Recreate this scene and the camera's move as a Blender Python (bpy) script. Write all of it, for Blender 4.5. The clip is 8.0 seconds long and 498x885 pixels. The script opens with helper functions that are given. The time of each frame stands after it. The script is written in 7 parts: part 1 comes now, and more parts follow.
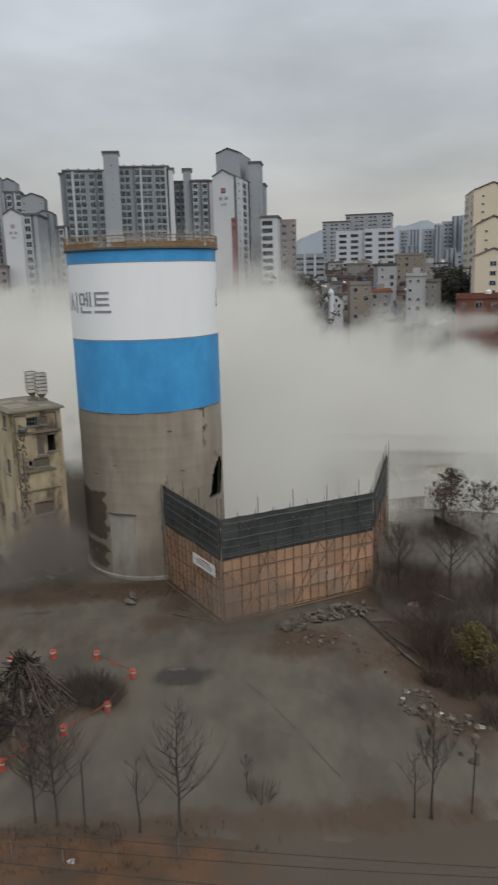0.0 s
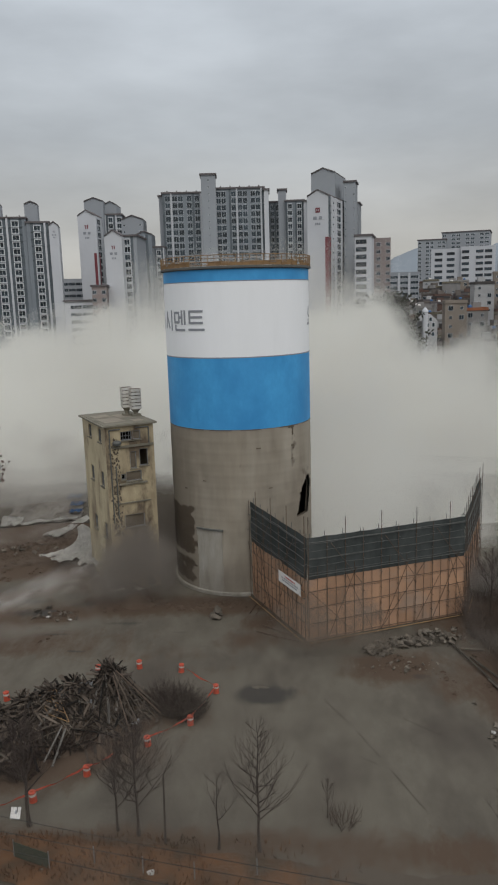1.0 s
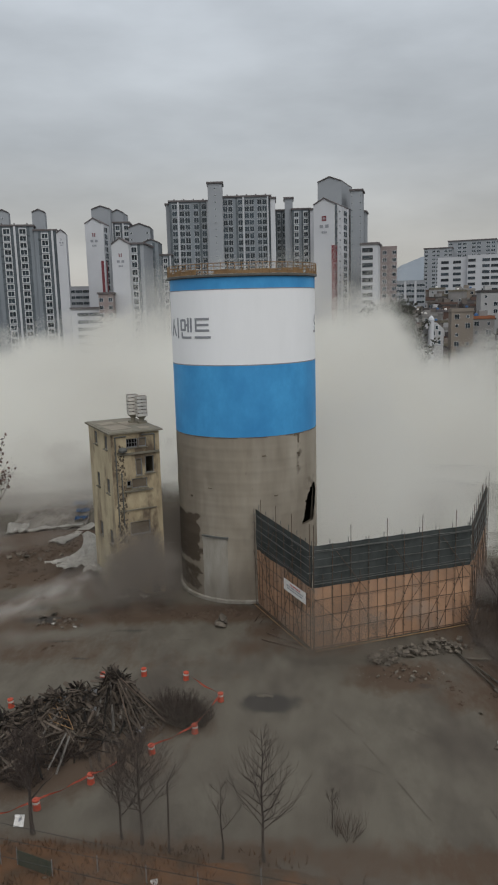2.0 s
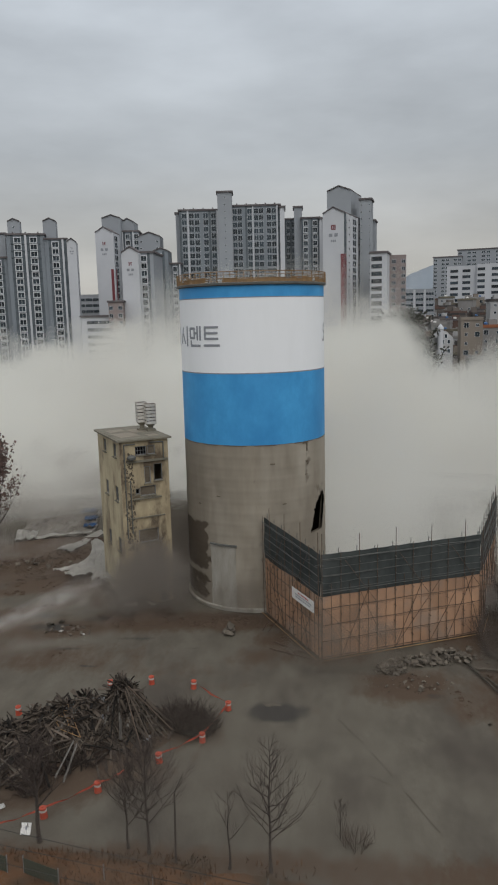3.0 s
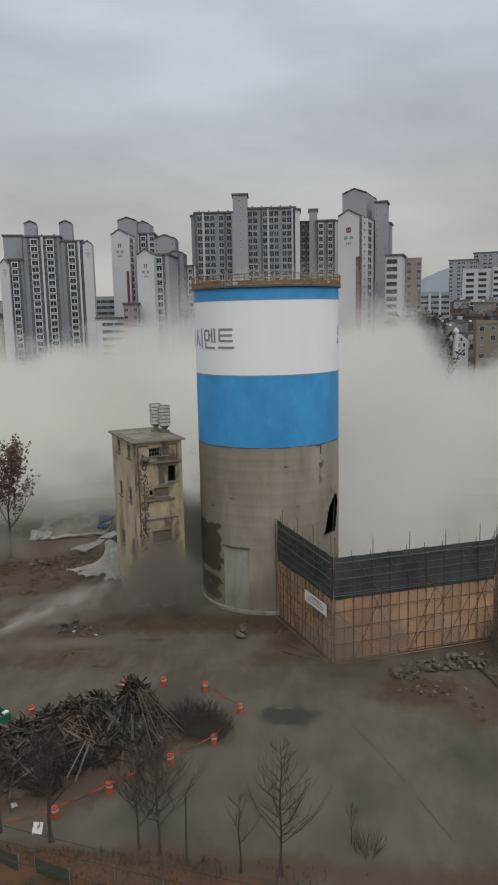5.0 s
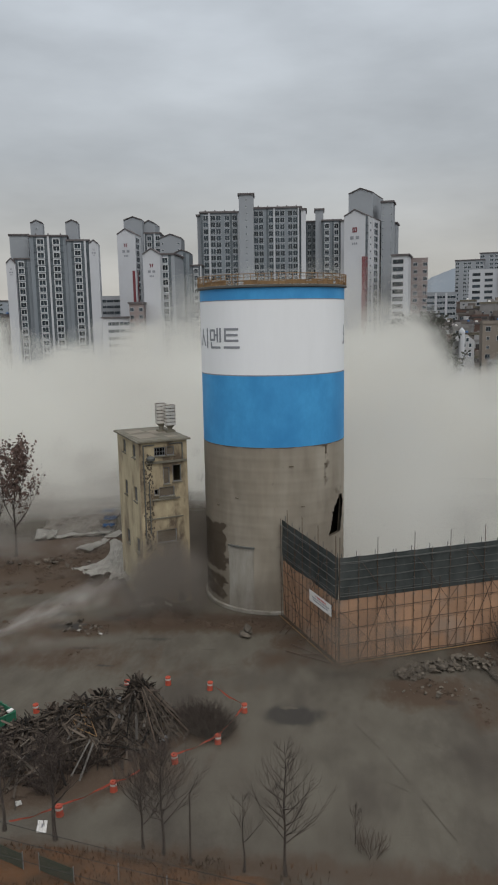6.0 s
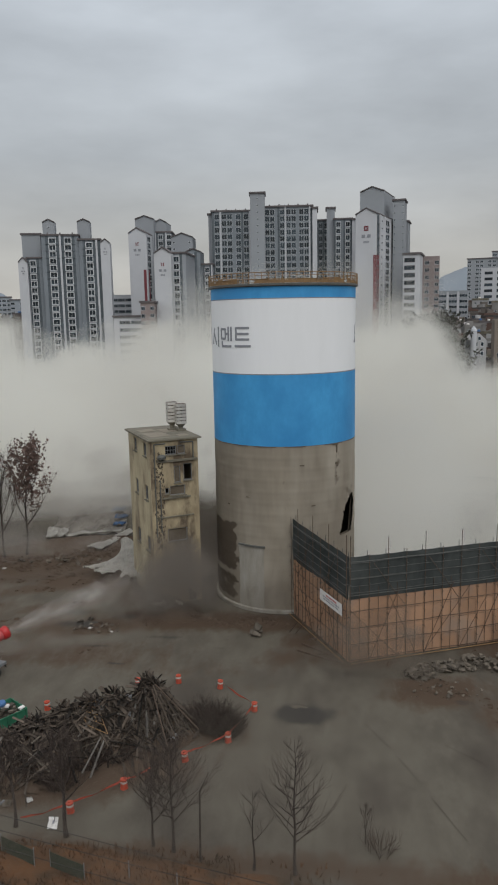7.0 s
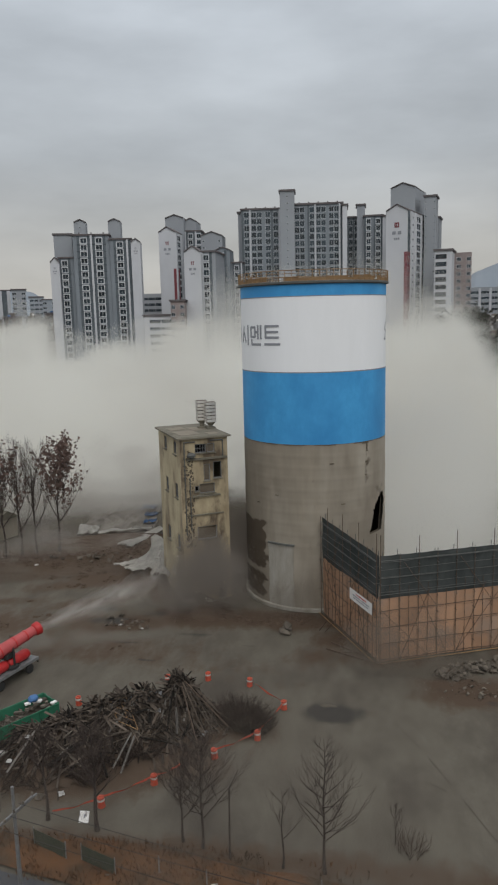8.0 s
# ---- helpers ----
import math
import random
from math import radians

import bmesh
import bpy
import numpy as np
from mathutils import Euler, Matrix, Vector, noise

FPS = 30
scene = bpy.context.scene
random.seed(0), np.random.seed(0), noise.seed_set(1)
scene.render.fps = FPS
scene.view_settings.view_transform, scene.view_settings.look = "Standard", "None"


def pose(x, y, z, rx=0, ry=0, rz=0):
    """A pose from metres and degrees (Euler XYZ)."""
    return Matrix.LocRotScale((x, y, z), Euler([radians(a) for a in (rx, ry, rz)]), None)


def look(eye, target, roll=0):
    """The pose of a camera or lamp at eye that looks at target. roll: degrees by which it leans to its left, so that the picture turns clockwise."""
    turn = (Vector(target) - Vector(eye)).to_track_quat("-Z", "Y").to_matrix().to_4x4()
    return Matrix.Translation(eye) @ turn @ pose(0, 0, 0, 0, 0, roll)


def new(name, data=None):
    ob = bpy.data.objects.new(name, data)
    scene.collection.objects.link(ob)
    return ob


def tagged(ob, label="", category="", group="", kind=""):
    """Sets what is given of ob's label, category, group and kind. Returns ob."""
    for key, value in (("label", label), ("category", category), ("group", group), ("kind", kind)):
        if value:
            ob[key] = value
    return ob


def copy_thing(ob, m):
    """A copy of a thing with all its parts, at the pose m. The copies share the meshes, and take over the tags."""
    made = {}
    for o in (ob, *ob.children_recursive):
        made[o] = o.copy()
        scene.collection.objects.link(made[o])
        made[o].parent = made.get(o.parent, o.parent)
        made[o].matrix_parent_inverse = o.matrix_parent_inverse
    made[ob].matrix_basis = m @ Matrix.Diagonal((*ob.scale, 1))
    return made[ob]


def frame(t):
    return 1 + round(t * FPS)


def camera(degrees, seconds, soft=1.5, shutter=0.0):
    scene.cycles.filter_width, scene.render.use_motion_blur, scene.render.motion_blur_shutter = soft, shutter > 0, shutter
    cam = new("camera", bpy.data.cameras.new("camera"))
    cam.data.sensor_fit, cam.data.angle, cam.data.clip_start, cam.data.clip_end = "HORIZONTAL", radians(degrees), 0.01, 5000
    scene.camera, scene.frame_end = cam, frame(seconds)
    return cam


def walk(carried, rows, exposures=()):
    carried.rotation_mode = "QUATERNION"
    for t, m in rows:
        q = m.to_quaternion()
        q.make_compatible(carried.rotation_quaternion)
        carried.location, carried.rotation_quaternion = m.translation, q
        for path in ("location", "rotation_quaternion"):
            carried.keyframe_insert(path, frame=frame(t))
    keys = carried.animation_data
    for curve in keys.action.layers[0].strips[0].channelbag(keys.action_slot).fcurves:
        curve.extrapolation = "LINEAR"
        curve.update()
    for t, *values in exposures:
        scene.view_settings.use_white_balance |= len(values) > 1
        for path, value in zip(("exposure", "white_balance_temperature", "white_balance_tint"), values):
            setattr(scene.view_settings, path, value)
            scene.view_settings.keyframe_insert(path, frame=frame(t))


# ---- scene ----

# ================= camera: it turns where it stands, 32 m up =================
cam = camera(37.2, 8.0, 2.0, 0.4)
EYE = 32.0
PATH = [
    (0.0, -3.739, -12.580, 1.580),
    (0.5, 0.881, -11.662, 1.937),
    (1.0, 3.260, -11.000, 1.633),
    (1.5, 3.567, -10.714, 1.510),
    (3.0, 4.428, -9.758, 1.406),
    (3.5, 4.794, -9.625, 1.326),
    (4.0, 5.130, -9.586, 1.185),
    (4.5, 5.358, -9.562, 1.202),
    (6.0, 5.973, -9.561, 1.051),
    (6.5, 6.315, -9.595, 1.039),
    (7.0, 6.811, -9.639, 1.075),
    (7.5, 7.602, -9.670, 1.213),
    (8.0, 9.070, -9.728, 1.430),
]
walk(cam, [(t, pose(0, 0, EYE, 90 + pitch, roll, yaw)) for t, yaw, pitch, roll in PATH], [(0.0, 0.10), (0.5, 0.06), (1.5, 0.0), (8.0, 0.0)])

# ================= world and light: an overcast day =================
SUN_AZ, SUN_EL = 158.0, 48.0


def make_world():
    w = bpy.data.worlds.new("overcast")
    scene.world = w
    w.use_nodes = True
    nt = w.node_tree
    N, L = nt.nodes, nt.links
    bg = N["Background"]
    sky = N.new("ShaderNodeTexSky")
    sky.sky_type = "NISHITA"
    sky.sun_disc = False
    sky.sun_elevation, sky.sun_rotation = radians(SUN_EL), radians(SUN_AZ)
    tc = N.new("ShaderNodeTexCoord")
    sep = N.new("ShaderNodeSeparateXYZ")
    L.new(tc.outputs["Generated"], sep.inputs[0])
    ramp = N.new("ShaderNodeValToRGB")
    L.new(sep.outputs["Z"], ramp.inputs[0])
    e = ramp.color_ramp.elements
    e[0].position, e[0].color = 0.0, (0.47, 0.45, 0.415, 1)
    e[1].position, e[1].color = 1.0, (1.05, 1.07, 1.10, 1)
    for p, c in ((0.09, (0.475, 0.473, 0.455)), (0.20, (0.460, 0.490, 0.515)), (0.38, (0.575, 0.625, 0.68))):
        k = e.new(p)
        k.color = (*c, 1)
    # stretched cloud banks
    mp = N.new("ShaderNodeMapping")
    mp.inputs["Scale"].default_value = (1.0, 1.0, 3.2)
    L.new(tc.outputs["Generated"], mp.inputs[0])
    n1 = N.new("ShaderNodeTexNoise")
    n1.inputs["Scale"].default_value, n1.inputs["Detail"].default_value = 3.1, 5.5
    n1.inputs["Roughness"].default_value = 0.52
    L.new(mp.outputs[0], n1.inputs["Vector"])
    mr = N.new("ShaderNodeMapRange")
    for k, v in (("From Min", 0.3), ("From Max", 0.72), ("To Min", 0.84), ("To Max", 1.17)):
        mr.inputs[k].default_value = v
    L.new(n1.outputs["Fac"], mr.inputs["Value"])
    mul = N.new("ShaderNodeVectorMath")
    mul.operation = "SCALE"
    L.new(ramp.outputs["Color"], mul.inputs[0])
    L.new(mr.outputs[0], mul.inputs["Scale"])
    dim = N.new("ShaderNodeVectorMath")
    dim.operation = "SCALE"
    dim.inputs["Scale"].default_value = 0.06
    L.new(sky.outputs[0], dim.inputs[0])
    mx = N.new("ShaderNodeMix")
    mx.data_type = "RGBA"
    mx.inputs["Factor"].default_value = 0.06
    L.new(mul.outputs[0], mx.inputs["A"])
    L.new(dim.outputs[0], mx.inputs["B"])
    L.new(mx.outputs["Result"], bg.inputs["Color"])
    bg.inputs["Strength"].default_value = 1.0


make_world()
sun = new("sun", bpy.data.lights.new("sun", "SUN"))
sun.data.energy, sun.data.angle, sun.data.color = 1.22, radians(50), (1.0, 0.98, 0.95)
a, b = radians(SUN_AZ), radians(SUN_EL)
sun.matrix_world = look((200 * math.sin(a) * math.cos(b), 200 * math.cos(a) * math.cos(b), 200 * math.sin(b)), (0, 0, 0))


# ================= materials =================
def surf(name, c1, c2, scale=1.0, rough=0.85, bump=0.15, metal=0.0, stretch=(1, 1, 1), fine=9.0, vary=0.0, c3=None, big=None, edge=(0.35, 0.68), patches=None, damp=None):
    """Two colours mixed by noise at two scales (per metre), a third one in large patches; vary: lightness by piece."""
    m = bpy.data.materials.new(name)
    m.use_nodes = True
    N, L = m.node_tree.nodes, m.node_tree.links
    p = N["Principled BSDF"]
    p.inputs["Roughness"].default_value, p.inputs["Metallic"].default_value = rough, metal
    p.inputs["Specular IOR Level"].default_value = 0.3
    geo = N.new("ShaderNodeNewGeometry")
    mp = N.new("ShaderNodeMapping")
    mp.inputs["Scale"].default_value = stretch
    L.new(geo.outputs["Position"], mp.inputs[0])

    def noise_node(s, d=5.0, r=0.6):
        n = N.new("ShaderNodeTexNoise")
        n.inputs["Scale"].default_value, n.inputs["Detail"].default_value, n.inputs["Roughness"].default_value = s, d, r
        L.new(mp.outputs[0], n.inputs["Vector"])
        return n

    def mix(f, ca, cb):
        x = N.new("ShaderNodeMix")
        x.data_type = "RGBA"
        for key, c in (("A", ca), ("B", cb)):
            if isinstance(c, tuple):
                x.inputs[key].default_value = (*c, 1)
            else:
                L.new(c, x.inputs[key])
        if isinstance(f, float):
            x.inputs["Factor"].default_value = f
        else:
            L.new(f, x.inputs["Factor"])
        return x.outputs["Result"]

    def ramp(v, lo, hi):
        r = N.new("ShaderNodeMapRange")
        r.inputs["From Min"].default_value, r.inputs["From Max"].default_value = lo, hi
        L.new(v, r.inputs["Value"])
        return r.outputs[0]

    n1 = noise_node(scale)
    n2 = noise_node(scale * fine, 3.0)
    col = mix(ramp(n1.outputs["Fac"], *edge), c1, c2)
    f2 = ramp(n2.outputs["Fac"], 0.25, 0.75)
    half = N.new("ShaderNodeMath")
    half.operation = "MULTIPLY"
    half.inputs[1].default_value = 0.35
    L.new(f2, half.inputs[0])
    col = mix(half.outputs[0], col, c2)
    if c3:
        n3 = noise_node(big or scale * 0.25, 4.0)
        col = mix(ramp(n3.outputs["Fac"], 0.5, 0.66), col, c3)
    if vary:
        oi = N.new("ShaderNodeObjectInfo")
        both = N.new("ShaderNodeMath")
        both.operation = "ADD"
        L.new(oi.outputs["Random"], both.inputs[0])
        L.new(geo.outputs["Random Per Island"], both.inputs[1])
        one = N.new("ShaderNodeMath")
        one.operation = "FRACT"
        L.new(both.outputs[0], one.inputs[0])
        hv = N.new("ShaderNodeHueSaturation")
        r = N.new("ShaderNodeMapRange")
        r.inputs["To Min"].default_value, r.inputs["To Max"].default_value = 1 - vary, 1 + vary
        L.new(one.outputs[0], r.inputs["Value"])
        L.new(r.outputs[0], hv.inputs["Value"])
        L.new(col, hv.inputs["Color"])
        col = hv.outputs["Color"]
    L.new(col, p.inputs["Base Color"])
    if bump:
        bp = N.new("ShaderNodeBump")
        bp.inputs["Strength"].default_value = bump
        bp.inputs["Distance"].default_value = 0.05
        L.new(n2.outputs["Fac"], bp.inputs["Height"])
        L.new(bp.outputs[0], p.inputs["Normal"])
    if patches:
        at = N.new("ShaderNodeAttribute")
        at.attribute_name = "soil"
        nz = noise_node(0.5, 8.0, 0.70)
        ad = N.new("ShaderNodeMath")
        ad.operation = "ADD"
        L.new(at.outputs["Fac"], ad.inputs[0])
        L.new(nz.outputs["Fac"], ad.inputs[1])
        col = mix(ramp(ad.outputs[0], 0.76, 1.04), col, patches)
        if damp:
            wet = N.new("ShaderNodeAttribute")
            wet.attribute_name = "damp"
            nw = N.new("ShaderNodeMath")
            nw.operation = "MULTIPLY_ADD"
            nw.inputs[1].default_value = 0.6
            L.new(nz.outputs["Fac"], nw.inputs[0])
            L.new(wet.outputs["Fac"], nw.inputs[2])
            col = mix(ramp(nw.outputs[0], 0.62, 0.86), col, damp)
        L.new(col, p.inputs["Base Color"])
    return m


def glass_mat(name, c, rough=0.12):
    m = surf(name, c, tuple(v * 1.6 for v in c), 0.15, rough, 0.0, vary=0.5)
    m.node_tree.nodes["Principled BSDF"].inputs["Specular IOR Level"].default_value = 0.5
    return m


def dust_mat(name, c, scale=0.06, lo=0.30, hi=0.62, floor=0.0):
    """Airborne dust: thinned by the density stored on the mesh and by billows of noise."""
    m = bpy.data.materials.new(name)
    m.use_nodes = True
    N, L = m.node_tree.nodes, m.node_tree.links
    out, p = N["Material Output"], N["Principled BSDF"]
    N.remove(p)
    geo = N.new("ShaderNodeNewGeometry")
    at = N.new("ShaderNodeAttribute")
    at.attribute_name = "thickness"
    n = N.new("ShaderNodeTexNoise")
    n.inputs["Scale"].default_value, n.inputs["Detail"].default_value, n.inputs["Roughness"].default_value = scale, 2.5, 0.45
    L.new(geo.outputs["Position"], n.inputs["Vector"])
    r = N.new("ShaderNodeMapRange")
    r.interpolation_type = "SMOOTHERSTEP"
    for k, v in (("From Min", lo - 0.1), ("From Max", hi), ("To Min", floor - 0.45), ("To Max", 0.45)):
        r.inputs[k].default_value = v
    L.new(n.outputs["Fac"], r.inputs["Value"])
    # noise eats into the thin parts only
    one = N.new("ShaderNodeMath")
    one.operation = "SUBTRACT"
    one.inputs[0].default_value = 1.0
    L.new(at.outputs["Fac"], one.inputs[1])
    w = N.new("ShaderNodeMath")
    w.operation = "MULTIPLY"
    L.new(one.outputs[0], w.inputs[0])
    L.new(at.outputs["Fac"], w.inputs[1])
    w2 = N.new("ShaderNodeMath")
    w2.operation = "MULTIPLY"
    L.new(w.outputs[0], w2.inputs[0])
    L.new(r.outputs[0], w2.inputs[1])
    w4 = N.new("ShaderNodeMath")
    w4.operation = "MULTIPLY_ADD"
    w4.inputs[1].default_value = 1.4
    w4.use_clamp = True
    L.new(w2.outputs[0], w4.inputs[0])
    L.new(at.outputs["Fac"], w4.inputs[2])
    col = N.new("ShaderNodeMix")
    col.data_type = "RGBA"
    col.inputs["A"].default_value = (c[0] * 0.80, c[1] * 0.77, c[2] * 0.75, 1)
    col.inputs["B"].default_value = (*[min(0.95, v * 1.19) for v in c], 1)
    L.new(n.outputs["Fac"], col.inputs["Factor"])
    dif = N.new("ShaderNodeBsdfDiffuse")
    tl = N.new("ShaderNodeBsdfTranslucent")
    tr = N.new("ShaderNodeBsdfTransparent")
    for s in (dif, tl):
        L.new(col.outputs["Result"], s.inputs["Color"])
    m1, m2 = N.new("ShaderNodeMixShader"), N.new("ShaderNodeMixShader")
    m1.inputs[0].default_value = 0.35
    L.new(dif.outputs[0], m1.inputs[1])
    L.new(tl.outputs[0], m1.inputs[2])
    # fine grains: each point either holds dust or lets the view through
    wn = N.new("ShaderNodeTexWhiteNoise")
    L.new(geo.outputs["Position"], wn.inputs["Vector"])
    lt = N.new("ShaderNodeMath")
    lt.operation = "LESS_THAN"
    L.new(wn.outputs["Value"], lt.inputs[0])
    L.new(w4.outputs[0], lt.inputs[1])
    L.new(lt.outputs[0], m2.inputs[0])
    L.new(tr.outputs[0], m2.inputs[1])
    L.new(m1.outputs[0], m2.inputs[2])
    L.new(m2.outputs[0], out.inputs["Surface"])
    return m


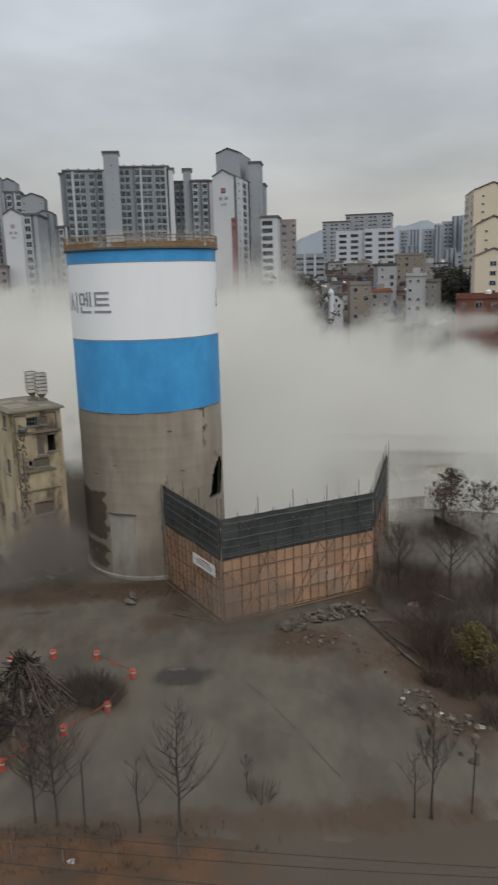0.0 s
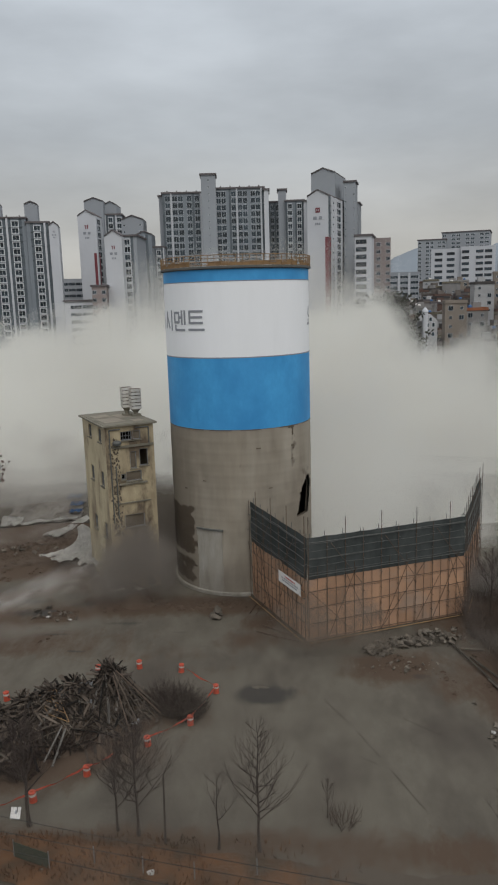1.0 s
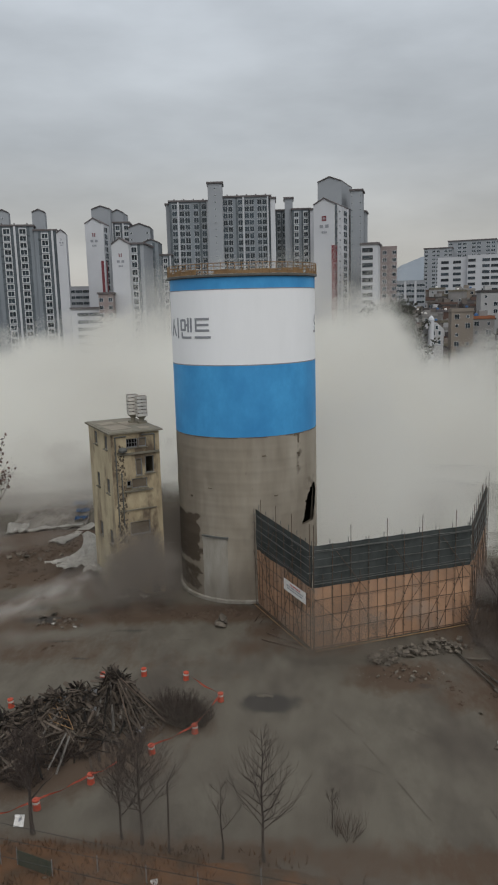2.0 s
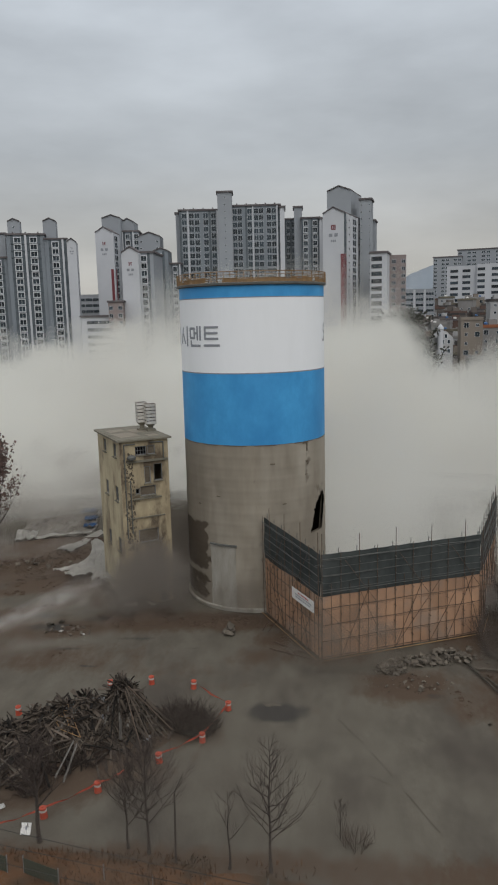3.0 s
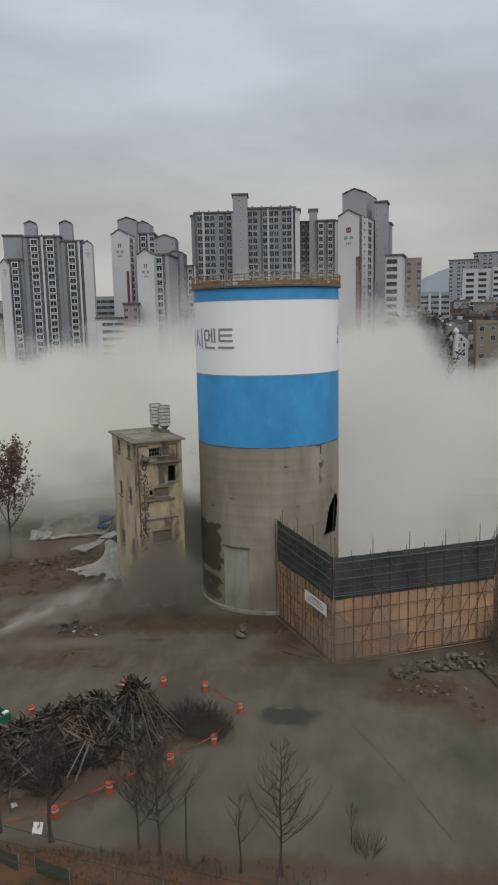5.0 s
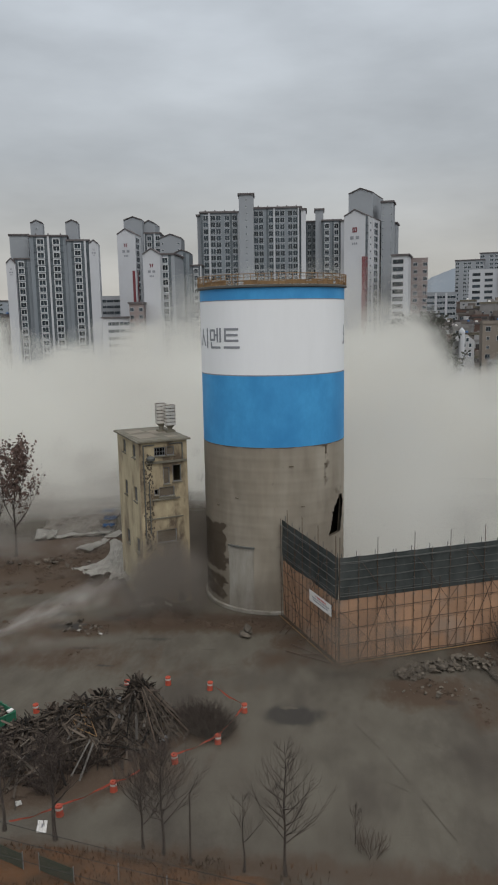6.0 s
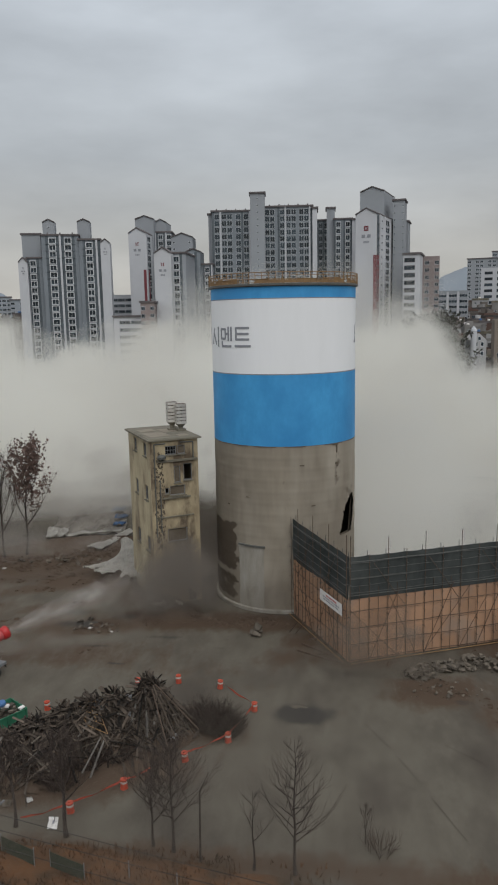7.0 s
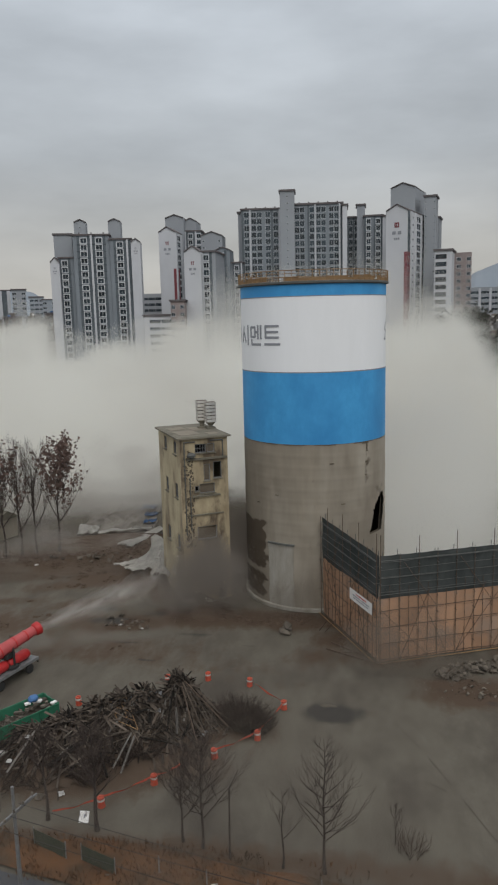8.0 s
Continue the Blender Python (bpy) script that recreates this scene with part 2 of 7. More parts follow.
M = dict(
    ground=surf("dusty_yard", (0.117, 0.104, 0.081), (0.082, 0.071, 0.055), 0.30, 0.9, 0.35, stretch=(1.25, 0.62, 1), c3=(0.062, 0.052, 0.041), big=0.10, fine=12, patches=(0.070, 0.047, 0.031), damp=(0.040, 0.036, 0.031)),
    soil=surf("dark_soil", (0.058, 0.038, 0.026), (0.084, 0.060, 0.042), 0.5, 0.95, 0.5),
    joint=surf("slab_joint", (0.078, 0.068, 0.053), (0.064, 0.055, 0.043), 1.0, 0.95, 0.2),
    grass=surf("dead_grass", (0.135, 0.062, 0.026), (0.058, 0.032, 0.017), 0.5, 0.95, 0.6, c3=(0.05, 0.034, 0.02), big=0.25, patches=(0.076, 0.061, 0.046)),
    asphalt=surf("asphalt", (0.075, 0.078, 0.085), (0.055, 0.056, 0.06), 0.7, 0.85, 0.3),
    concrete=surf("old_concrete", (0.285, 0.248, 0.195), (0.20, 0.172, 0.135), 0.16, 0.9, 0.25, stretch=(1.4, 1.4, 0.35), c3=(0.33, 0.295, 0.24), big=0.1, fine=7, patches=(0.078, 0.060, 0.043)),
    patch=surf("pale_render", (0.36, 0.34, 0.30), (0.22, 0.20, 0.165), 0.35, 0.9, 0.2, stretch=(2, 2, 0.5)),
    stain=surf("brown_stain_and_unlit_wall", (0.085, 0.066, 0.047), (0.14, 0.115, 0.085), 0.5, 0.95, 0.3, stretch=(1, 1, 2.5)),
    blue=surf("blue_paint", (0.068, 0.35, 0.68), (0.038, 0.24, 0.52), 0.22, 0.6, 0.06, stretch=(1.3, 1.3, 0.8), c3=(0.05, 0.27, 0.57), big=0.16),
    white=surf("white_paint", (0.84, 0.85, 0.865), (0.78, 0.79, 0.80), 0.15, 0.6, 0.05, stretch=(1.5, 1.5, 0.3)),
    letter=surf("grey_lettering", (0.21, 0.22, 0.245), (0.27, 0.28, 0.30), 1.2, 0.7, 0.05),
    rust=surf("rusty_yellow_steel", (0.30, 0.185, 0.085), (0.19, 0.115, 0.06), 1.5, 0.75, 0.2),
    steel=surf("grey_steel", (0.26, 0.265, 0.27), (0.17, 0.17, 0.17), 2.0, 0.5, 0.1, metal=0.4),
    pipe=surf("dusty_pipe", (0.115, 0.078, 0.055), (0.065, 0.046, 0.034), 1.5, 0.6, 0.1),
    darkpipe=surf("dark_pipe", (0.075, 0.078, 0.075), (0.12, 0.12, 0.11), 1.5, 0.6, 0.1),
    net=surf("dark_green_net", (0.030, 0.036, 0.035), (0.068, 0.074, 0.071), 0.45, 0.9, 0.3, stretch=(1, 1, 0.6), fine=6),
    sheet=surf("orange_sheet", (0.44, 0.26, 0.155), (0.33, 0.20, 0.13), 0.6, 0.85, 0.25, vary=0.16, c3=(0.32, 0.225, 0.165), big=0.32),
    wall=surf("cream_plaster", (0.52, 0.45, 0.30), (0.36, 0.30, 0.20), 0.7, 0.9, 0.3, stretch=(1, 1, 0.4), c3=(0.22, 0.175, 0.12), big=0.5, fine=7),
    # front wall plaster: stained, and a darker base than cream_plaster
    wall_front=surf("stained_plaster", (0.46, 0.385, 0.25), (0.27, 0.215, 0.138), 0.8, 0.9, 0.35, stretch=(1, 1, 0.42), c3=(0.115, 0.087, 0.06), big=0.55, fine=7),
    dark=surf("unlit_interior_black", (0.012, 0.012, 0.012), (0.02, 0.02, 0.02), 1.0, 0.9, 0.0),
    roof=surf("mossy_slab", (0.21, 0.19, 0.145), (0.12, 0.11, 0.085), 0.5, 0.9, 0.3),
    wood=surf("weathered_timber", (0.080, 0.063, 0.049), (0.030, 0.023, 0.018), 1.0, 0.9, 0.3, vary=0.9),
    greywood=surf("grey_timber", (0.155, 0.143, 0.128), (0.085, 0.076, 0.066), 1.0, 0.9, 0.3, vary=0.4),
    bark=surf("bark", (0.060, 0.047, 0.040), (0.040, 0.031, 0.027), 2.0, 0.95, 0.3),
    twig=surf("twigs", (0.062, 0.047, 0.040), (0.045, 0.034, 0.029), 2.0, 0.95, 0.0),
    brush=surf("brushwood", (0.050, 0.036, 0.029), (0.030, 0.022, 0.018), 2.0, 0.95, 0.0, vary=0.5),
    leaf=surf("brown_leaves", (0.15, 0.098, 0.080), (0.085, 0.054, 0.044), 1.5, 0.8, 0.0, vary=0.4),
    yellow=surf("yellow_leaves", (0.105, 0.088, 0.028), (0.07, 0.056, 0.022), 1.5, 0.8, 0.0),
    evergreen=surf("dark_evergreen", (0.030, 0.036, 0.026), (0.045, 0.042, 0.032), 0.6, 0.9, 0.0),
    thicket=surf("brambles", (0.090, 0.064, 0.049), (0.055, 0.040, 0.031), 1.5, 0.95, 0.0),
    orange=surf("orange_plastic", (0.46, 0.078, 0.040), (0.34, 0.056, 0.032), 2.0, 0.6, 0.0),
    drum_band=surf("dusty_reflective_band", (0.50, 0.46, 0.42), (0.36, 0.32, 0.29), 3.0, 0.6, 0.0),
    band=surf("white_band", (0.75, 0.74, 0.71), (0.62, 0.6, 0.57), 3.0, 0.5, 0.0),
    red=surf("red_enamel", (0.46, 0.03, 0.03), (0.35, 0.025, 0.025), 1.5, 0.4, 0.0),
    pink=surf("faded_red_enamel", (0.42, 0.085, 0.085), (0.36, 0.06, 0.06), 1.5, 0.5, 0.0),
    rubber=surf("rubber", (0.02, 0.02, 0.02), (0.035, 0.034, 0.032), 3.0, 0.85, 0.1),
    green=surf("green_panel", (0.035, 0.165, 0.095), (0.026, 0.12, 0.068), 1.2, 0.6, 0.1),
    bluep=surf("blue_tarp", (0.07, 0.16, 0.33), (0.05, 0.12, 0.26), 1.0, 0.6, 0.2),
    dusty_tarp=surf("dust_covered_sheeting", (0.40, 0.365, 0.32), (0.25, 0.225, 0.195), 0.35, 0.8, 0.2, stretch=(1.6, 0.6, 1), c3=(0.19, 0.165, 0.14), big=0.22),
    tarp=surf("white_sheeting", (0.58, 0.555, 0.51), (0.38, 0.36, 0.32), 0.6, 0.7, 0.2),
    stone=surf("broken_concrete", (0.155, 0.134, 0.108), (0.082, 0.068, 0.053), 1.4, 0.95, 0.4, vary=0.4),
    apt_shade=surf("apartment_recess_shade", (0.085, 0.102, 0.112), (0.13, 0.15, 0.165), 0.35, 0.85, 0.0),
    apt_grey=surf("apartment_grey", (0.215, 0.24, 0.262), (0.185, 0.205, 0.225), 0.05, 0.85, 0.0),
    apt_mid=surf("apartment_mid_grey", (0.30, 0.32, 0.34), (0.265, 0.28, 0.30), 0.05, 0.85, 0.0),
    apt_white=surf("apartment_white", (0.53, 0.54, 0.565), (0.47, 0.48, 0.50), 0.06, 0.85, 0.0),
    apt_dark=surf("apartment_roof_edge", (0.105, 0.095, 0.097), (0.135, 0.12, 0.12), 0.2, 0.85, 0.0),
    apt_red=surf("apartment_red", (0.20, 0.052, 0.062), (0.16, 0.045, 0.053), 0.2, 0.85, 0.0),
    apt_brown=surf("apartment_brown", (0.27, 0.222, 0.212), (0.22, 0.182, 0.174), 0.1, 0.85, 0.0),
    apt_cream=surf("apartment_cream", (0.62, 0.54, 0.42), (0.56, 0.48, 0.37), 0.1, 0.85, 0.0),
    # distant blocks: aerial haze is mixed into this pale blue-grey
    far_grey=surf("haze_tinted_grey", (0.36, 0.39, 0.42), (0.30, 0.33, 0.36), 0.04, 0.9, 0.0),
    brick=surf("red_brick", (0.17, 0.07, 0.045), (0.115, 0.05, 0.035), 0.3, 0.9, 0.0),
    frame=surf("window_frames", (0.60, 0.62, 0.64), (0.50, 0.52, 0.54), 0.3, 0.6, 0.0),
    glass=glass_mat("window_glass", (0.020, 0.029, 0.036), 0.25),
    # wooded hills with the blue of distance haze painted in
    hill=surf("haze_blue_hill", (0.225, 0.255, 0.285), (0.195, 0.222, 0.25), 0.004, 0.95, 0.0),
    dust=dust_mat("pale_dust", (0.785, 0.785, 0.738), 0.03),
    smoke=dust_mat("dark_grey_dust", (0.222, 0.200, 0.176), 0.14),
    haze=dust_mat("brown_grey_dust", (0.40, 0.375, 0.345), 0.08),
    # low brownish dust, with the shade it lies in put into the dark colour
    mist=dust_mat("shaded_grey_dust", (0.19, 0.166, 0.14), 0.16),
    spray=dust_mat("water_spray", (0.72, 0.69, 0.65), 0.5),
)
for k, c in (("house_a", (0.27, 0.26, 0.25)), ("house_b", (0.13, 0.085, 0.07)), ("house_c", (0.42, 0.42, 0.42)), ("house_d", (0.17, 0.15, 0.135)), ("house_e", (0.085, 0.078, 0.075)), ("house_f", (0.25, 0.215, 0.18))):
    M[k] = surf(k, c, tuple(v * 0.8 for v in c), 0.15, 0.9, 0.0)
M["net_green"] = surf("dull_green_mesh", (0.035, 0.045, 0.030), (0.05, 0.052, 0.036), 1.0, 0.9, 0.2)
M["orange_roof"] = surf("orange_roof", (0.30, 0.12, 0.06), (0.22, 0.09, 0.05), 0.4, 0.8, 0.0)


# ================= mesh helpers =================
def box(bm, c, s, rz=0.0, mi=0):
    cx, cy, cz = c
    ca, sa = math.cos(rz), math.sin(rz)
    v = []
    for dz in (-0.5, 0.5):
        for dx, dy in ((-0.5, -0.5), (0.5, -0.5), (0.5, 0.5), (-0.5, 0.5)):
            x, y = dx * s[0], dy * s[1]
            v.append(bm.verts.new((cx + x * ca - y * sa, cy + x * sa + y * ca, cz + dz * s[2])))
    for q in ((3, 2, 1, 0), (4, 5, 6, 7), (0, 1, 5, 4), (1, 2, 6, 5), (2, 3, 7, 6), (3, 0, 4, 7)):
        bm.faces.new([v[i] for i in q]).material_index = mi
    return v


def tube(bm, p0, p1, r0, r1=None, n=6, caps=True):
    r1 = r0 if r1 is None else r1
    p0, p1 = Vector(p0), Vector(p1)
    d = p1 - p0
    if d.length < 1e-6:
        return
    q = d.to_track_quat("Z", "Y")
    rings = []
    for p, r in ((p0, r0), (p1, r1)):
        rings.append([bm.verts.new(p + q @ Vector((r * math.cos(2 * math.pi * i / n), r * math.sin(2 * math.pi * i / n), 0))) for i in range(n)])
    for i in range(n):
        j = (i + 1) % n
        bm.faces.new((rings[0][i], rings[0][j], rings[1][j], rings[1][i]))
    if caps:
        bm.faces.new(rings[0][::-1])
        bm.faces.new(rings[1])


def polytube(bm, pts, r, n=5, closed=False):
    """One bent tube through all the points."""
    pts = [Vector(p) for p in pts]
    rings = []
    for i, p in enumerate(pts):
        a = pts[i - 1] if i or closed else p
        b = pts[(i + 1) % len(pts)] if i + 1 < len(pts) or closed else p
        q = (b - a).to_track_quat("Z", "Y")
        rings.append([bm.verts.new(p + q @ Vector((r * math.cos(2 * math.pi * k / n), r * math.sin(2 * math.pi * k / n), 0))) for k in range(n)])
    for ra, rb in zip(rings, rings[1:] + (rings[:1] if closed else [])):
        for k in range(n):
            j = (k + 1) % n
            bm.faces.new((ra[k], ra[j], rb[j], rb[k]))


def lathe(bm, prof, n=24, c=(0, 0, 0)):
    """A turned shape: profile of (radius, z)."""
    rings = [[bm.verts.new((c[0] + r * math.cos(2 * math.pi * i / n), c[1] + r * math.sin(2 * math.pi * i / n), c[2] + z)) for i in range(n)] for r, z in prof]
    for ra, rb in zip(rings, rings[1:]):
        for i in range(n):
            j = (i + 1) % n
            bm.faces.new((ra[i], ra[j], rb[j], rb[i]))
    if prof[0][0] > 0.001:
        bm.faces.new(rings[0][::-1])
    if prof[-1][0] > 0.001:
        bm.faces.new(rings[-1])


def mesh_of(bm, mats, smooth=False, name="mesh"):
    me = bpy.data.meshes.new(name)
    bm.to_mesh(me)
    bm.free()
    for m in (mats if isinstance(mats, (list, tuple)) else [mats]):
        me.materials.append(m)
    if smooth:
        me.polygons.foreach_set("use_smooth", [True] * len(me.polygons))
    return me


def part(name, bm, mats, parent=None, label="", smooth=False, m=None):
    ob = new(name, mesh_of(bm, mats, smooth, name))
    if parent:
        ob.parent = parent
    if m:
        ob.matrix_basis = m
    return tagged(ob, label)


def piece(name, me, parent, m):
    ob = new(name, me)
    ob.parent = parent
    ob.matrix_basis = m
    return ob


def thing(name, m, label, category, group="", kind=""):
    ob = new(name)
    ob.matrix_basis = m
    ob.empty_display_size = 0.3
    return tagged(ob, label, category, group, kind)


def polar(az, dist, z=0.0):
    return Vector((dist * math.sin(radians(az)), dist * math.cos(radians(az)), z))


R = random.Random(7)


# ================= ground =================
def ground_height(x, y):
    """Low relief of the yard: nearly level, with a soil bank by the sheeting and ruts."""
    if y < 20 or y > 190 or abs(x) > 120:
        return 0.0
    h = 0.10 * noise.noise(Vector((x * 0.12, y * 0.12, 0))) + 0.05 * noise.noise(Vector((x * 0.5, y * 0.5, 3)))
    return h - 0.06


# churned soil: centre, half sizes, turn in degrees, strength
SOIL = ((-33, 96, 12, 4.4, 20, 0.9), (-44, 91, 13, 5.0, 10, 0.8), (-25, 71.5, 5, 2.6, 10, 0.8), (-31, 77, 8, 2.0, 25, 0.6), (-37, 68, 7, 1.4, 12, 0.5), (8.6, 60.6, 5.6, 3.4, 10, 0.75), (-9.5, 74.0, 9, 3.0, 0, 0.8), (-18, 74, 7, 3.6, 0, 0.8), (-20, 66, 6, 1.1, 20, 0.45), (20, 58, 7.0, 9, 0, 0.9), (20, 70, 8, 6, 0, 0.9), (-34, 63, 6, 1.0, 30, 0.45), (-47, 84, 12, 3.2, 8, 0.7), (-36, 82, 8, 2.2, 20, 0.6), (-42, 76, 9, 1.6, 14, 0.5), (-3, 70, 5, 3, 30, 0.6), (13, 57, 3.4, 4, 30, 0.5), (18, 48, 4, 5, 0, 0.7), (-12, 38.8, 30, 1.6, 0, 0.7), (8, 38, 14, 2.2, 0, 0.6), (-19, 47, 9, 4.5, 20, 0.9), (-9.5, 53, 3.4, 2.6, 0, 0.7), (-5, 50, 9, 0.8, 60, 0.25), (2, 57, 7, 0.8, 20, 0.3), (-15, 63, 12, 4, 0, 0.34), (-30, 71, 12, 6, 10, 0.5), (-38, 90, 9, 6, 10, 0.9), (-32, 86, 7, 5, 20, 0.8), (-22, 80, 8, 5, 0, 0.5), (-4, 66, 6, 3, 20, 0.5), (-26, 65, 14, 4, 5, 0.5), (2, 65.5, 5, 1.8, 10, 0.55), (-40, 70, 13, 6, 0, 0.55), (-8, 60, 5, 1.6, 0, 0.35))


def soil_amount(x, y):
    s = 0.0
    for cx, cy, rx, ry, ro, k in SOIL:
        a = radians(ro)
        u, v = (x - cx) * math.cos(a) + (y - cy) * math.sin(a), -(x - cx) * math.sin(a) + (y - cy) * math.cos(a)
        s = max(s, k * math.exp(-(u / rx) ** 2 - (v / ry) ** 2))
    return s


# damp stains: centre, half sizes, strength
DAMP = ((-2.9, 55.9, 2.8, 1.8, 0.9), (-1.2, 56.4, 1.6, 1.2, 0.6), (-17.5, 69.5, 3.5, 0.8, 0.5), (-24, 67.0, 3.0, 0.6, 0.5), (-8.5, 64.5, 2.0, 0.6, 0.4), (-29, 75.0, 3.5, 0.9, 0.55), (-27, 72.0, 4.5, 1.5, 0.6), (-33.5, 70.0, 3.0, 0.7, 0.55), (-22.5, 74.5, 4, 1.5, 0.5), (-18, 78, 4, 3, 0.5), (-11.5, 67.5, 1.6, 0.5, 0.45), (-21, 63.5, 1.3, 0.45, 0.5), (6.5, 60.5, 2.6, 1.3, 0.4), (10.5, 58.8, 1.7, 0.8, 0.45), (-14.5, 74.5, 3.0, 1.2, 0.4))


def damp_amount(x, y):
    return max(k * math.exp(-((x - cx) / rx) ** 2 - ((y - cy) / ry) ** 2) for cx, cy, rx, ry, k in DAMP)


def make_ground():
    xs = sorted(set([-4500, -2000, -900, -400, -200, -130, -80, 60, 130, 200, 400, 900, 2000, 4500] + [float(i) for i in range(-66, 41)] + [i * 0.5 for i in range(-80, 40)]))
    ys = sorted(set([-900, -300, -60, 0, 15, 170, 200, 260, 400, 700, 1200, 2200, 4600] + [24.0 + i for i in range(0, 100)] + [52 + i * 0.5 for i in range(50)]))
    bm = bmesh.new()
    lay = bm.verts.layers.float.new("soil")
    wet = bm.verts.layers.float.new("damp")
    g = [[bm.verts.new((x, y, ground_height(x, y))) for x in xs] for y in ys]
    for row in g:
        for v in row:
            v[lay] = soil_amount(v.co.x, v.co.y)
            v[wet] = damp_amount(v.co.x, v.co.y)
    for r0, r1 in zip(g, g[1:]):
        for i in range(len(xs) - 1):
            bm.faces.new((r0[i], r0[i + 1], r1[i + 1], r1[i]))
    tagged(part("ground", bm, M["ground"], smooth=True), "dusty grey compacted earth of a cleared industrial yard", "ground", kind="structure")


make_ground()

# ================= silo =================
SILO = Vector((-6.21, 84.46, 0))
SR = 8.06


def stain_amount(a, z):
    """Brown stains of the lower wall, by angle in degrees and height."""
    a = (a + 180) % 360 - 180
    s = 0.0
    for a0, a1, z0, z1, k in ((-88, -43, 4.2, 9.6, 1.0), (-84, -44, 0.9, 3.6, 0.8), (-46, -29, 5.1, 5.9, 0.8), (-3, 5, 2, 18.3, 0.26), (41, 47, 13.5, 18.4, 0.42), (-60, -30, 11, 12.6, 0.2), (50, 80, 11.5, 13.5, 0.35)):
        u = min(a - a0, a1 - a + 6.0 * noise.noise(Vector((2.0, z * 1.2, 1))) + 3.0 * noise.noise(Vector((5.0, z * 5, 1)))) / 5.0
        v = min(z - z0, z1 - z) / 0.7
        f = min(1.0, max(0.0, u + 0.5)) * min(1.0, max(0.0, v + 0.5))
        s = max(s, k * f * (0.8 + 0.5 * noise.noise(Vector((a * 0.16, z * 1.4, 3)))))
    return s


def silo_shell(bm, r, z0, z1, dz, hole=None, n=144, flip=False, jitter=0.0):
    lay = bm.verts.layers.float.new("soil") if jitter else None
    nz = max(1, round((z1 - z0) / dz))
    rows = []
    for k in range(nz + 1):
        z = z0 + (z1 - z0) * k / nz
        row = []
        for i in range(n):
            a = 2 * math.pi * i / n
            rr = r + (0.022 if jitter and k % 6 == 0 else 0.0) + jitter * noise.noise(Vector((math.sin(a) * 6, math.cos(a) * 6, z * 0.7)))
            row.append(bm.verts.new((rr * math.sin(a), -rr * math.cos(a), z)))
            if lay:
                row[-1][lay] = stain_amount(math.degrees(a), z)
        rows.append(row)
    for k in range(nz):
        for i in range(n):
            zc = z0 + (z1 - z0) * (k + 0.5) / nz
            if hole and hole(360 * (i + 0.5) / n, zc):
                continue
            j = (i + 1) % n
            f = (rows[k][i], rows[k][j], rows[k + 1][j], rows[k + 1][i])
            bm.faces.new(f[::-1] if flip else f)


def curved_patch(bm, a0, a1, z0, z1, r, thick=0.03, ragged=0.0, seed=0.0):
    """A plate that follows the round wall, between two angles and two heights."""
    n, k = max(2, int((a1 - a0) / 2) + 1), max(2, int((z1 - z0) / 0.5) + 1)
    layers = []
    for rr in (r, r + thick):
        g = []
        for j in range(k):
            row = []
            for i in range(n):
                u, v = i / (n - 1), j / (k - 1)
                a = a0 + (a1 - a0) * u
                z = z0 + (z1 - z0) * v
                if ragged and (i in (0, n - 1)):
                    a += ragged * noise.noise(Vector((seed, z * 0.9, i)))
                if ragged and (j in (0, k - 1)):
                    z += ragged * 0.07 * noise.noise(Vector((a * 0.2, seed, j)))
                row.append(bm.verts.new((rr * math.sin(radians(a)), -rr * math.cos(radians(a)), z)))
            g.append(row)
        layers.append(g)
    lo, hi = layers
    for j in range(k - 1):
        for i in range(n - 1):
            bm.faces.new((hi[j][i], hi[j][i + 1], hi[j + 1][i + 1], hi[j + 1][i]))
    rim = [(j, 0) for j in range(k)] + [(k - 1, i) for i in range(1, n)] + [(j, n - 1) for j in range(k - 2, -1, -1)] + [(0, i) for i in range(n - 2, 0, -1)]
    for q, w in zip(rim, rim[1:] + rim[:1]):
        bm.faces.new((lo[q[0]][q[1]], lo[w[0]][w[1]], hi[w[0]][w[1]], hi[q[0]][q[1]]))


def breach(a, z):
    """The broken opening in the wall, with a ragged outline."""
    if not 8.0 < z < 12.2:
        return False
    w = 9.0 if z < 11.2 else 9.0 - (z - 11.2) * 6.0
    c = 60.5 + (z - 9.4) * 2.2 + 3.0 * noise.noise(Vector((0, z * 1.1, 5))) + 1.2 * noise.noise(Vector((a * 0.3, z * 3.0, 7)))
    return abs(a - c) < w


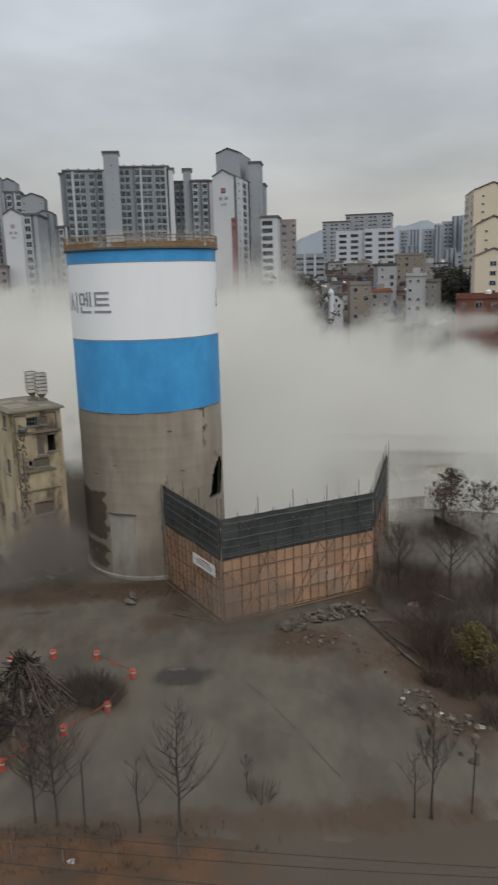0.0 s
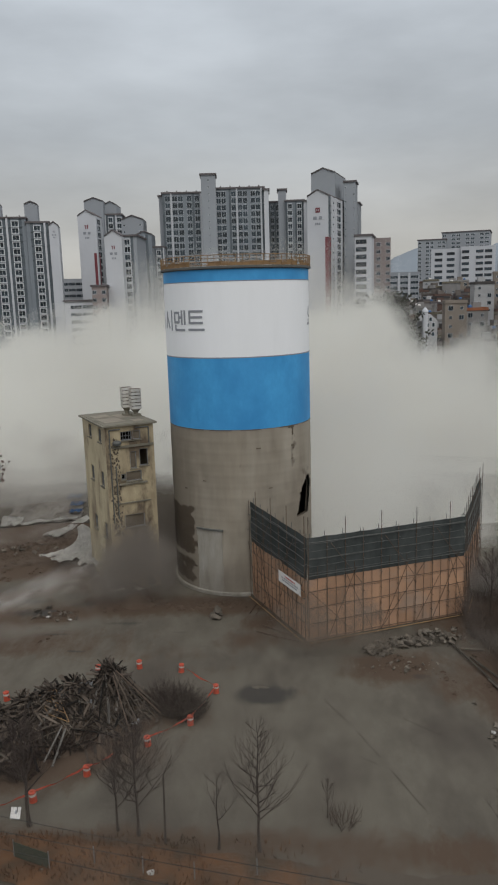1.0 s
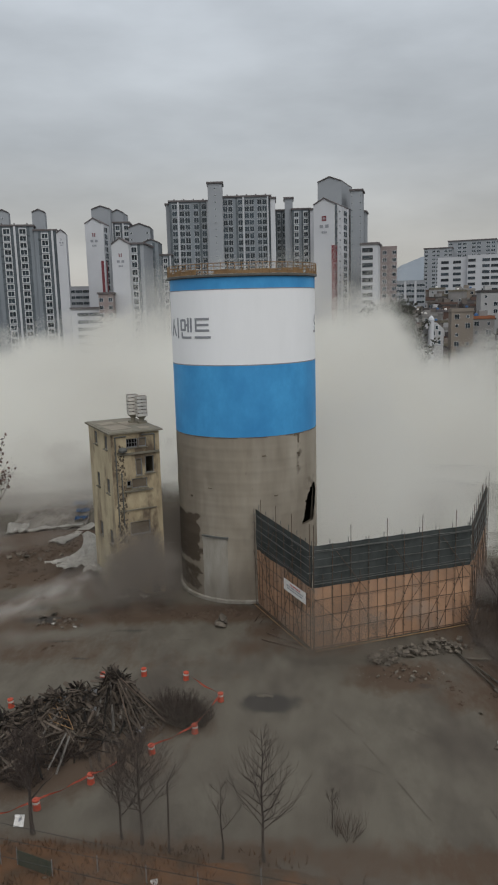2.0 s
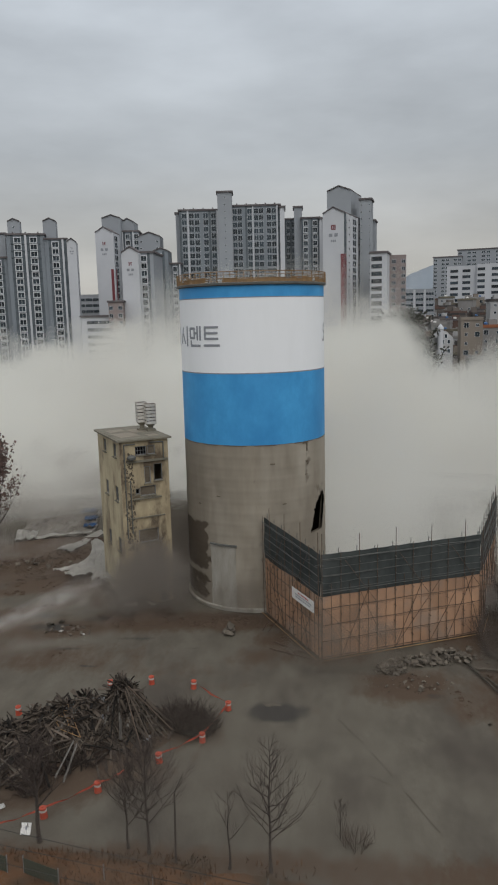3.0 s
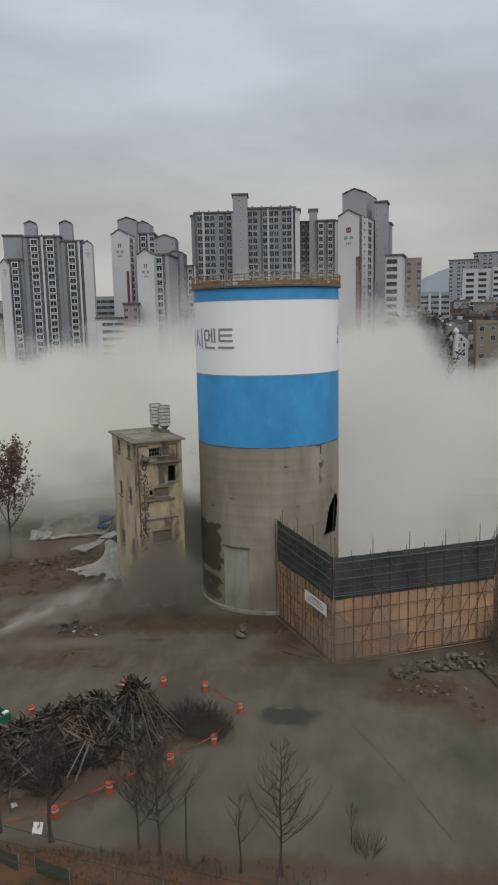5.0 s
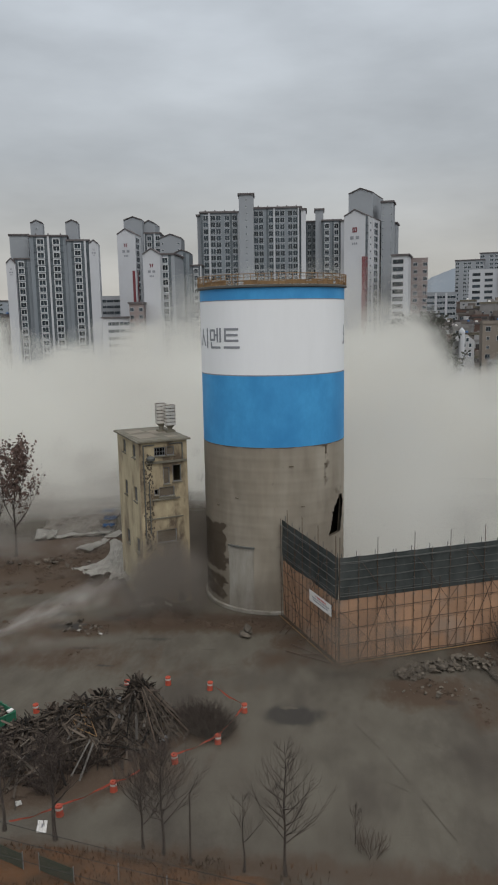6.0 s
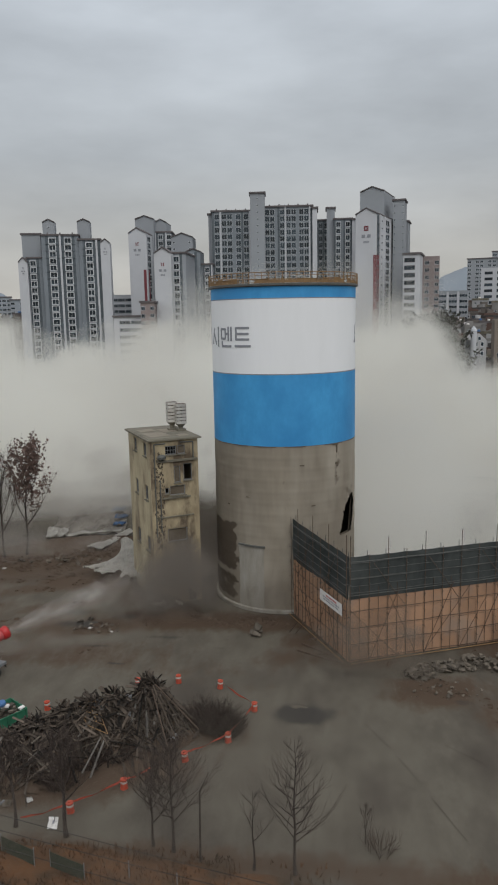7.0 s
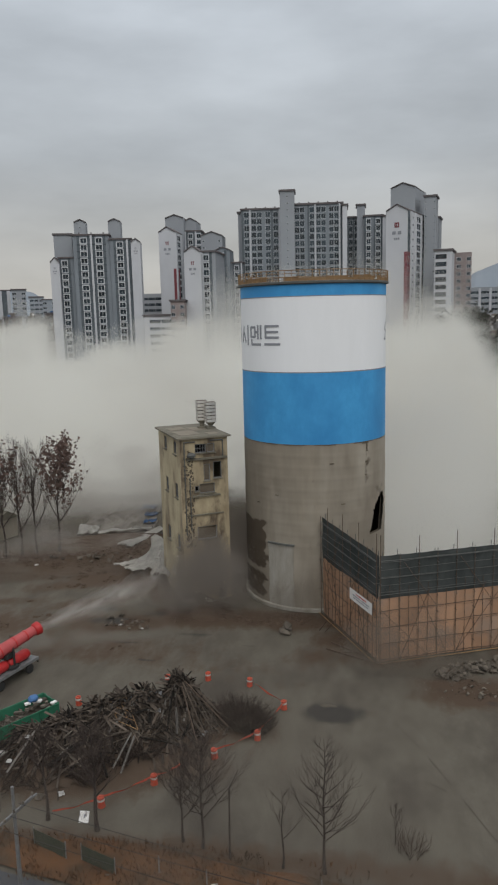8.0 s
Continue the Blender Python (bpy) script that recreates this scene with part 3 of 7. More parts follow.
def make_silo():
    t = thing("silo", pose(*SILO, 0, 0, 4.205), "tall round concrete silo with white and blue painted bands", "silo")
    bm = bmesh.new()
    silo_shell(bm, SR, 0, 18.45, 0.205, breach, 420, jitter=0.05)
    part("concrete_wall", bm, M["concrete"], t, "bare stained concrete lower wall with a ragged hole", True)
    # inner face: the unlit look behind the hole is put into its dark brown
    bm = bmesh.new()
    silo_shell(bm, SR - 0.35, 0, 18.45, 0.205, breach, 420, True)
    part("inner_wall", bm, M["stain"], t, "inner face of the wall, darkened by its colour")
    for name, z0, z1, mt, lb in (("blue_band", 18.45, 26.06, "blue", "broad bright blue painted band"), ("white_band", 26.06, 33.82, "white", "broad white painted band"), ("top_band", 33.82, 35.25, "blue", "narrow blue painted band under the rim")):
        bm = bmesh.new()
        silo_shell(bm, SR + 0.012, z0, z1, 1.3)
        part(name, bm, M[mt], t, lb, True)
    # dark rings at the band edges, the uppermost right under the roof slab
    for z, h, mt in ((26.0, 0.11, "letter"), (33.78, 0.09, "letter"), (35.02, 0.1, "darkpipe"), (18.38, 0.10, "stain")):
        bm = bmesh.new()
        lathe(bm, [(SR + 0.0, z), (SR + 0.028, z), (SR + 0.028, z + h), (SR + 0.0, z + h)], 144)
        part("joint_line", bm, M[mt], t, "thin dark line along a band edge")
    bm = bmesh.new()
    lathe(bm, [(SR - 0.3, 35.1), (SR + 0.28, 35.1), (SR + 0.28, 35.3), (SR + 0.2, 35.34), (0.05, 35.6)], 96)
    part("roof_slab", bm, M["darkpipe"], t, "dark weathered roof slab with a drip edge")
    bm = bmesh.new()
    lathe(bm, [(SR, 0.0), (SR + 0.28, 0.0), (SR + 0.26, 0.32), (SR + 0.12, 0.4), (SR, 0.4)], 96)
    part("plinth", bm, M["patch"], t, "pale ring plinth at the foot")
    # guard rail of posts and three rings
    bm = bmesh.new()
    tube(bm, (0, 0, 0), (0, 0, 1.12), 0.04, 0.04, 5)
    post = mesh_of(bm, M["rust"])
    for i in range(72):
        a = radians(i * 5)
        piece("post", post, t, pose((SR + 0.2) * math.sin(a), -(SR + 0.2) * math.cos(a), 35.3))
    for z, r in ((35.75, 0.035), (36.1, 0.03), (36.42, 0.045)):
        bm = bmesh.new()
        q = SR + 0.2
        polytube(bm, [(q * math.sin(radians(i * 5)), -q * math.cos(radians(i * 5)), z) for i in range(72)], r, 5, True)
        part("rail", bm, M["rust"], t)
    for i in range(72):
        a = i * 5
        if R.random() < 0.72:
            bm = bmesh.new()
            curved_patch(bm, a + 0.2, a + 4.8, 35.36, 35.36 + R.uniform(0.25, 0.55), SR + 0.15, 0.02)
            part("toe_board", bm, M["rust"], t)
    # the word that is still readable on the white band: strokes that follow the wall
    def stroke(bm, a0, z0, a1, z1, w=0.24):
        steps = max(2, int(abs(a1 - a0) / 1.5) + 2)
        d = Vector((radians(a1 - a0) * SR, z1 - z0))
        nrm = Vector((-d.y, d.x)).normalized() * w / 2
        for side in (1,):
            prev = None
            for i in range(steps):
                u = i / (steps - 1)
                a, z = a0 + (a1 - a0) * u, z0 + (z1 - z0) * u
                pair = []
                for sgn in (-1, 1):
                    aa, zz = radians(a) + sgn * nrm.x / SR, z + sgn * nrm.y
                    for rr in (SR + 0.015, SR + 0.045):
                        pair.append(bm.verts.new((rr * math.sin(aa), -rr * math.cos(aa), zz)))
                if prev:
                    for x, y in ((0, 1), (1, 3), (3, 2), (2, 0)):
                        bm.faces.new((prev[x], prev[y], pair[y], pair[x]))
                prev = pair
    glyphs = [
        [(-86, 28.95, -83, 30.9), (-83, 29.9, -80, 29.9)],
        [(-72.5, 29.1, -68.2, 30.85), (-68.2, 30.2, -64.2, 29.1), (-60.2, 28.85, -60.2, 31.0)],
        [(-55.5, 30.75, -49.5, 30.75), (-55.5, 29.75, -49.5, 29.75), (-55.2, 29.7, -55.2, 30.8), (-49.8, 29.7, -49.8, 30.8), (-49.5, 30.25, -47, 30.25), (-46.2, 29.5, -46.2, 31.0), (-43, 29.5, -43, 31.0), (-54.5, 28.95, -43, 28.95), (-54.2, 28.95, -54.2, 29.5)],
        [(-38.4, 30.86, -26, 30.86), (-38.4, 30.26, -26.5, 30.26), (-38.4, 29.68, -26, 29.68), (-38.0, 29.6, -38.0, 30.95), (-39.4, 28.98, -24.9, 28.98)],
        [(72, 29.15, 77, 29.15), (75, 29.1, 75, 29.7)],
        [(74, 30.2, 76.5, 31.0), (74, 30.2, 78, 29.9)],
    ]
    for g in glyphs:
        bm = bmesh.new()
        for s in g:
            stroke(bm, *s)
        part("letter", bm, M["letter"], t)
    # repairs, stains and fittings on the lower wall
    bm = bmesh.new()
    curved_patch(bm, -39, -17, 0.4, 7.3, SR + 0.02, 0.05, 1.6, 1.0)
    part("render_patch", bm, M["patch"], t, "pale rendered patch of a walled-up doorway")
    bm = bmesh.new()
    curved_patch(bm, -39, -16, 7.35, 7.52, SR + 0.02, 0.2)
    part("lintel", bm, M["darkpipe"], t)
    for a, z, w, h in ((43.5, 16.2, 2.4, 0.14), (44.5, 15.9, 1.6, 0.1), (44, 17.4, 1.2, 0.9), (43, 14.8, 2.2, 0.08), (13, 16.35, 3.5, 0.12), (-50, 11.6, 2.4, 0.14), (42.5, 18.25, 6, 0.12), (22, 11.9, 3, 0.1), (-30, 12.8, 3, 0.08)):
        bm = bmesh.new()
        curved_patch(bm, a - w / 2, a + w / 2, z, z + h, SR + 0.0, 0.06, 0.4, a)
        part("spall", bm, M["stain"], t, "small dark spall")


make_silo()

# ================= hoarding of scaffold pipes =================
C0, E0, L0, B0 = Vector((0.99, 65.24, 0)), Vector((16.73, 71.6, 0)), Vector((-4.75, 76.3, 0)), Vector((21.6, 85.5, 0))


def hoarding(p, q, top0, top1, label, zsheet=6.35):
    d = q - p
    ln = d.length
    rz = math.degrees(math.atan2(d.y, d.x))
    t = thing("scaffold_hoarding", pose(p.x, p.y, 0, 0, 0, rz), label, "hoarding", "hoarding walls round the demolition")
    side = -1 if d.x > 0 else 1  # the face towards the yard
    hgt = lambda x: top0 + (top1 - top0) * x / ln
    # net: a sagging double-sided cloth
    bm = bmesh.new()
    nx, nz = max(6, int(ln / 0.6)), 8
    for lay, off in ((0, 0.0), (1, 0.05)):
        g = []
        for i in range(nx + 1):
            x = ln * i / nx
            g.append([bm.verts.new((x, side * (0.05 + off + 0.10 * noise.noise(Vector((x * 0.7, k * 0.5, ln))) ** 1), zsheet - 0.15 + (hgt(x) - zsheet + 0.15) * k / nz - 0.06 * (k == nz) * abs(math.sin(x * 1.75)))) for k in range(nz + 1)])
        for i in range(nx):
            for k in range(nz):
                bm.faces.new((g[i][k], g[i + 1][k], g[i + 1][k + 1], g[i][k + 1]))
    part("dust_net", bm, M["net"], t, "dark green dust net along the top", True)
    # sheets, one by one
    n = max(1, round(ln / 1.83))
    w = ln / n
    bm = bmesh.new()
    v = box(bm, (0, 0, 0), (w - 0.03, 0.03, 1.55))
    sh = mesh_of(bm, M["sheet"])
    for i in range(n):
        for k in range(4):
            piece("sheet", sh, t, pose(w * (i + 0.5), side * (0.02 + R.uniform(0, 0.03)), 0.82 + k * 1.58, R.uniform(-0.8, 0.8), R.uniform(-0.6, 0.6), R.uniform(-0.6, 0.6)))
    # standards, ledgers and braces
    so = side * 0.28
    for i in range(n + 1):
        x = w * i
        for off, mt in ((so, "pipe"), (-so, "darkpipe")):
            bm = bmesh.new()
            tube(bm, (x, off, 0), (x + R.uniform(-0.05, 0.05), off, hgt(x) + (1.7 + R.uniform(-0.2, 0.5) if i % 2 == 0 and off == so else R.choice((0.15, 0.35, 0.2)))), 0.035, 0.035, 5)
            part("standard", bm, M[mt], t)
        if off and i < n:
            bm = bmesh.new()
            tube(bm, (x + w * 0.5, so * 0.8, 0), (x + w * 0.5 + R.uniform(-0.04, 0.04), so * 0.8, zsheet + R.uniform(-0.2, 1.2)), 0.028, 0.028, 5)
            part("standard", bm, M["pipe"], t)
    for k in range(7):
        z = 0.35 + k * 1.58
        if z > min(top0, top1):
            z = min(top0, top1) - 0.05
        bm = bmesh.new()
        polytube(bm, [(w * i, so * 1.15, z + (hgt(w * i) - top0) * (k / 6) + R.uniform(-0.05, 0.05)) for i in range(n + 1)], 0.035)
        part("ledger", bm, M["pipe" if z < 6 else "darkpipe"], t)
    for i in range(1, n - 1, 3):
        bm = bmesh.new()
        tube(bm, (w * i, so * 1.3, 0.2), (w * (i + 1.6), so * 1.3, 6.9), 0.03, 0.03, 5)
        part("brace", bm, M["pipe"], t)
        bm = bmesh.new()
        tube(bm, (w * (i + 0.2), so * 1.3, 9.6), (w * (i + 1.9), so * 1.3, 5.2), 0.03, 0.03, 5)
        part("brace", bm, M["pipe"], t)
    for i in range(0, n, 2):
        up = R.random() < 0.5
        x0, x1 = w * i, w * min(n, i + R.choice((1.5, 2, 2.5)))
        bm = bmesh.new()
        tube(bm, (x0, so * 1.45, 0.3 if up else R.uniform(5.0, 6.8)), (x1, so * 1.45, R.uniform(5.0, 6.8) if up else 0.3), 0.026, 0.026, 5)
        part("brace", bm, M["pipe"], t)
    for z in (6.9, 7.55, 8.35, 9.0, 9.75):
        bm = bmesh.new()
        polytube(bm, [(w * i, so * 1.3, z + (hgt(w * i) - top0) * 0.8 + R.uniform(-0.06, 0.06)) for i in range(n + 1)], 0.02)
        part("ledger", bm, M["darkpipe"], t)
    for i in range(n + 1):
        for k in range(6):
            bm = bmesh.new()
            z = 1.2 + k * 1.62
            tube(bm, (w * i, so * 1.9, z), (w * i, -so * 2.2, z + R.uniform(-0.05, 0.05)), 0.026, 0.026, 5)
            part("transom", bm, M["pipe" if z < 6 else "darkpipe"], t)
    # toe pipe painted orange
    bm = bmesh.new()
    tube(bm, (0, so * 2, 0.12), (ln, so * 2, 0.12), 0.05, 0.05, 5)
    part("foot_rail", bm, M["rust"], t)
    return t


h1 = hoarding(C0, E0, 10.27, 10.3, "orange sheeted scaffold hoarding with a dark net along its top")
h2 = hoarding(C0, L0, 10.27, 10.75, "short orange sheeted scaffold hoarding that runs to the silo")
h3 = hoarding(E0, B0, 10.3, 10.9, "orange sheeted scaffold hoarding running back from the corner")


def banner():
    d = (L0 - C0).normalized()
    rz = math.degrees(math.atan2(d.y, d.x))
    t = thing("banner", pose(C0.x, C0.y, 0, 0, 0, rz), "white cloth safety banner with unreadable red and grey lines", "banner")
    bm = bmesh.new()
    box(bm, (2.75, 0.5, 5.05), (4.6, 0.02, 1.15))
    part("cloth", bm, M["band"], t)
    for z, h, mt, x0, x1 in ((5.35, 0.16, "red", 1.6, 3.6), (5.1, 0.14, "letter", 1.0, 4.4), (4.85, 0.14, "letter", 1.2, 4.2)):
        x = x0
        bm = bmesh.new()
        while x < x1:
            l = R.uniform(0.15, 0.45)
            box(bm, (x + l / 2, 0.515, z), (l, 0.012, h))
            x += l + 0.12
        part("print_bar", bm, M[mt], t)


banner()

# ================= abandoned plant building =================
def make_plant():
    fl, fr = Vector((-20.35, 77.25, 0)), Vector((-15.6, 80.0, 0))
    d = fr - fl
    rz = math.degrees(math.atan2(d.y, d.x))
    W, DP, HT = d.length, 9.4, 18.85
    t = thing("plant_building", pose(fl.x, fl.y, 0, 0, 0, rz), "narrow four-storey derelict plant building with peeling cream plaster", "building")
    # openings: (u0, u1, z0, z1) along each face
    front = [(1.7, 3.0, 17.2, 18.2), (3.1, 4.0, 17.2, 18.2), (2.65, 3.4, 14.0, 15.9), (3.75, 4.75, 14.2, 16.1), (1.55, 2.05, 12.85, 13.5), (2.1, 3.9, 12.6, 13.7), (1.7, 4.0, 7.3, 8.8), (3.9, 4.9, 0.0, 2.2)]
    left = [(1.5, 2.8, 16.9, 18.4), (5.6, 6.9, 16.9, 18.4), (1.4, 2.7, 11.9, 13.6), (5.5, 6.8, 11.9, 13.6), (1.3, 2.6, 6.0, 7.7), (5.4, 6.7, 6.0, 7.7)]

    def face(length, holes, to, name):
        us = sorted({0.0, length, *[h[0] for h in holes], *[h[1] for h in holes]})
        zs = sorted({0.0, HT, *[h[2] for h in holes], *[h[3] for h in holes]})
        bm = bmesh.new()
        th = 0.3
        for u0, u1 in zip(us, us[1:]):
            for z0, z1 in zip(zs, zs[1:]):
                if any(h[0] <= u0 and u1 <= h[1] and h[2] <= z0 and z1 <= h[3] for h in holes):
                    continue
                vs = [to(u, s, z) for s in (0, th) for u, z in ((u0, z0), (u1, z0), (u1, z1), (u0, z1))]
                v = [bm.verts.new(p) for p in vs]
                for q in ((0, 1, 2, 3), (7, 6, 5, 4)):
                    bm.faces.new([v[i] for i in q])
        for u0, u1, z0, z1 in holes:
            v = [bm.verts.new(to(u, s, z)) for s in (0, th) for u, z in ((u0, z0), (u1, z0), (u1, z1), (u0, z1))]
            for q in ((0, 4, 5, 1), (1, 5, 6, 2), (2, 6, 7, 3), (3, 7, 4, 0)):
                bm.faces.new([v[i] for i in q])
        bmesh.ops.remove_doubles(bm, verts=bm.verts, dist=0.001)
        bmesh.ops.recalc_face_normals(bm, faces=bm.faces)
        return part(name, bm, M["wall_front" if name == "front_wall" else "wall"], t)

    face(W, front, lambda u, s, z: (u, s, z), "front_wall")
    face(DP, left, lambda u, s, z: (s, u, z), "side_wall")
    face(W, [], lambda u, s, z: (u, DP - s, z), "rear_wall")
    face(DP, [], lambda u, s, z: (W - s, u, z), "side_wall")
    # added floors and partition, coloured near-black to stand for the unlit interior
    for z in (0.12, 5.2, 11.0, 16.6):
        bm = bmesh.new()
        box(bm, (W / 2, DP / 2, z), (W - 0.62, DP - 0.62, 0.2))
        part("inner_floor", bm, M["dark"], t)
    bm = bmesh.new()
    box(bm, (W / 2, DP * 0.45, 9), (W - 0.7, 0.2, 17.5))
    part("inner_partition", bm, M["dark"], t)
    bm = bmesh.new()
    box(bm, (W / 2, DP / 2, HT + 0.09), (W + 0.7, DP + 0.7, 0.18))
    box(bm, (W / 2, DP / 2 + 0.1, HT + 0.2), (W + 0.2, DP + 0.2, 0.05))
    part("roof", bm, M["roof"], t, "flat overhanging mossy concrete roof slab")
    bm = bmesh.new()
    for x, y, sx, sy in ((1.6, 3.5, 2.4, 3.0), (3.6, 6.5, 1.7, 2.6), (1.4, 7.7, 2.0, 1.9), (4.2, 1.8, 1.2, 1.4)):
        box(bm, (x, y * 0.85, HT + 0.24), (sx, sy, 0.03), 0.1)
    part("roof_felt", bm, M["concrete"], t, "lifted patches of old roofing")
    # frames, boards and sills
    def fill(u0, u1, z0, z1, kind, to, rot):
        w = part("window", bmesh.new(), M["frame"], t)
        bm = bmesh.new()
        e = 0.09
        for a, b in (((u0 + e / 2, (z0 + z1) / 2), (e, z1 - z0)), ((u1 - e / 2, (z0 + z1) / 2), (e, z1 - z0)), (((u0 + u1) / 2, z1 - e / 2), (u1 - u0, e)), (((u0 + u1) / 2, z0 + e / 2), (u1 - u0, e))):
            c = to(a[0], 0.16, a[1])
            box(bm, c, (b[0], 0.1, b[1]) if not rot else (0.1, b[0], b[1]))
        if kind == "grid":
            for i in range(1, 4):
                c = to(u0 + (u1 - u0) * i / 4, 0.16, (z0 + z1) / 2)
                box(bm, c, (0.05, 0.06, z1 - z0) if not rot else (0.06, 0.05, z1 - z0))
            c = to((u0 + u1) / 2, 0.16, (z0 + z1) / 2)
            box(bm, c, (u1 - u0, 0.06, 0.05) if not rot else (0.06, u1 - u0, 0.05))
        part("window_frame", bm, M["steel"], w)
        if kind == "board":
            bm = bmesh.new()
            c = to((u0 + u1) / 2, 0.2, (z0 + z1) / 2)
            box(bm, c, (u1 - u0 - 0.1, 0.04, z1 - z0 - 0.1) if not rot else (0.04, u1 - u0 - 0.1, z1 - z0 - 0.1))
            part("board", bm, M["stain"], w)
        bm = bmesh.new()
        c = to((u0 + u1) / 2, -0.04, z0 - 0.05)
        box(bm, c, (u1 - u0 + 0.2, 0.2, 0.1) if not rot else (0.2, u1 - u0 + 0.2, 0.1))
        part("sill", bm, M["roof"], w)

    for h, k in zip(front, ("grid", "pale", "board", "open", "open", "board", "board", "open")):
        fill(*h, k if k != "pale" else "board", lambda u, s, z: (u, s, z), False)
    for h in left:
        fill(*h, "grid", lambda u, s, z: (s, u, z), True)
    # cornice, pipes and a wall lamp
    bm = bmesh.new()
    box(bm, (W / 2 + 0.3, -0.1, 16.55), (W - 0.8, 0.25, 0.22))
    part("ledge", bm, M["roof"], t)
    bm = bmesh.new()
    box(bm, (W / 2, -0.08, 10.2), (W - 1.4, 0.16, 0.12))
    part("ledge", bm, M["roof"], t)
    bm = bmesh.new()
    box(bm, (W / 2 + 0.1, -0.1, 12.35), (3.2, 0.3, 0.16))
    part("ledge", bm, M["roof"], t)
    for pts in ([(0.45, -0.1, 18.5), (0.45, -0.1, 8.0)], [(0.45, -0.1, 18.5), (1.7, -0.1, 18.5)], [(1.0, -0.1, 14.5), (1.0, -0.1, 8.5)], [(4.9, -0.1, 18.5), (4.9, -0.1, 16.6)], [(3.4, -0.1, 18.55), (4.9, -0.1, 18.5)]):
        bm = bmesh.new()
        tube(bm, pts[0], pts[1], 0.07, 0.07, 6)
        part("pipe", bm, M["darkpipe"], t)
    bm = bmesh.new()
    lathe(bm, [(0.05, -0.3), (0.45, -0.15), (0.5, 0.1), (0.3, 0.3), (0.05, 0.35)], 12, (1.2, -0.25, 17.0))
    part("alarm_bell", bm, M["darkpipe"], t, "rusty round wall fitting")
    # crumbled plaster along the corner pipe
    bm = bmesh.new()
    for i in range(230):
        z = R.uniform(6.5, 17.5)
        x = R.choice((0.55, 1.05, 0.8, 1.3)) + R.uniform(-0.25, 0.25)
        s = R.uniform(0.04, 0.17)
        box(bm, (x, -0.02, z), (s, 0.06, s * R.uniform(0.8, 2.4)), 0)
    part("crumbled_plaster", bm, M["stain"], t, "dark crumbled plaster along the corner")
    # louvred unit on the roof
    u = thing("roof_louvre", pose(*(t.matrix_basis @ Vector((5.1, 4.6, HT + 0.22))), 0, 0, rz), "twin louvred metal ventilator boxes on narrow necks, on the roof", "ventilator")
    for ox, oy, h0 in ((0, 0, 0.0), (-0.75, 0.95, 0.15)):
        bm = bmesh.new()
        box(bm, (ox, oy, 0.12), (1.0, 0.8, 0.24))
        lathe(bm, [(0.26, 0.2), (0.28, 0.45 + h0), (0.6, 0.8 + h0), (0.6, 0.85 + h0)], 8, (ox, oy, 0))
        part("neck", bm, M["roof"], u)
        bm = bmesh.new()
        for sx in (-0.5, 0.5):
            for sy in (-0.38, 0.38):
                box(bm, (ox + sx, oy + sy, 2.0 + h0), (0.08, 0.08, 2.3))
        box(bm, (ox, oy, 3.12 + h0), (1.15, 0.9, 0.08))
        box(bm, (ox, oy, 2.1 + h0), (0.09, 0.86, 2.0))
        part("louvre_frame", bm, M["pipe"], u)
        for k in range(6):
            bm = bmesh.new()
            box(bm, (ox, oy, 1.0 + h0 + k * 0.4), (1.16, 0.92, 0.31))
            part("slat", bm, M["tarp"], u)


make_plant()


# ================= far apartment blocks =================
def surround(bm, w, h, e, y0, y1):
    """A rectangular frame as one ring: w, h outside, e its width, from depth y0 (front) to y1."""
    rings = []
    for hw, hh, y in ((w / 2, h / 2, y1), (w / 2, h / 2, y0), (w / 2 - e, h / 2 - e, y0), (w / 2 - e, h / 2 - e, y1)):
        rings.append([bm.verts.new(p) for p in ((-hw, y, -hh), (hw, y, -hh), (hw, y, hh), (-hw, y, hh))])
    for a, b in zip(rings, rings[1:]):
        for i in range(4):
            j = (i + 1) % 4
            bm.faces.new((a[i], a[j], b[j], b[i]))


def window_mesh(w, h, split=2):
    bm = bmesh.new()
    e = 0.09
    surround(bm, w, h, e, -0.06, 0.06)
    for i in range(1, split):
        box(bm, (-w / 2 + w * i / split, 0, 0), (0.07, 0.1, h - 2 * e))
    v = [bm.verts.new(p) for p in ((-w / 2 + e, -0.005, -h / 2 + e), (w / 2 - e, -0.005, -h / 2 + e), (w / 2 - e, -0.005, h / 2 - e), (-w / 2 + e, -0.005, h / 2 - e))]
    bm.faces.new(v).material_index = 1
    return mesh_of(bm, [M["frame"], M["glass"]])


def balcony_mesh(w, h):
    """A balcony bay: a heavy pale surround that stands out, with a three-part dark window in it."""
    bm = bmesh.new()
    e = 0.30
    surround(bm, w, h, e, -0.6, 0.1)
    box(bm, (0, -0.05, 0), (0.12, 0.1, h - 2 * e))
    bm.faces.new([bm.verts.new(p) for p in ((-w / 2 + e, -0.005, -h / 2 + e), (w / 2 - e, -0.005, -h / 2 + e), (w / 2 - e, -0.005, h / 2 - e), (-w / 2 + e, -0.005, h / 2 - e))]).material_index = 1
    return mesh_of(bm, [M["frame"], M["glass"]])


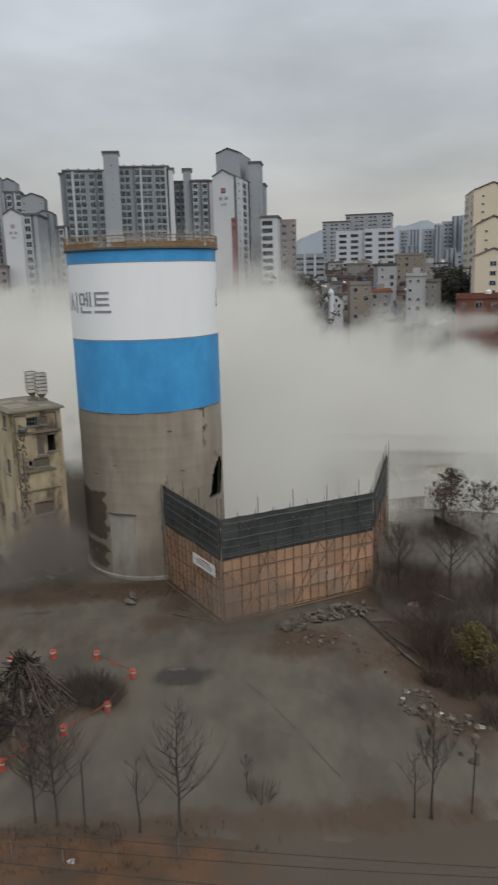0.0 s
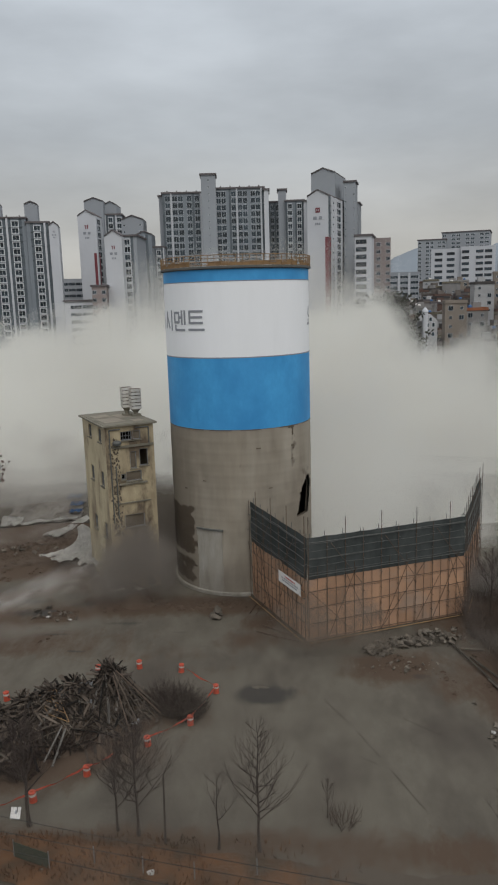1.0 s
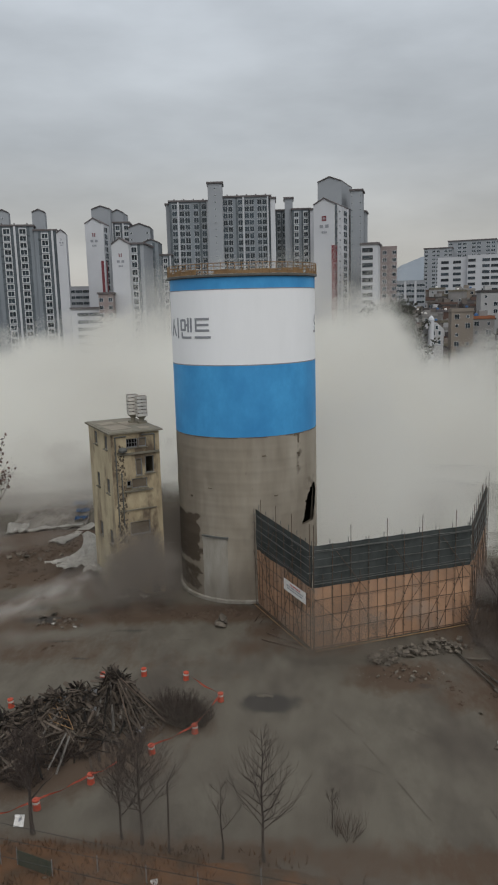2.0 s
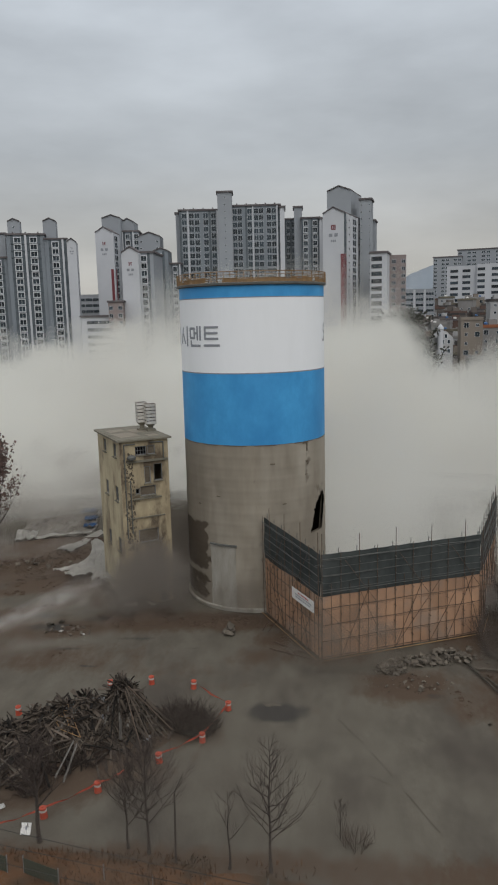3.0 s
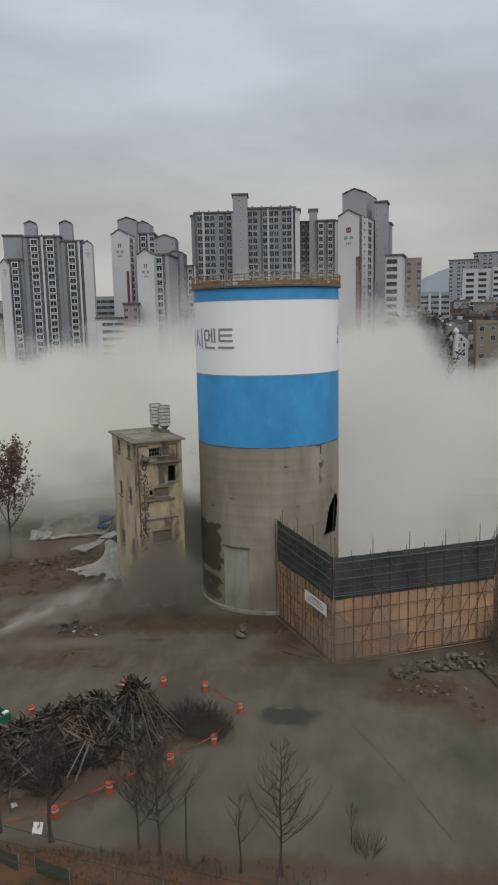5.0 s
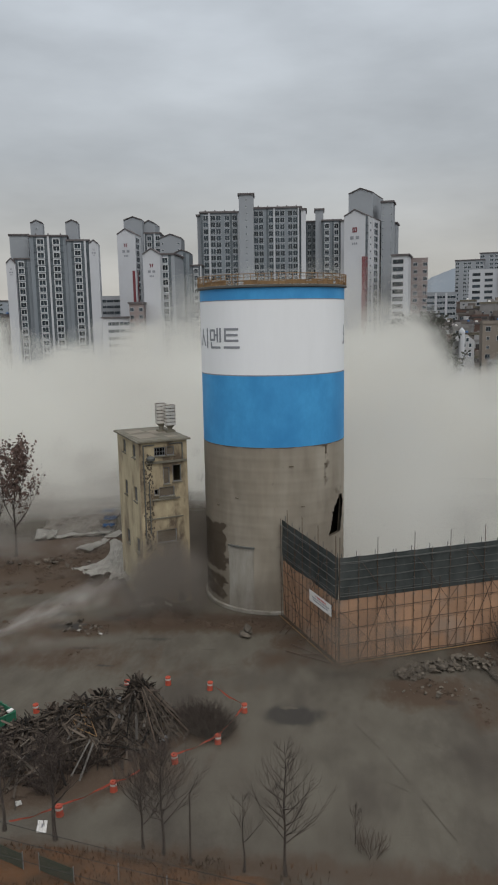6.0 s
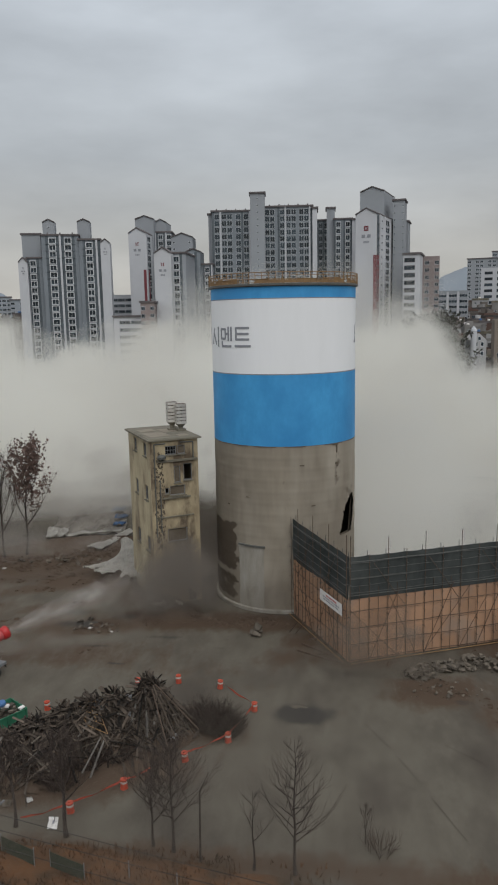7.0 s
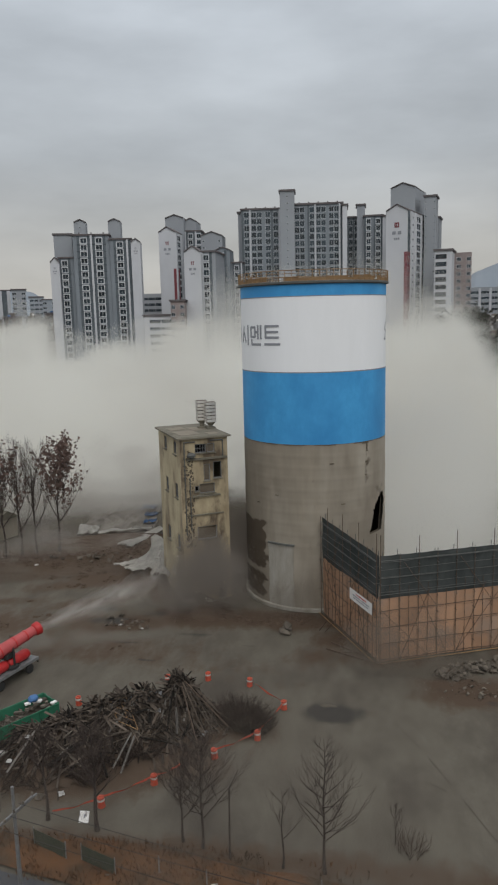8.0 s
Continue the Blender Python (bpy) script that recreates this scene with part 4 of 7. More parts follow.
def ribbon_mesh(w, h):
    """A dark ribbon window set deep in a plain wall."""
    bm = bmesh.new()
    surround(bm, w, h, 0.1, -0.06, 0.06)
    for x in (-w / 6, w / 6):
        box(bm, (x, 0, 0), (0.08, 0.1, h - 0.2))
    bm.faces.new([bm.verts.new(p) for p in ((-w / 2, -0.02, -h / 2), (w / 2, -0.02, -h / 2), (w / 2, -0.02, h / 2), (-w / 2, -0.02, h / 2))]).material_index = 1
    return mesh_of(bm, [M["apt_dark"], M["glass"]])


BAYS = {"P": 0.8, "b": 1.6, "R": 1.2, "M": 1.0}
WIN = {"F": (balcony_mesh(3.0, 2.55), 3.0), "B": (ribbon_mesh(4.4, 1.7), 5.2), "W": (window_mesh(3.4, 2.0, 2), 3.7), "D": (window_mesh(2.6, 2.3, 2), 2.9), "N": (window_mesh(1.6, 1.5, 2), 2.0), "S": (window_mesh(0.8, 0.8, 1), 1.8), "L": (window_mesh(3.4, 1.5, 3), 3.5)}
FLOOR = 2.85


def facade(t, o, rz, width, z1, pattern, zmin, mats, floor=FLOOR):
    """Windows, pilasters, slabs and shade-coloured recess strips along one face, bay by bay. o: the face's corner, in
    the thing's frame.
    """
    tot = sum(WIN[c][1] if c in WIN else BAYS[c] for c in pattern)
    k = width / tot
    m0 = pose(*o, 0, 0, rz)
    x = 0.0
    rows = []
    z = z1 - floor * 0.75
    while z > zmin:
        rows.append(z)
        z -= floor
    for c in pattern:
        if c in WIN:
            wd = WIN[c][1] * k
            for zz in rows:
                piece("window", WIN[c][0], t, m0 @ pose(x + wd / 2, -0.06, zz) @ Matrix.Diagonal((k, 1, 1, 1)))
            x += wd
        else:
            wd = BAYS[c] * k
            if c == "P":
                bm = bmesh.new()
                box(bm, (x + wd / 2, -0.25, (z1 + zmin) / 2), (wd, 0.5, z1 - zmin))
                part("pilaster", bm, M[mats[1]], t, m=m0)
            # flat strip: its dark colour stands in for the shade of a recess
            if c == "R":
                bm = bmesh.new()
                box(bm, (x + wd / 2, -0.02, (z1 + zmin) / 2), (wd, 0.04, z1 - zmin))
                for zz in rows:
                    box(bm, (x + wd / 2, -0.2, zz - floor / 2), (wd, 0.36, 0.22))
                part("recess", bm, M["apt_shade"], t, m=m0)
            if c == "M":
                bm = bmesh.new()
                box(bm, (x + wd / 2, -0.05, (z1 + zmin) / 2 - 4), (wd, 0.1, z1 - zmin - 8))
                part("stripe", bm, M["apt_red"], t, "dull red painted stripe", m=m0)
            x += wd


def apartment(label, azA, azB, dist, rot, depth, el, mats=("apt_grey", "apt_white"), front="", side="", left="", gable=0.0, zmin=15.0, edge=True, group="far apartment towers", name="apartment_tower", floor=FLOOR, emblem=False, stripe=None):
    """A slab block. Its front runs between two bearings; rot: degrees by which the second corner stands nearer."""
    A = polar(azA, dist)
    rad = math.radians(azA)
    dx = Vector((math.cos(rad), -math.sin(rad), 0))
    dy = Vector((math.sin(rad), math.cos(rad), 0))
    d = dx * math.cos(radians(rot)) - dy * math.sin(radians(rot))
    # width up to the bearing azB
    nb = Vector((math.cos(radians(azB)), -math.sin(radians(azB)), 0))
    W = -A.dot(nb) / d.dot(nb)
    z1 = EYE + dist * math.tan(radians(el))
    rz = math.degrees(math.atan2(d.y, d.x))
    t = thing(name, pose(A.x, A.y, 0, 0, 0, rz), label, "building", group)
    bm = bmesh.new()
    box(bm, (W / 2, depth / 2, z1 / 2), (W, depth, z1))
    if gable:
        v = [bm.verts.new(p) for p in ((0, 0, z1), (W, 0, z1), (W / 2, 0, z1 + gable), (0, depth, z1), (W, depth, z1), (W / 2, depth, z1 + gable))]
        for q in ((0, 1, 2), (5, 4, 3), (0, 2, 5, 3), (2, 1, 4, 5)):
            bm.faces.new([v[i] for i in q])
    part("wall", bm, M[mats[0]], t)
    bm = bmesh.new()
    if edge and not gable:
        box(bm, (W / 2, depth / 2, z1 + 0.35), (W + 1.0, depth + 1.0, 0.7))
        part("roof", bm, M["apt_dark"], t)
    elif gable:
        for s in (0, 1):
            x0, x1 = (W * s, W / 2)
            v = [bm.verts.new(p) for p in ((x0, -0.4, z1 + 0.1), (x1, -0.4, z1 + gable + 0.1), (x1, depth, z1 + gable + 0.1), (x0, depth, z1 + 0.1), (x0, -0.4, z1 + 0.5), (x1, -0.4, z1 + gable + 0.5), (x1, depth, z1 + gable + 0.5), (x0, depth, z1 + 0.5))]
            for q in ((0, 1, 5, 4), (4, 5, 6, 7), (2, 3, 7, 6), (0, 4, 7, 3)):
                bm.faces.new([v[i] for i in q])
        part("roof", bm, M["apt_dark"], t)
    else:
        box(bm, (W / 2, depth / 2, z1 + 0.2), (W + 0.1, depth + 0.1, 0.4))
        part("roof", bm, M[mats[0]], t)
    if front:
        facade(t, (0, 0, 0), 0, W, z1, front, zmin, mats, floor)
    if side:
        facade(t, (W, 0, 0), 90, depth, z1, side, zmin, mats, floor)
    if left:
        facade(t, (0, depth, 0), -90, depth, z1, left, zmin, mats, floor)
    if stripe:
        bm = bmesh.new()
        box(bm, (W + 0.08, depth * 0.07, (z1 - 16) / 2), (0.16, depth * 0.13, z1 - 16))
        part("stripe", bm, M["apt_red"], t, "dull red painted stripe")
        bm = bmesh.new()
        box(bm, (W - W * 0.08, -0.05, (z1 - 16) / 2), (W * 0.16, 0.1, z1 - 16))
        part("stripe", bm, M["apt_red"], t, "dull red painted stripe")
    if emblem:
        s = W / 10
        zt = z1 - 6 * s
        bm = bmesh.new()
        if emblem == "square":
            for dx, dz, sx, sz in ((-0.8, 0, 0.5, 2.2), (0.8, 0, 0.5, 2.2), (0, 0.85, 1.1, 0.5), (0, -0.85, 1.1, 0.5), (0, 0, 0.45, 1.2)):
                box(bm, (W / 2 + dx * s, -0.06, zt + dz * s), (sx * s, 0.1, sz * s))
        else:
            for dx in (-0.55, 0.55):
                box(bm, (W / 2 + dx * s, -0.06, zt), (0.5 * s, 0.1, 2.0 * s))
                box(bm, (W / 2 + dx * 1.5 * s, -0.06, zt + 0.8 * s), (0.5 * s, 0.1, 0.35 * s))
        part("emblem", bm, M["letter" if emblem == "grey" else "apt_red"], t, "plain emblem")
        bm = bmesh.new()
        for i in (-1, 1):
            box(bm, (W / 2 + i * 1.3 * s, -0.06, zt - 3.4 * s), (1.6 * s, 0.1, 1.4 * s))
        part("print_bar", bm, M["letter"], t)
        bm = bmesh.new()
        for i in (-1, 0, 1):
            box(bm, (W / 2 + i * 0.9 * s, -0.06, zt - 6.0 * s), (0.6 * s, 0.1, 1.0 * s))
        part("print_bar", bm, M["letter"], t)
    return t, W, z1


def roof_bits(t, W, depth, z1, n):
    for i in range(n):
        bm = bmesh.new()
        x = W * (i + 0.5) / n
        tube(bm, (x, 2, z1 + 0.5), (x, 2, z1 + 1.5), 0.32, 0.28, 6)
        part("roof_vent", bm, M["apt_dark"], t)


G = ("apt_grey", "apt_white")
MID = ("apt_mid", "apt_white")
WH = ("apt_white", "apt_white")
# block of seven stepped parts on the far left
apartment("white gable end of a grey apartment block", -23.66, -23.02, 338, 10, 10, 4.15, WH, gable=2.0, emblem="grey")
t, W, z = apartment("grey apartment slab with rows of balcony windows", -23.02, -21.95, 340, 6, 14, 4.45, G, front="RFRb")
apartment("grey stepped lift tower with a blind wall", -23.3, -22.0, 352, 6, 12, 6.1, MID, edge=True)
apartment("tall narrow lift tower of an apartment block", -21.8, -20.95, 346, 6, 8, 6.95, MID, front="bSb", zmin=60, gable=1.2)
t, W, z = apartment("grey apartment slab with white pilasters and rows of balcony windows", -21.95, -19.3, 337, 6, 14, 6.05, G, front="bRFRPRFRb")
roof_bits(t, W, 14, z, 3)
apartment("tall narrow lift tower of an apartment block", -19.35, -18.45, 343, 6, 8, 7.0, MID, front="bb", gable=1.2)
apartment("grey apartment slab with balcony windows", -19.3, -17.75, 335, 6, 13, 5.75, G, front="bRFRPR", side="P")
apartment("white gable end of a grey apartment block", -17.75, -17.08, 333, 4, 13, 5.55, WH, gable=1.5, emblem="grey")
# two white-gabled blocks beyond the plant building
apartment("tall apartment block with a white gable end and red side stripe", -15.68, -14.45, 350, 16, 40, 6.2, WH, side="PDbPDbPDb", gable=2.4, emblem="red", stripe=True)
apartment("tall grey roof house of an apartment block", -15.15, -13.8, 362, 10, 14, 7.2, MID, gable=1.5)
apartment("tall grey roof house of an apartment block", -13.75, -12.85, 366, 10, 14, 6.95, MID, gable=1.5)
apartment("slab behind, with rows of small windows", -14.45, -12.5, 365, 8, 14, 6.25, G, front="bFRPRFRPF")
apartment("apartment block with a white gable end and maroon flank", -13.86, -12.6, 300, 14, 10, 4.75, WH, gable=2.2, emblem="red")
apartment("maroon flanked apartment block with white balcony bands", -12.6, -11.5, 303, 12, 20, 4.75, MID, front="MFRb", side="b")
apartment("grey stepped apartment block", -12.55, -10.95, 345, 8, 14, 5.9, MID, front="SbbS", gable=1.8)
apartment("grey apartment slab with balcony windows", -11.5, -10.4, 330, 8, 14, 4.85, G, front="RFRb", gable=1.2)
apartment("low grey apartment slab", -10.4, -9.5, 332, 8, 14, 3.9, G, front="bRFRP")
# the broad slab behind the silo
apartment("narrow white end wall of a broad apartment slab", -9.72, -9.4, 342, 4, 14, 7.5, MID)
t, W, z = apartment("broad apartment slab with white-framed balcony windows and dark roof edge", -9.46, -6.58, 338, 2, 14, 7.7, G, front="RDPDDbDRDP")
roof_bits(t, W, 14, z, 4)
apartment("tall narrow lift tower with small square windows", -6.58, -5.5, 334, 2, 10, 8.95, MID, front="bbSbb")
t, W, z = apartment("broad apartment slab with white-framed balcony windows and dark roof edge", -5.5, -1.95, 338, 2, 14, 7.95, G, front="DDbRDPDDbDDPR")
roof_bits(t, W, 14, z, 5)
apartment("white end wall of a broad apartment slab", -1.95, -1.6, 336, 0, 14, 7.8, WH)
apartment("narrow grey apartment slab in a recess", -1.6, -0.8, 350, 0, 12, 6.9, G, front="RDRD")
apartment("tall narrow lift tower of an apartment block", -0.9, -0.3, 344, 0, 10, 7.75, MID)
apartment("grey apartment slab with wide balcony windows", -0.36, 0.98, 342, 0, 14, 6.95, G, front="RFbRFR")
apartment("white end wall of an apartment slab", 0.98, 1.3, 340, 0, 14, 6.9, WH)
# tower with the big white gable
apartment("tall apartment block with a broad white gable end and red emblem", 1.23, 2.8, 315, 17, 44, 7.2, WH, side="RPSPDPSPDPN", gable=2.4, emblem="square", stripe=True)
apartment("tall grey roof house of an apartment block", 1.55, 3.3, 335, 14, 14, 8.75, MID, gable=2.0)
apartment("tall grey roof house of an apartment block", 3.1, 3.7, 345, 14, 10, 8.5, MID, gable=1.0)
apartment("tall narrow lift tower with small square windows", 3.96, 4.78, 332, 6, 10, 8.1, MID, front="SbbS", left="bSb")
apartment("slim apartment slab beside a lift tower", 4.6, 5.05, 350, 6, 10, 6.6, MID, front="S")
apartment("white apartment block with dark balcony bands", 4.74, 5.95, 300, 6, 16, 4.3, WH, front="Bb", side="b", zmin=14)
apartment("brown apartment block with small windows", 5.95, 7.35, 312, -3, 18, 4.05, ("apt_brown", "apt_brown"), front="bNbN", edge=False, zmin=14)
# low white blocks between the towers
apartment("low white block with dark window bands", -17.2, -15.6, 380, 0, 20, 1.75, WH, front="LLL", edge=False, zmin=24)
apartment("low white block with dark window bands", -17.05, -14.9, 300, 4, 16, 0.15, WH, front="bLL", zmin=14)
apartment("small dark brick block", -15.0, -13.95, 290, 6, 14, 1.2, ("apt_brown", "apt_brown"), front="NbN", zmin=14)
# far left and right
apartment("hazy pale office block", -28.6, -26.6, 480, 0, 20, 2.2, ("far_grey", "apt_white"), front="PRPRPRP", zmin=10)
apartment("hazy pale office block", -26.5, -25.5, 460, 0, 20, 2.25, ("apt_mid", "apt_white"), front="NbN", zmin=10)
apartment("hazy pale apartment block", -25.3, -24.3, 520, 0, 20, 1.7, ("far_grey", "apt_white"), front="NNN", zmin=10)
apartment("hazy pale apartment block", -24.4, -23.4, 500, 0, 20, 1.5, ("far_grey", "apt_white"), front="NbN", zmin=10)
apartment("long grey apartment slab on the skyline", 9.3, 11.3, 590, 4, 30, 3.8, ("apt_mid", "apt_mid"), front="NbNNbNN", left="NbN")
apartment("long grey apartment slab on the skyline", 11.0, 14.3, 600, 6, 30, 4.25, ("apt_mid", "apt_mid"), front="NbNNbNNbNN")
apartment("white office block with dark ribbon windows", 10.27, 12.38, 480, 5, 30, 3.1, WH, front="bBbBbb", edge=False, zmin=26, floor=3.5)
apartment("white office block with dark ribbon windows", 12.38, 14.75, 476, 2, 30, 3.2, WH, front="BbbBBb", edge=False, zmin=26, floor=3.5)
apartment("grey glazed low office", 7.3, 9.4, 400, 3, 20, 1.55, MID, front="LPLPL", edge=False, zmin=14)
# skyline slabs look hazy through their wall colour alone
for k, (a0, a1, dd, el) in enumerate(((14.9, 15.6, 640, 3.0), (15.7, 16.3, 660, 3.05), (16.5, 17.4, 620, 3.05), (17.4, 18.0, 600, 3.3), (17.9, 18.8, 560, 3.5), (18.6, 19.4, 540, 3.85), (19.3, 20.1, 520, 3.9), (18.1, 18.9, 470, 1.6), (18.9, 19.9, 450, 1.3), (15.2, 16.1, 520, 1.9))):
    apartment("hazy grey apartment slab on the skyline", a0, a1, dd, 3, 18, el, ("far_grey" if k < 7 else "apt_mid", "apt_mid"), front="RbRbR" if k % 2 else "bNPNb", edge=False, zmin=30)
apartment("tall cream apartment block with a stepped roofline", 20.05, 22.6, 300, -8, 24, 5.55, ("apt_cream", "apt_cream"), front="bSbbSb", left="NNbN", gable=2.5, zmin=14)
apartment("cream apartment block with a gabled end", 20.3, 22.6, 265, -4, 20, 3.2, ("apt_cream", "apt_cream"), front="bSbbb", left="NbN", gable=2.6, zmin=10)
apartment("cream apartment block with a gabled end", 20.3, 22.8, 240, -3, 14, 1.0, ("apt_cream", "apt_cream"), front="bbNbb", gable=2.2, zmin=10)

# ================= low houses =================
def house(az, dist, w, d, h, rot, mt, roof):
    p = polar(az, dist)
    t = thing("house", pose(p.x, p.y, 0, 0, 0, -az + rot), R.choice(("low flat-roofed house with small windows", "small brick and render town house with a parapet roof", "low town house with a pale facade and flat roof")), "house", "town houses on the slope")
    bm = bmesh.new()
    box(bm, (0, 0, h / 2), (w, d, h))
    part("wall", bm, M[mt], t)
    bm = bmesh.new()
    box(bm, (0, 0, h + 0.15), (w + 0.5, d + 0.5, 0.3))
    for s in (-1, 1):
        box(bm, (s * w / 2, 0, h + 0.6), (0.25, d, 0.9))
        box(bm, (0, s * d / 2, h + 0.6), (w, 0.25, 0.9))
    part("roof", bm, M[roof], t)
    if R.random() < 0.7:
        bm = bmesh.new()
        box(bm, (R.uniform(-0.25, 0.25) * w, 0.1 * d, h + 1.5), (w * 0.35, d * 0.4, 2.6))
        part("stair_house", bm, M[mt], t)
    if R.random() < 0.4:
        bm = bmesh.new()
        lathe(bm, [(0.7, 0), (0.75, 1.3), (0.3, 1.6)], 8, (R.uniform(-0.3, 0.3) * w, -0.2 * d, h + 0.3))
        part("water_tank", bm, M["bluep" if R.random() < 0.5 else "band"], t)
    n = max(2, int(w / 3.2))
    z = h - 1.6
    while z > h - 12 and z > 1:
        for i in range(n):
            if R.random() < 0.85:
                piece("window", WIN[R.choice("NND")][0], t, pose(-w / 2 + w * (i + 0.5) / n, -d / 2 - 0.06, z) @ Matrix.Diagonal((0.62, 1, 0.72, 1)))
        z -= 3.0


HM = ["house_a", "house_c", "house_d", "house_e", "house_f", "house_c", "house_a", "house_d", "house_b"]
for i in range(190):
    dist = 250 + 205 * (i / 190) + R.uniform(-8, 8)
    az = R.uniform(6.6, 20.4)
    el = -3.9 + (dist - 250) / 205 * 4.7 + R.uniform(-0.5, 0.25)
    hh = max(6, EYE + dist * math.tan(radians(el)))
    house(az, dist, R.uniform(6, 10.5), R.uniform(6, 9), hh, R.uniform(-25, 25), R.choice(HM), R.choice(("roof", "apt_dark", "house_e", "house_d", "house_b", "house_a")))
for i in range(40):
    dist = R.uniform(360, 520)
    az = R.uniform(-29, -23)
    house(az, dist, R.uniform(6, 11), R.uniform(7, 10), EYE + dist * math.tan(radians(R.uniform(-1.8, 0.5))), R.uniform(-20, 20), R.choice(HM), R.choice(("roof", "apt_dark", "house_a")))
house(12.0, 262, 7, 8, EYE - 262 * math.tan(radians(0.75)), 8, "house_f", "house_f")
house(16.2, 262, 5.4, 8, EYE - 262 * math.tan(radians(0.25)), -10, "house_c", "house_c")
house(17.3, 268, 5.0, 8, EYE - 268 * math.tan(radians(0.7)), -10, "house_a", "house_d")
house(13.9, 330, 8, 9, EYE + 330 * math.tan(radians(0.55)), 12, "house_c", "house_e")
house(15.7, 400, 15, 10, EYE + 400 * math.tan(radians(1.25)), 4, "house_f", "house_f")
house(13.4, 275, 8, 8, EYE - 275 * math.tan(radians(1.3)), 10, "house_a", "orange_roof")


def chapel():
    q = polar(10.3, 235)
    h = EYE - 235 * math.tan(radians(2.0))
    t = thing("chapel", pose(q.x, q.y, 0, 0, 0, 8), "small white chapel with a gabled front and a round turret", "chapel")
    bm = bmesh.new()
    box(bm, (0, 4, h / 2), (4.4, 8, h))
    v = [bm.verts.new(p) for p in ((-2.2, 0, h), (2.2, 0, h), (0, 0, h + 2.0), (-2.2, 8, h), (2.2, 8, h), (0, 8, h + 2.0))]
    for k in ((0, 1, 2), (5, 4, 3), (0, 2, 5, 3), (2, 1, 4, 5)):
        bm.faces.new([v[i] for i in k])
    part("wall", bm, M["house_c"], t)
    bm = bmesh.new()
    lathe(bm, [(0.9, 0), (0.9, h + 2.6), (1.05, h + 2.7), (0.8, h + 3.4), (0.1, h + 4.2)], 12, (-1.9, -0.5, 0))
    part("turret", bm, M["apt_white"], t, "white turret with a pale domed cap")
    for x, z in ((-0.9, h - 1.2), (0.9, h - 1.2), (0, h + 0.5), (0.9, h - 4), (-0.9, h - 4)):
        piece("window", WIN["S"][0], t, pose(x, -0.06, z) @ Matrix.Diagonal((1.2, 1, 1.8, 1)))


chapel()
house(21.2, 195, 14, 12, EYE - 195 * math.tan(radians(1.9)), 0, "brick", "brick")


# ================= hills =================
def hill(az0, az1, dist, peak, seed, name_label):
    bm = bmesh.new()
    n = 80
    rows = []
    for j, f in enumerate((0.0, 0.55, 0.85, 1.0, 0.8, 0.0)):
        row = []
        for i in range(n + 1):
            u = i / n
            az = az0 + (az1 - az0) * u
            env = math.sin(math.pi * u) ** 1.2
            hgt = dist * math.tan(radians(peak)) * env * (0.94 + 0.14 * noise.fractal(Vector((u * 5, seed, 0)), 0.9, 2.0, 3))
            p = polar(az, dist + (j - 2) * 90)
            row.append(bm.verts.new((p.x, p.y, (hgt + EYE) * f)))
        rows.append(row)
    for a, b in zip(rows, rows[1:]):
        for i in range(n):
            bm.faces.new((a[i], a[i + 1], b[i + 1], b[i]))
    tagged(part("hill", bm, M["hill"], smooth=True), name_label, "hill", kind="structure")


hill(9.5, 22.8, 2300, 4.0, 3.0, "blue hazy wooded hill beyond the town")
hill(4.0, 15.0, 2500, 3.5, 8.0, "blue hazy wooded ridge beyond the town")
hill(-33, -21.0, 2400, 2.6, 5.0, "pale hazy ridge beyond the town")


# ================= surfaces of the yard =================
def blob(name, label, cat, mt, cx, cy, rx, ry, h, rot=0.0, seed=0.0, rough=0.25, n=40, rings=7, kind="", flat=False):
    """A low mound or a stain with an uneven outline, lying on the ground."""
    bm = bmesh.new()
    ca, sa = math.cos(radians(rot)), math.sin(radians(rot))
    c = bm.verts.new((cx, cy, ground_height(cx, cy) + h + 0.03))
    prev = None
    for k in range(1, rings + 1):
        f = k / rings
        row = []
        for i in range(n):
            a = 2 * math.pi * i / n
            w = 1 + rough * noise.fractal(Vector((math.cos(a) * 1.3, math.sin(a) * 1.3, seed)), 0.8, 2.0, 4) * 2
            x, y = rx * f * w * math.cos(a), ry * f * w * math.sin(a)
            px, py = cx + x * ca - y * sa, cy + x * sa + y * ca
            hz = h * (0.5 + 0.5 * math.cos(math.pi * min(1, f))) * (1 + 0.5 * noise.noise(Vector((px * 0.8, py * 0.8, seed))))
            z = ground_height(px, py) + (0.03 if k < rings else -0.02) + hz
            row.append(bm.verts.new((px, py, z)))
        for i in range(n):
            j = (i + 1) % n
            if prev:
                bm.faces.new((prev[i], row[i], row[j], prev[j]))
            else:
                bm.faces.new((c, row[i], row[j]))
        prev = row
    return tagged(part(name, bm, M[mt], smooth=True), label, cat, kind=kind)


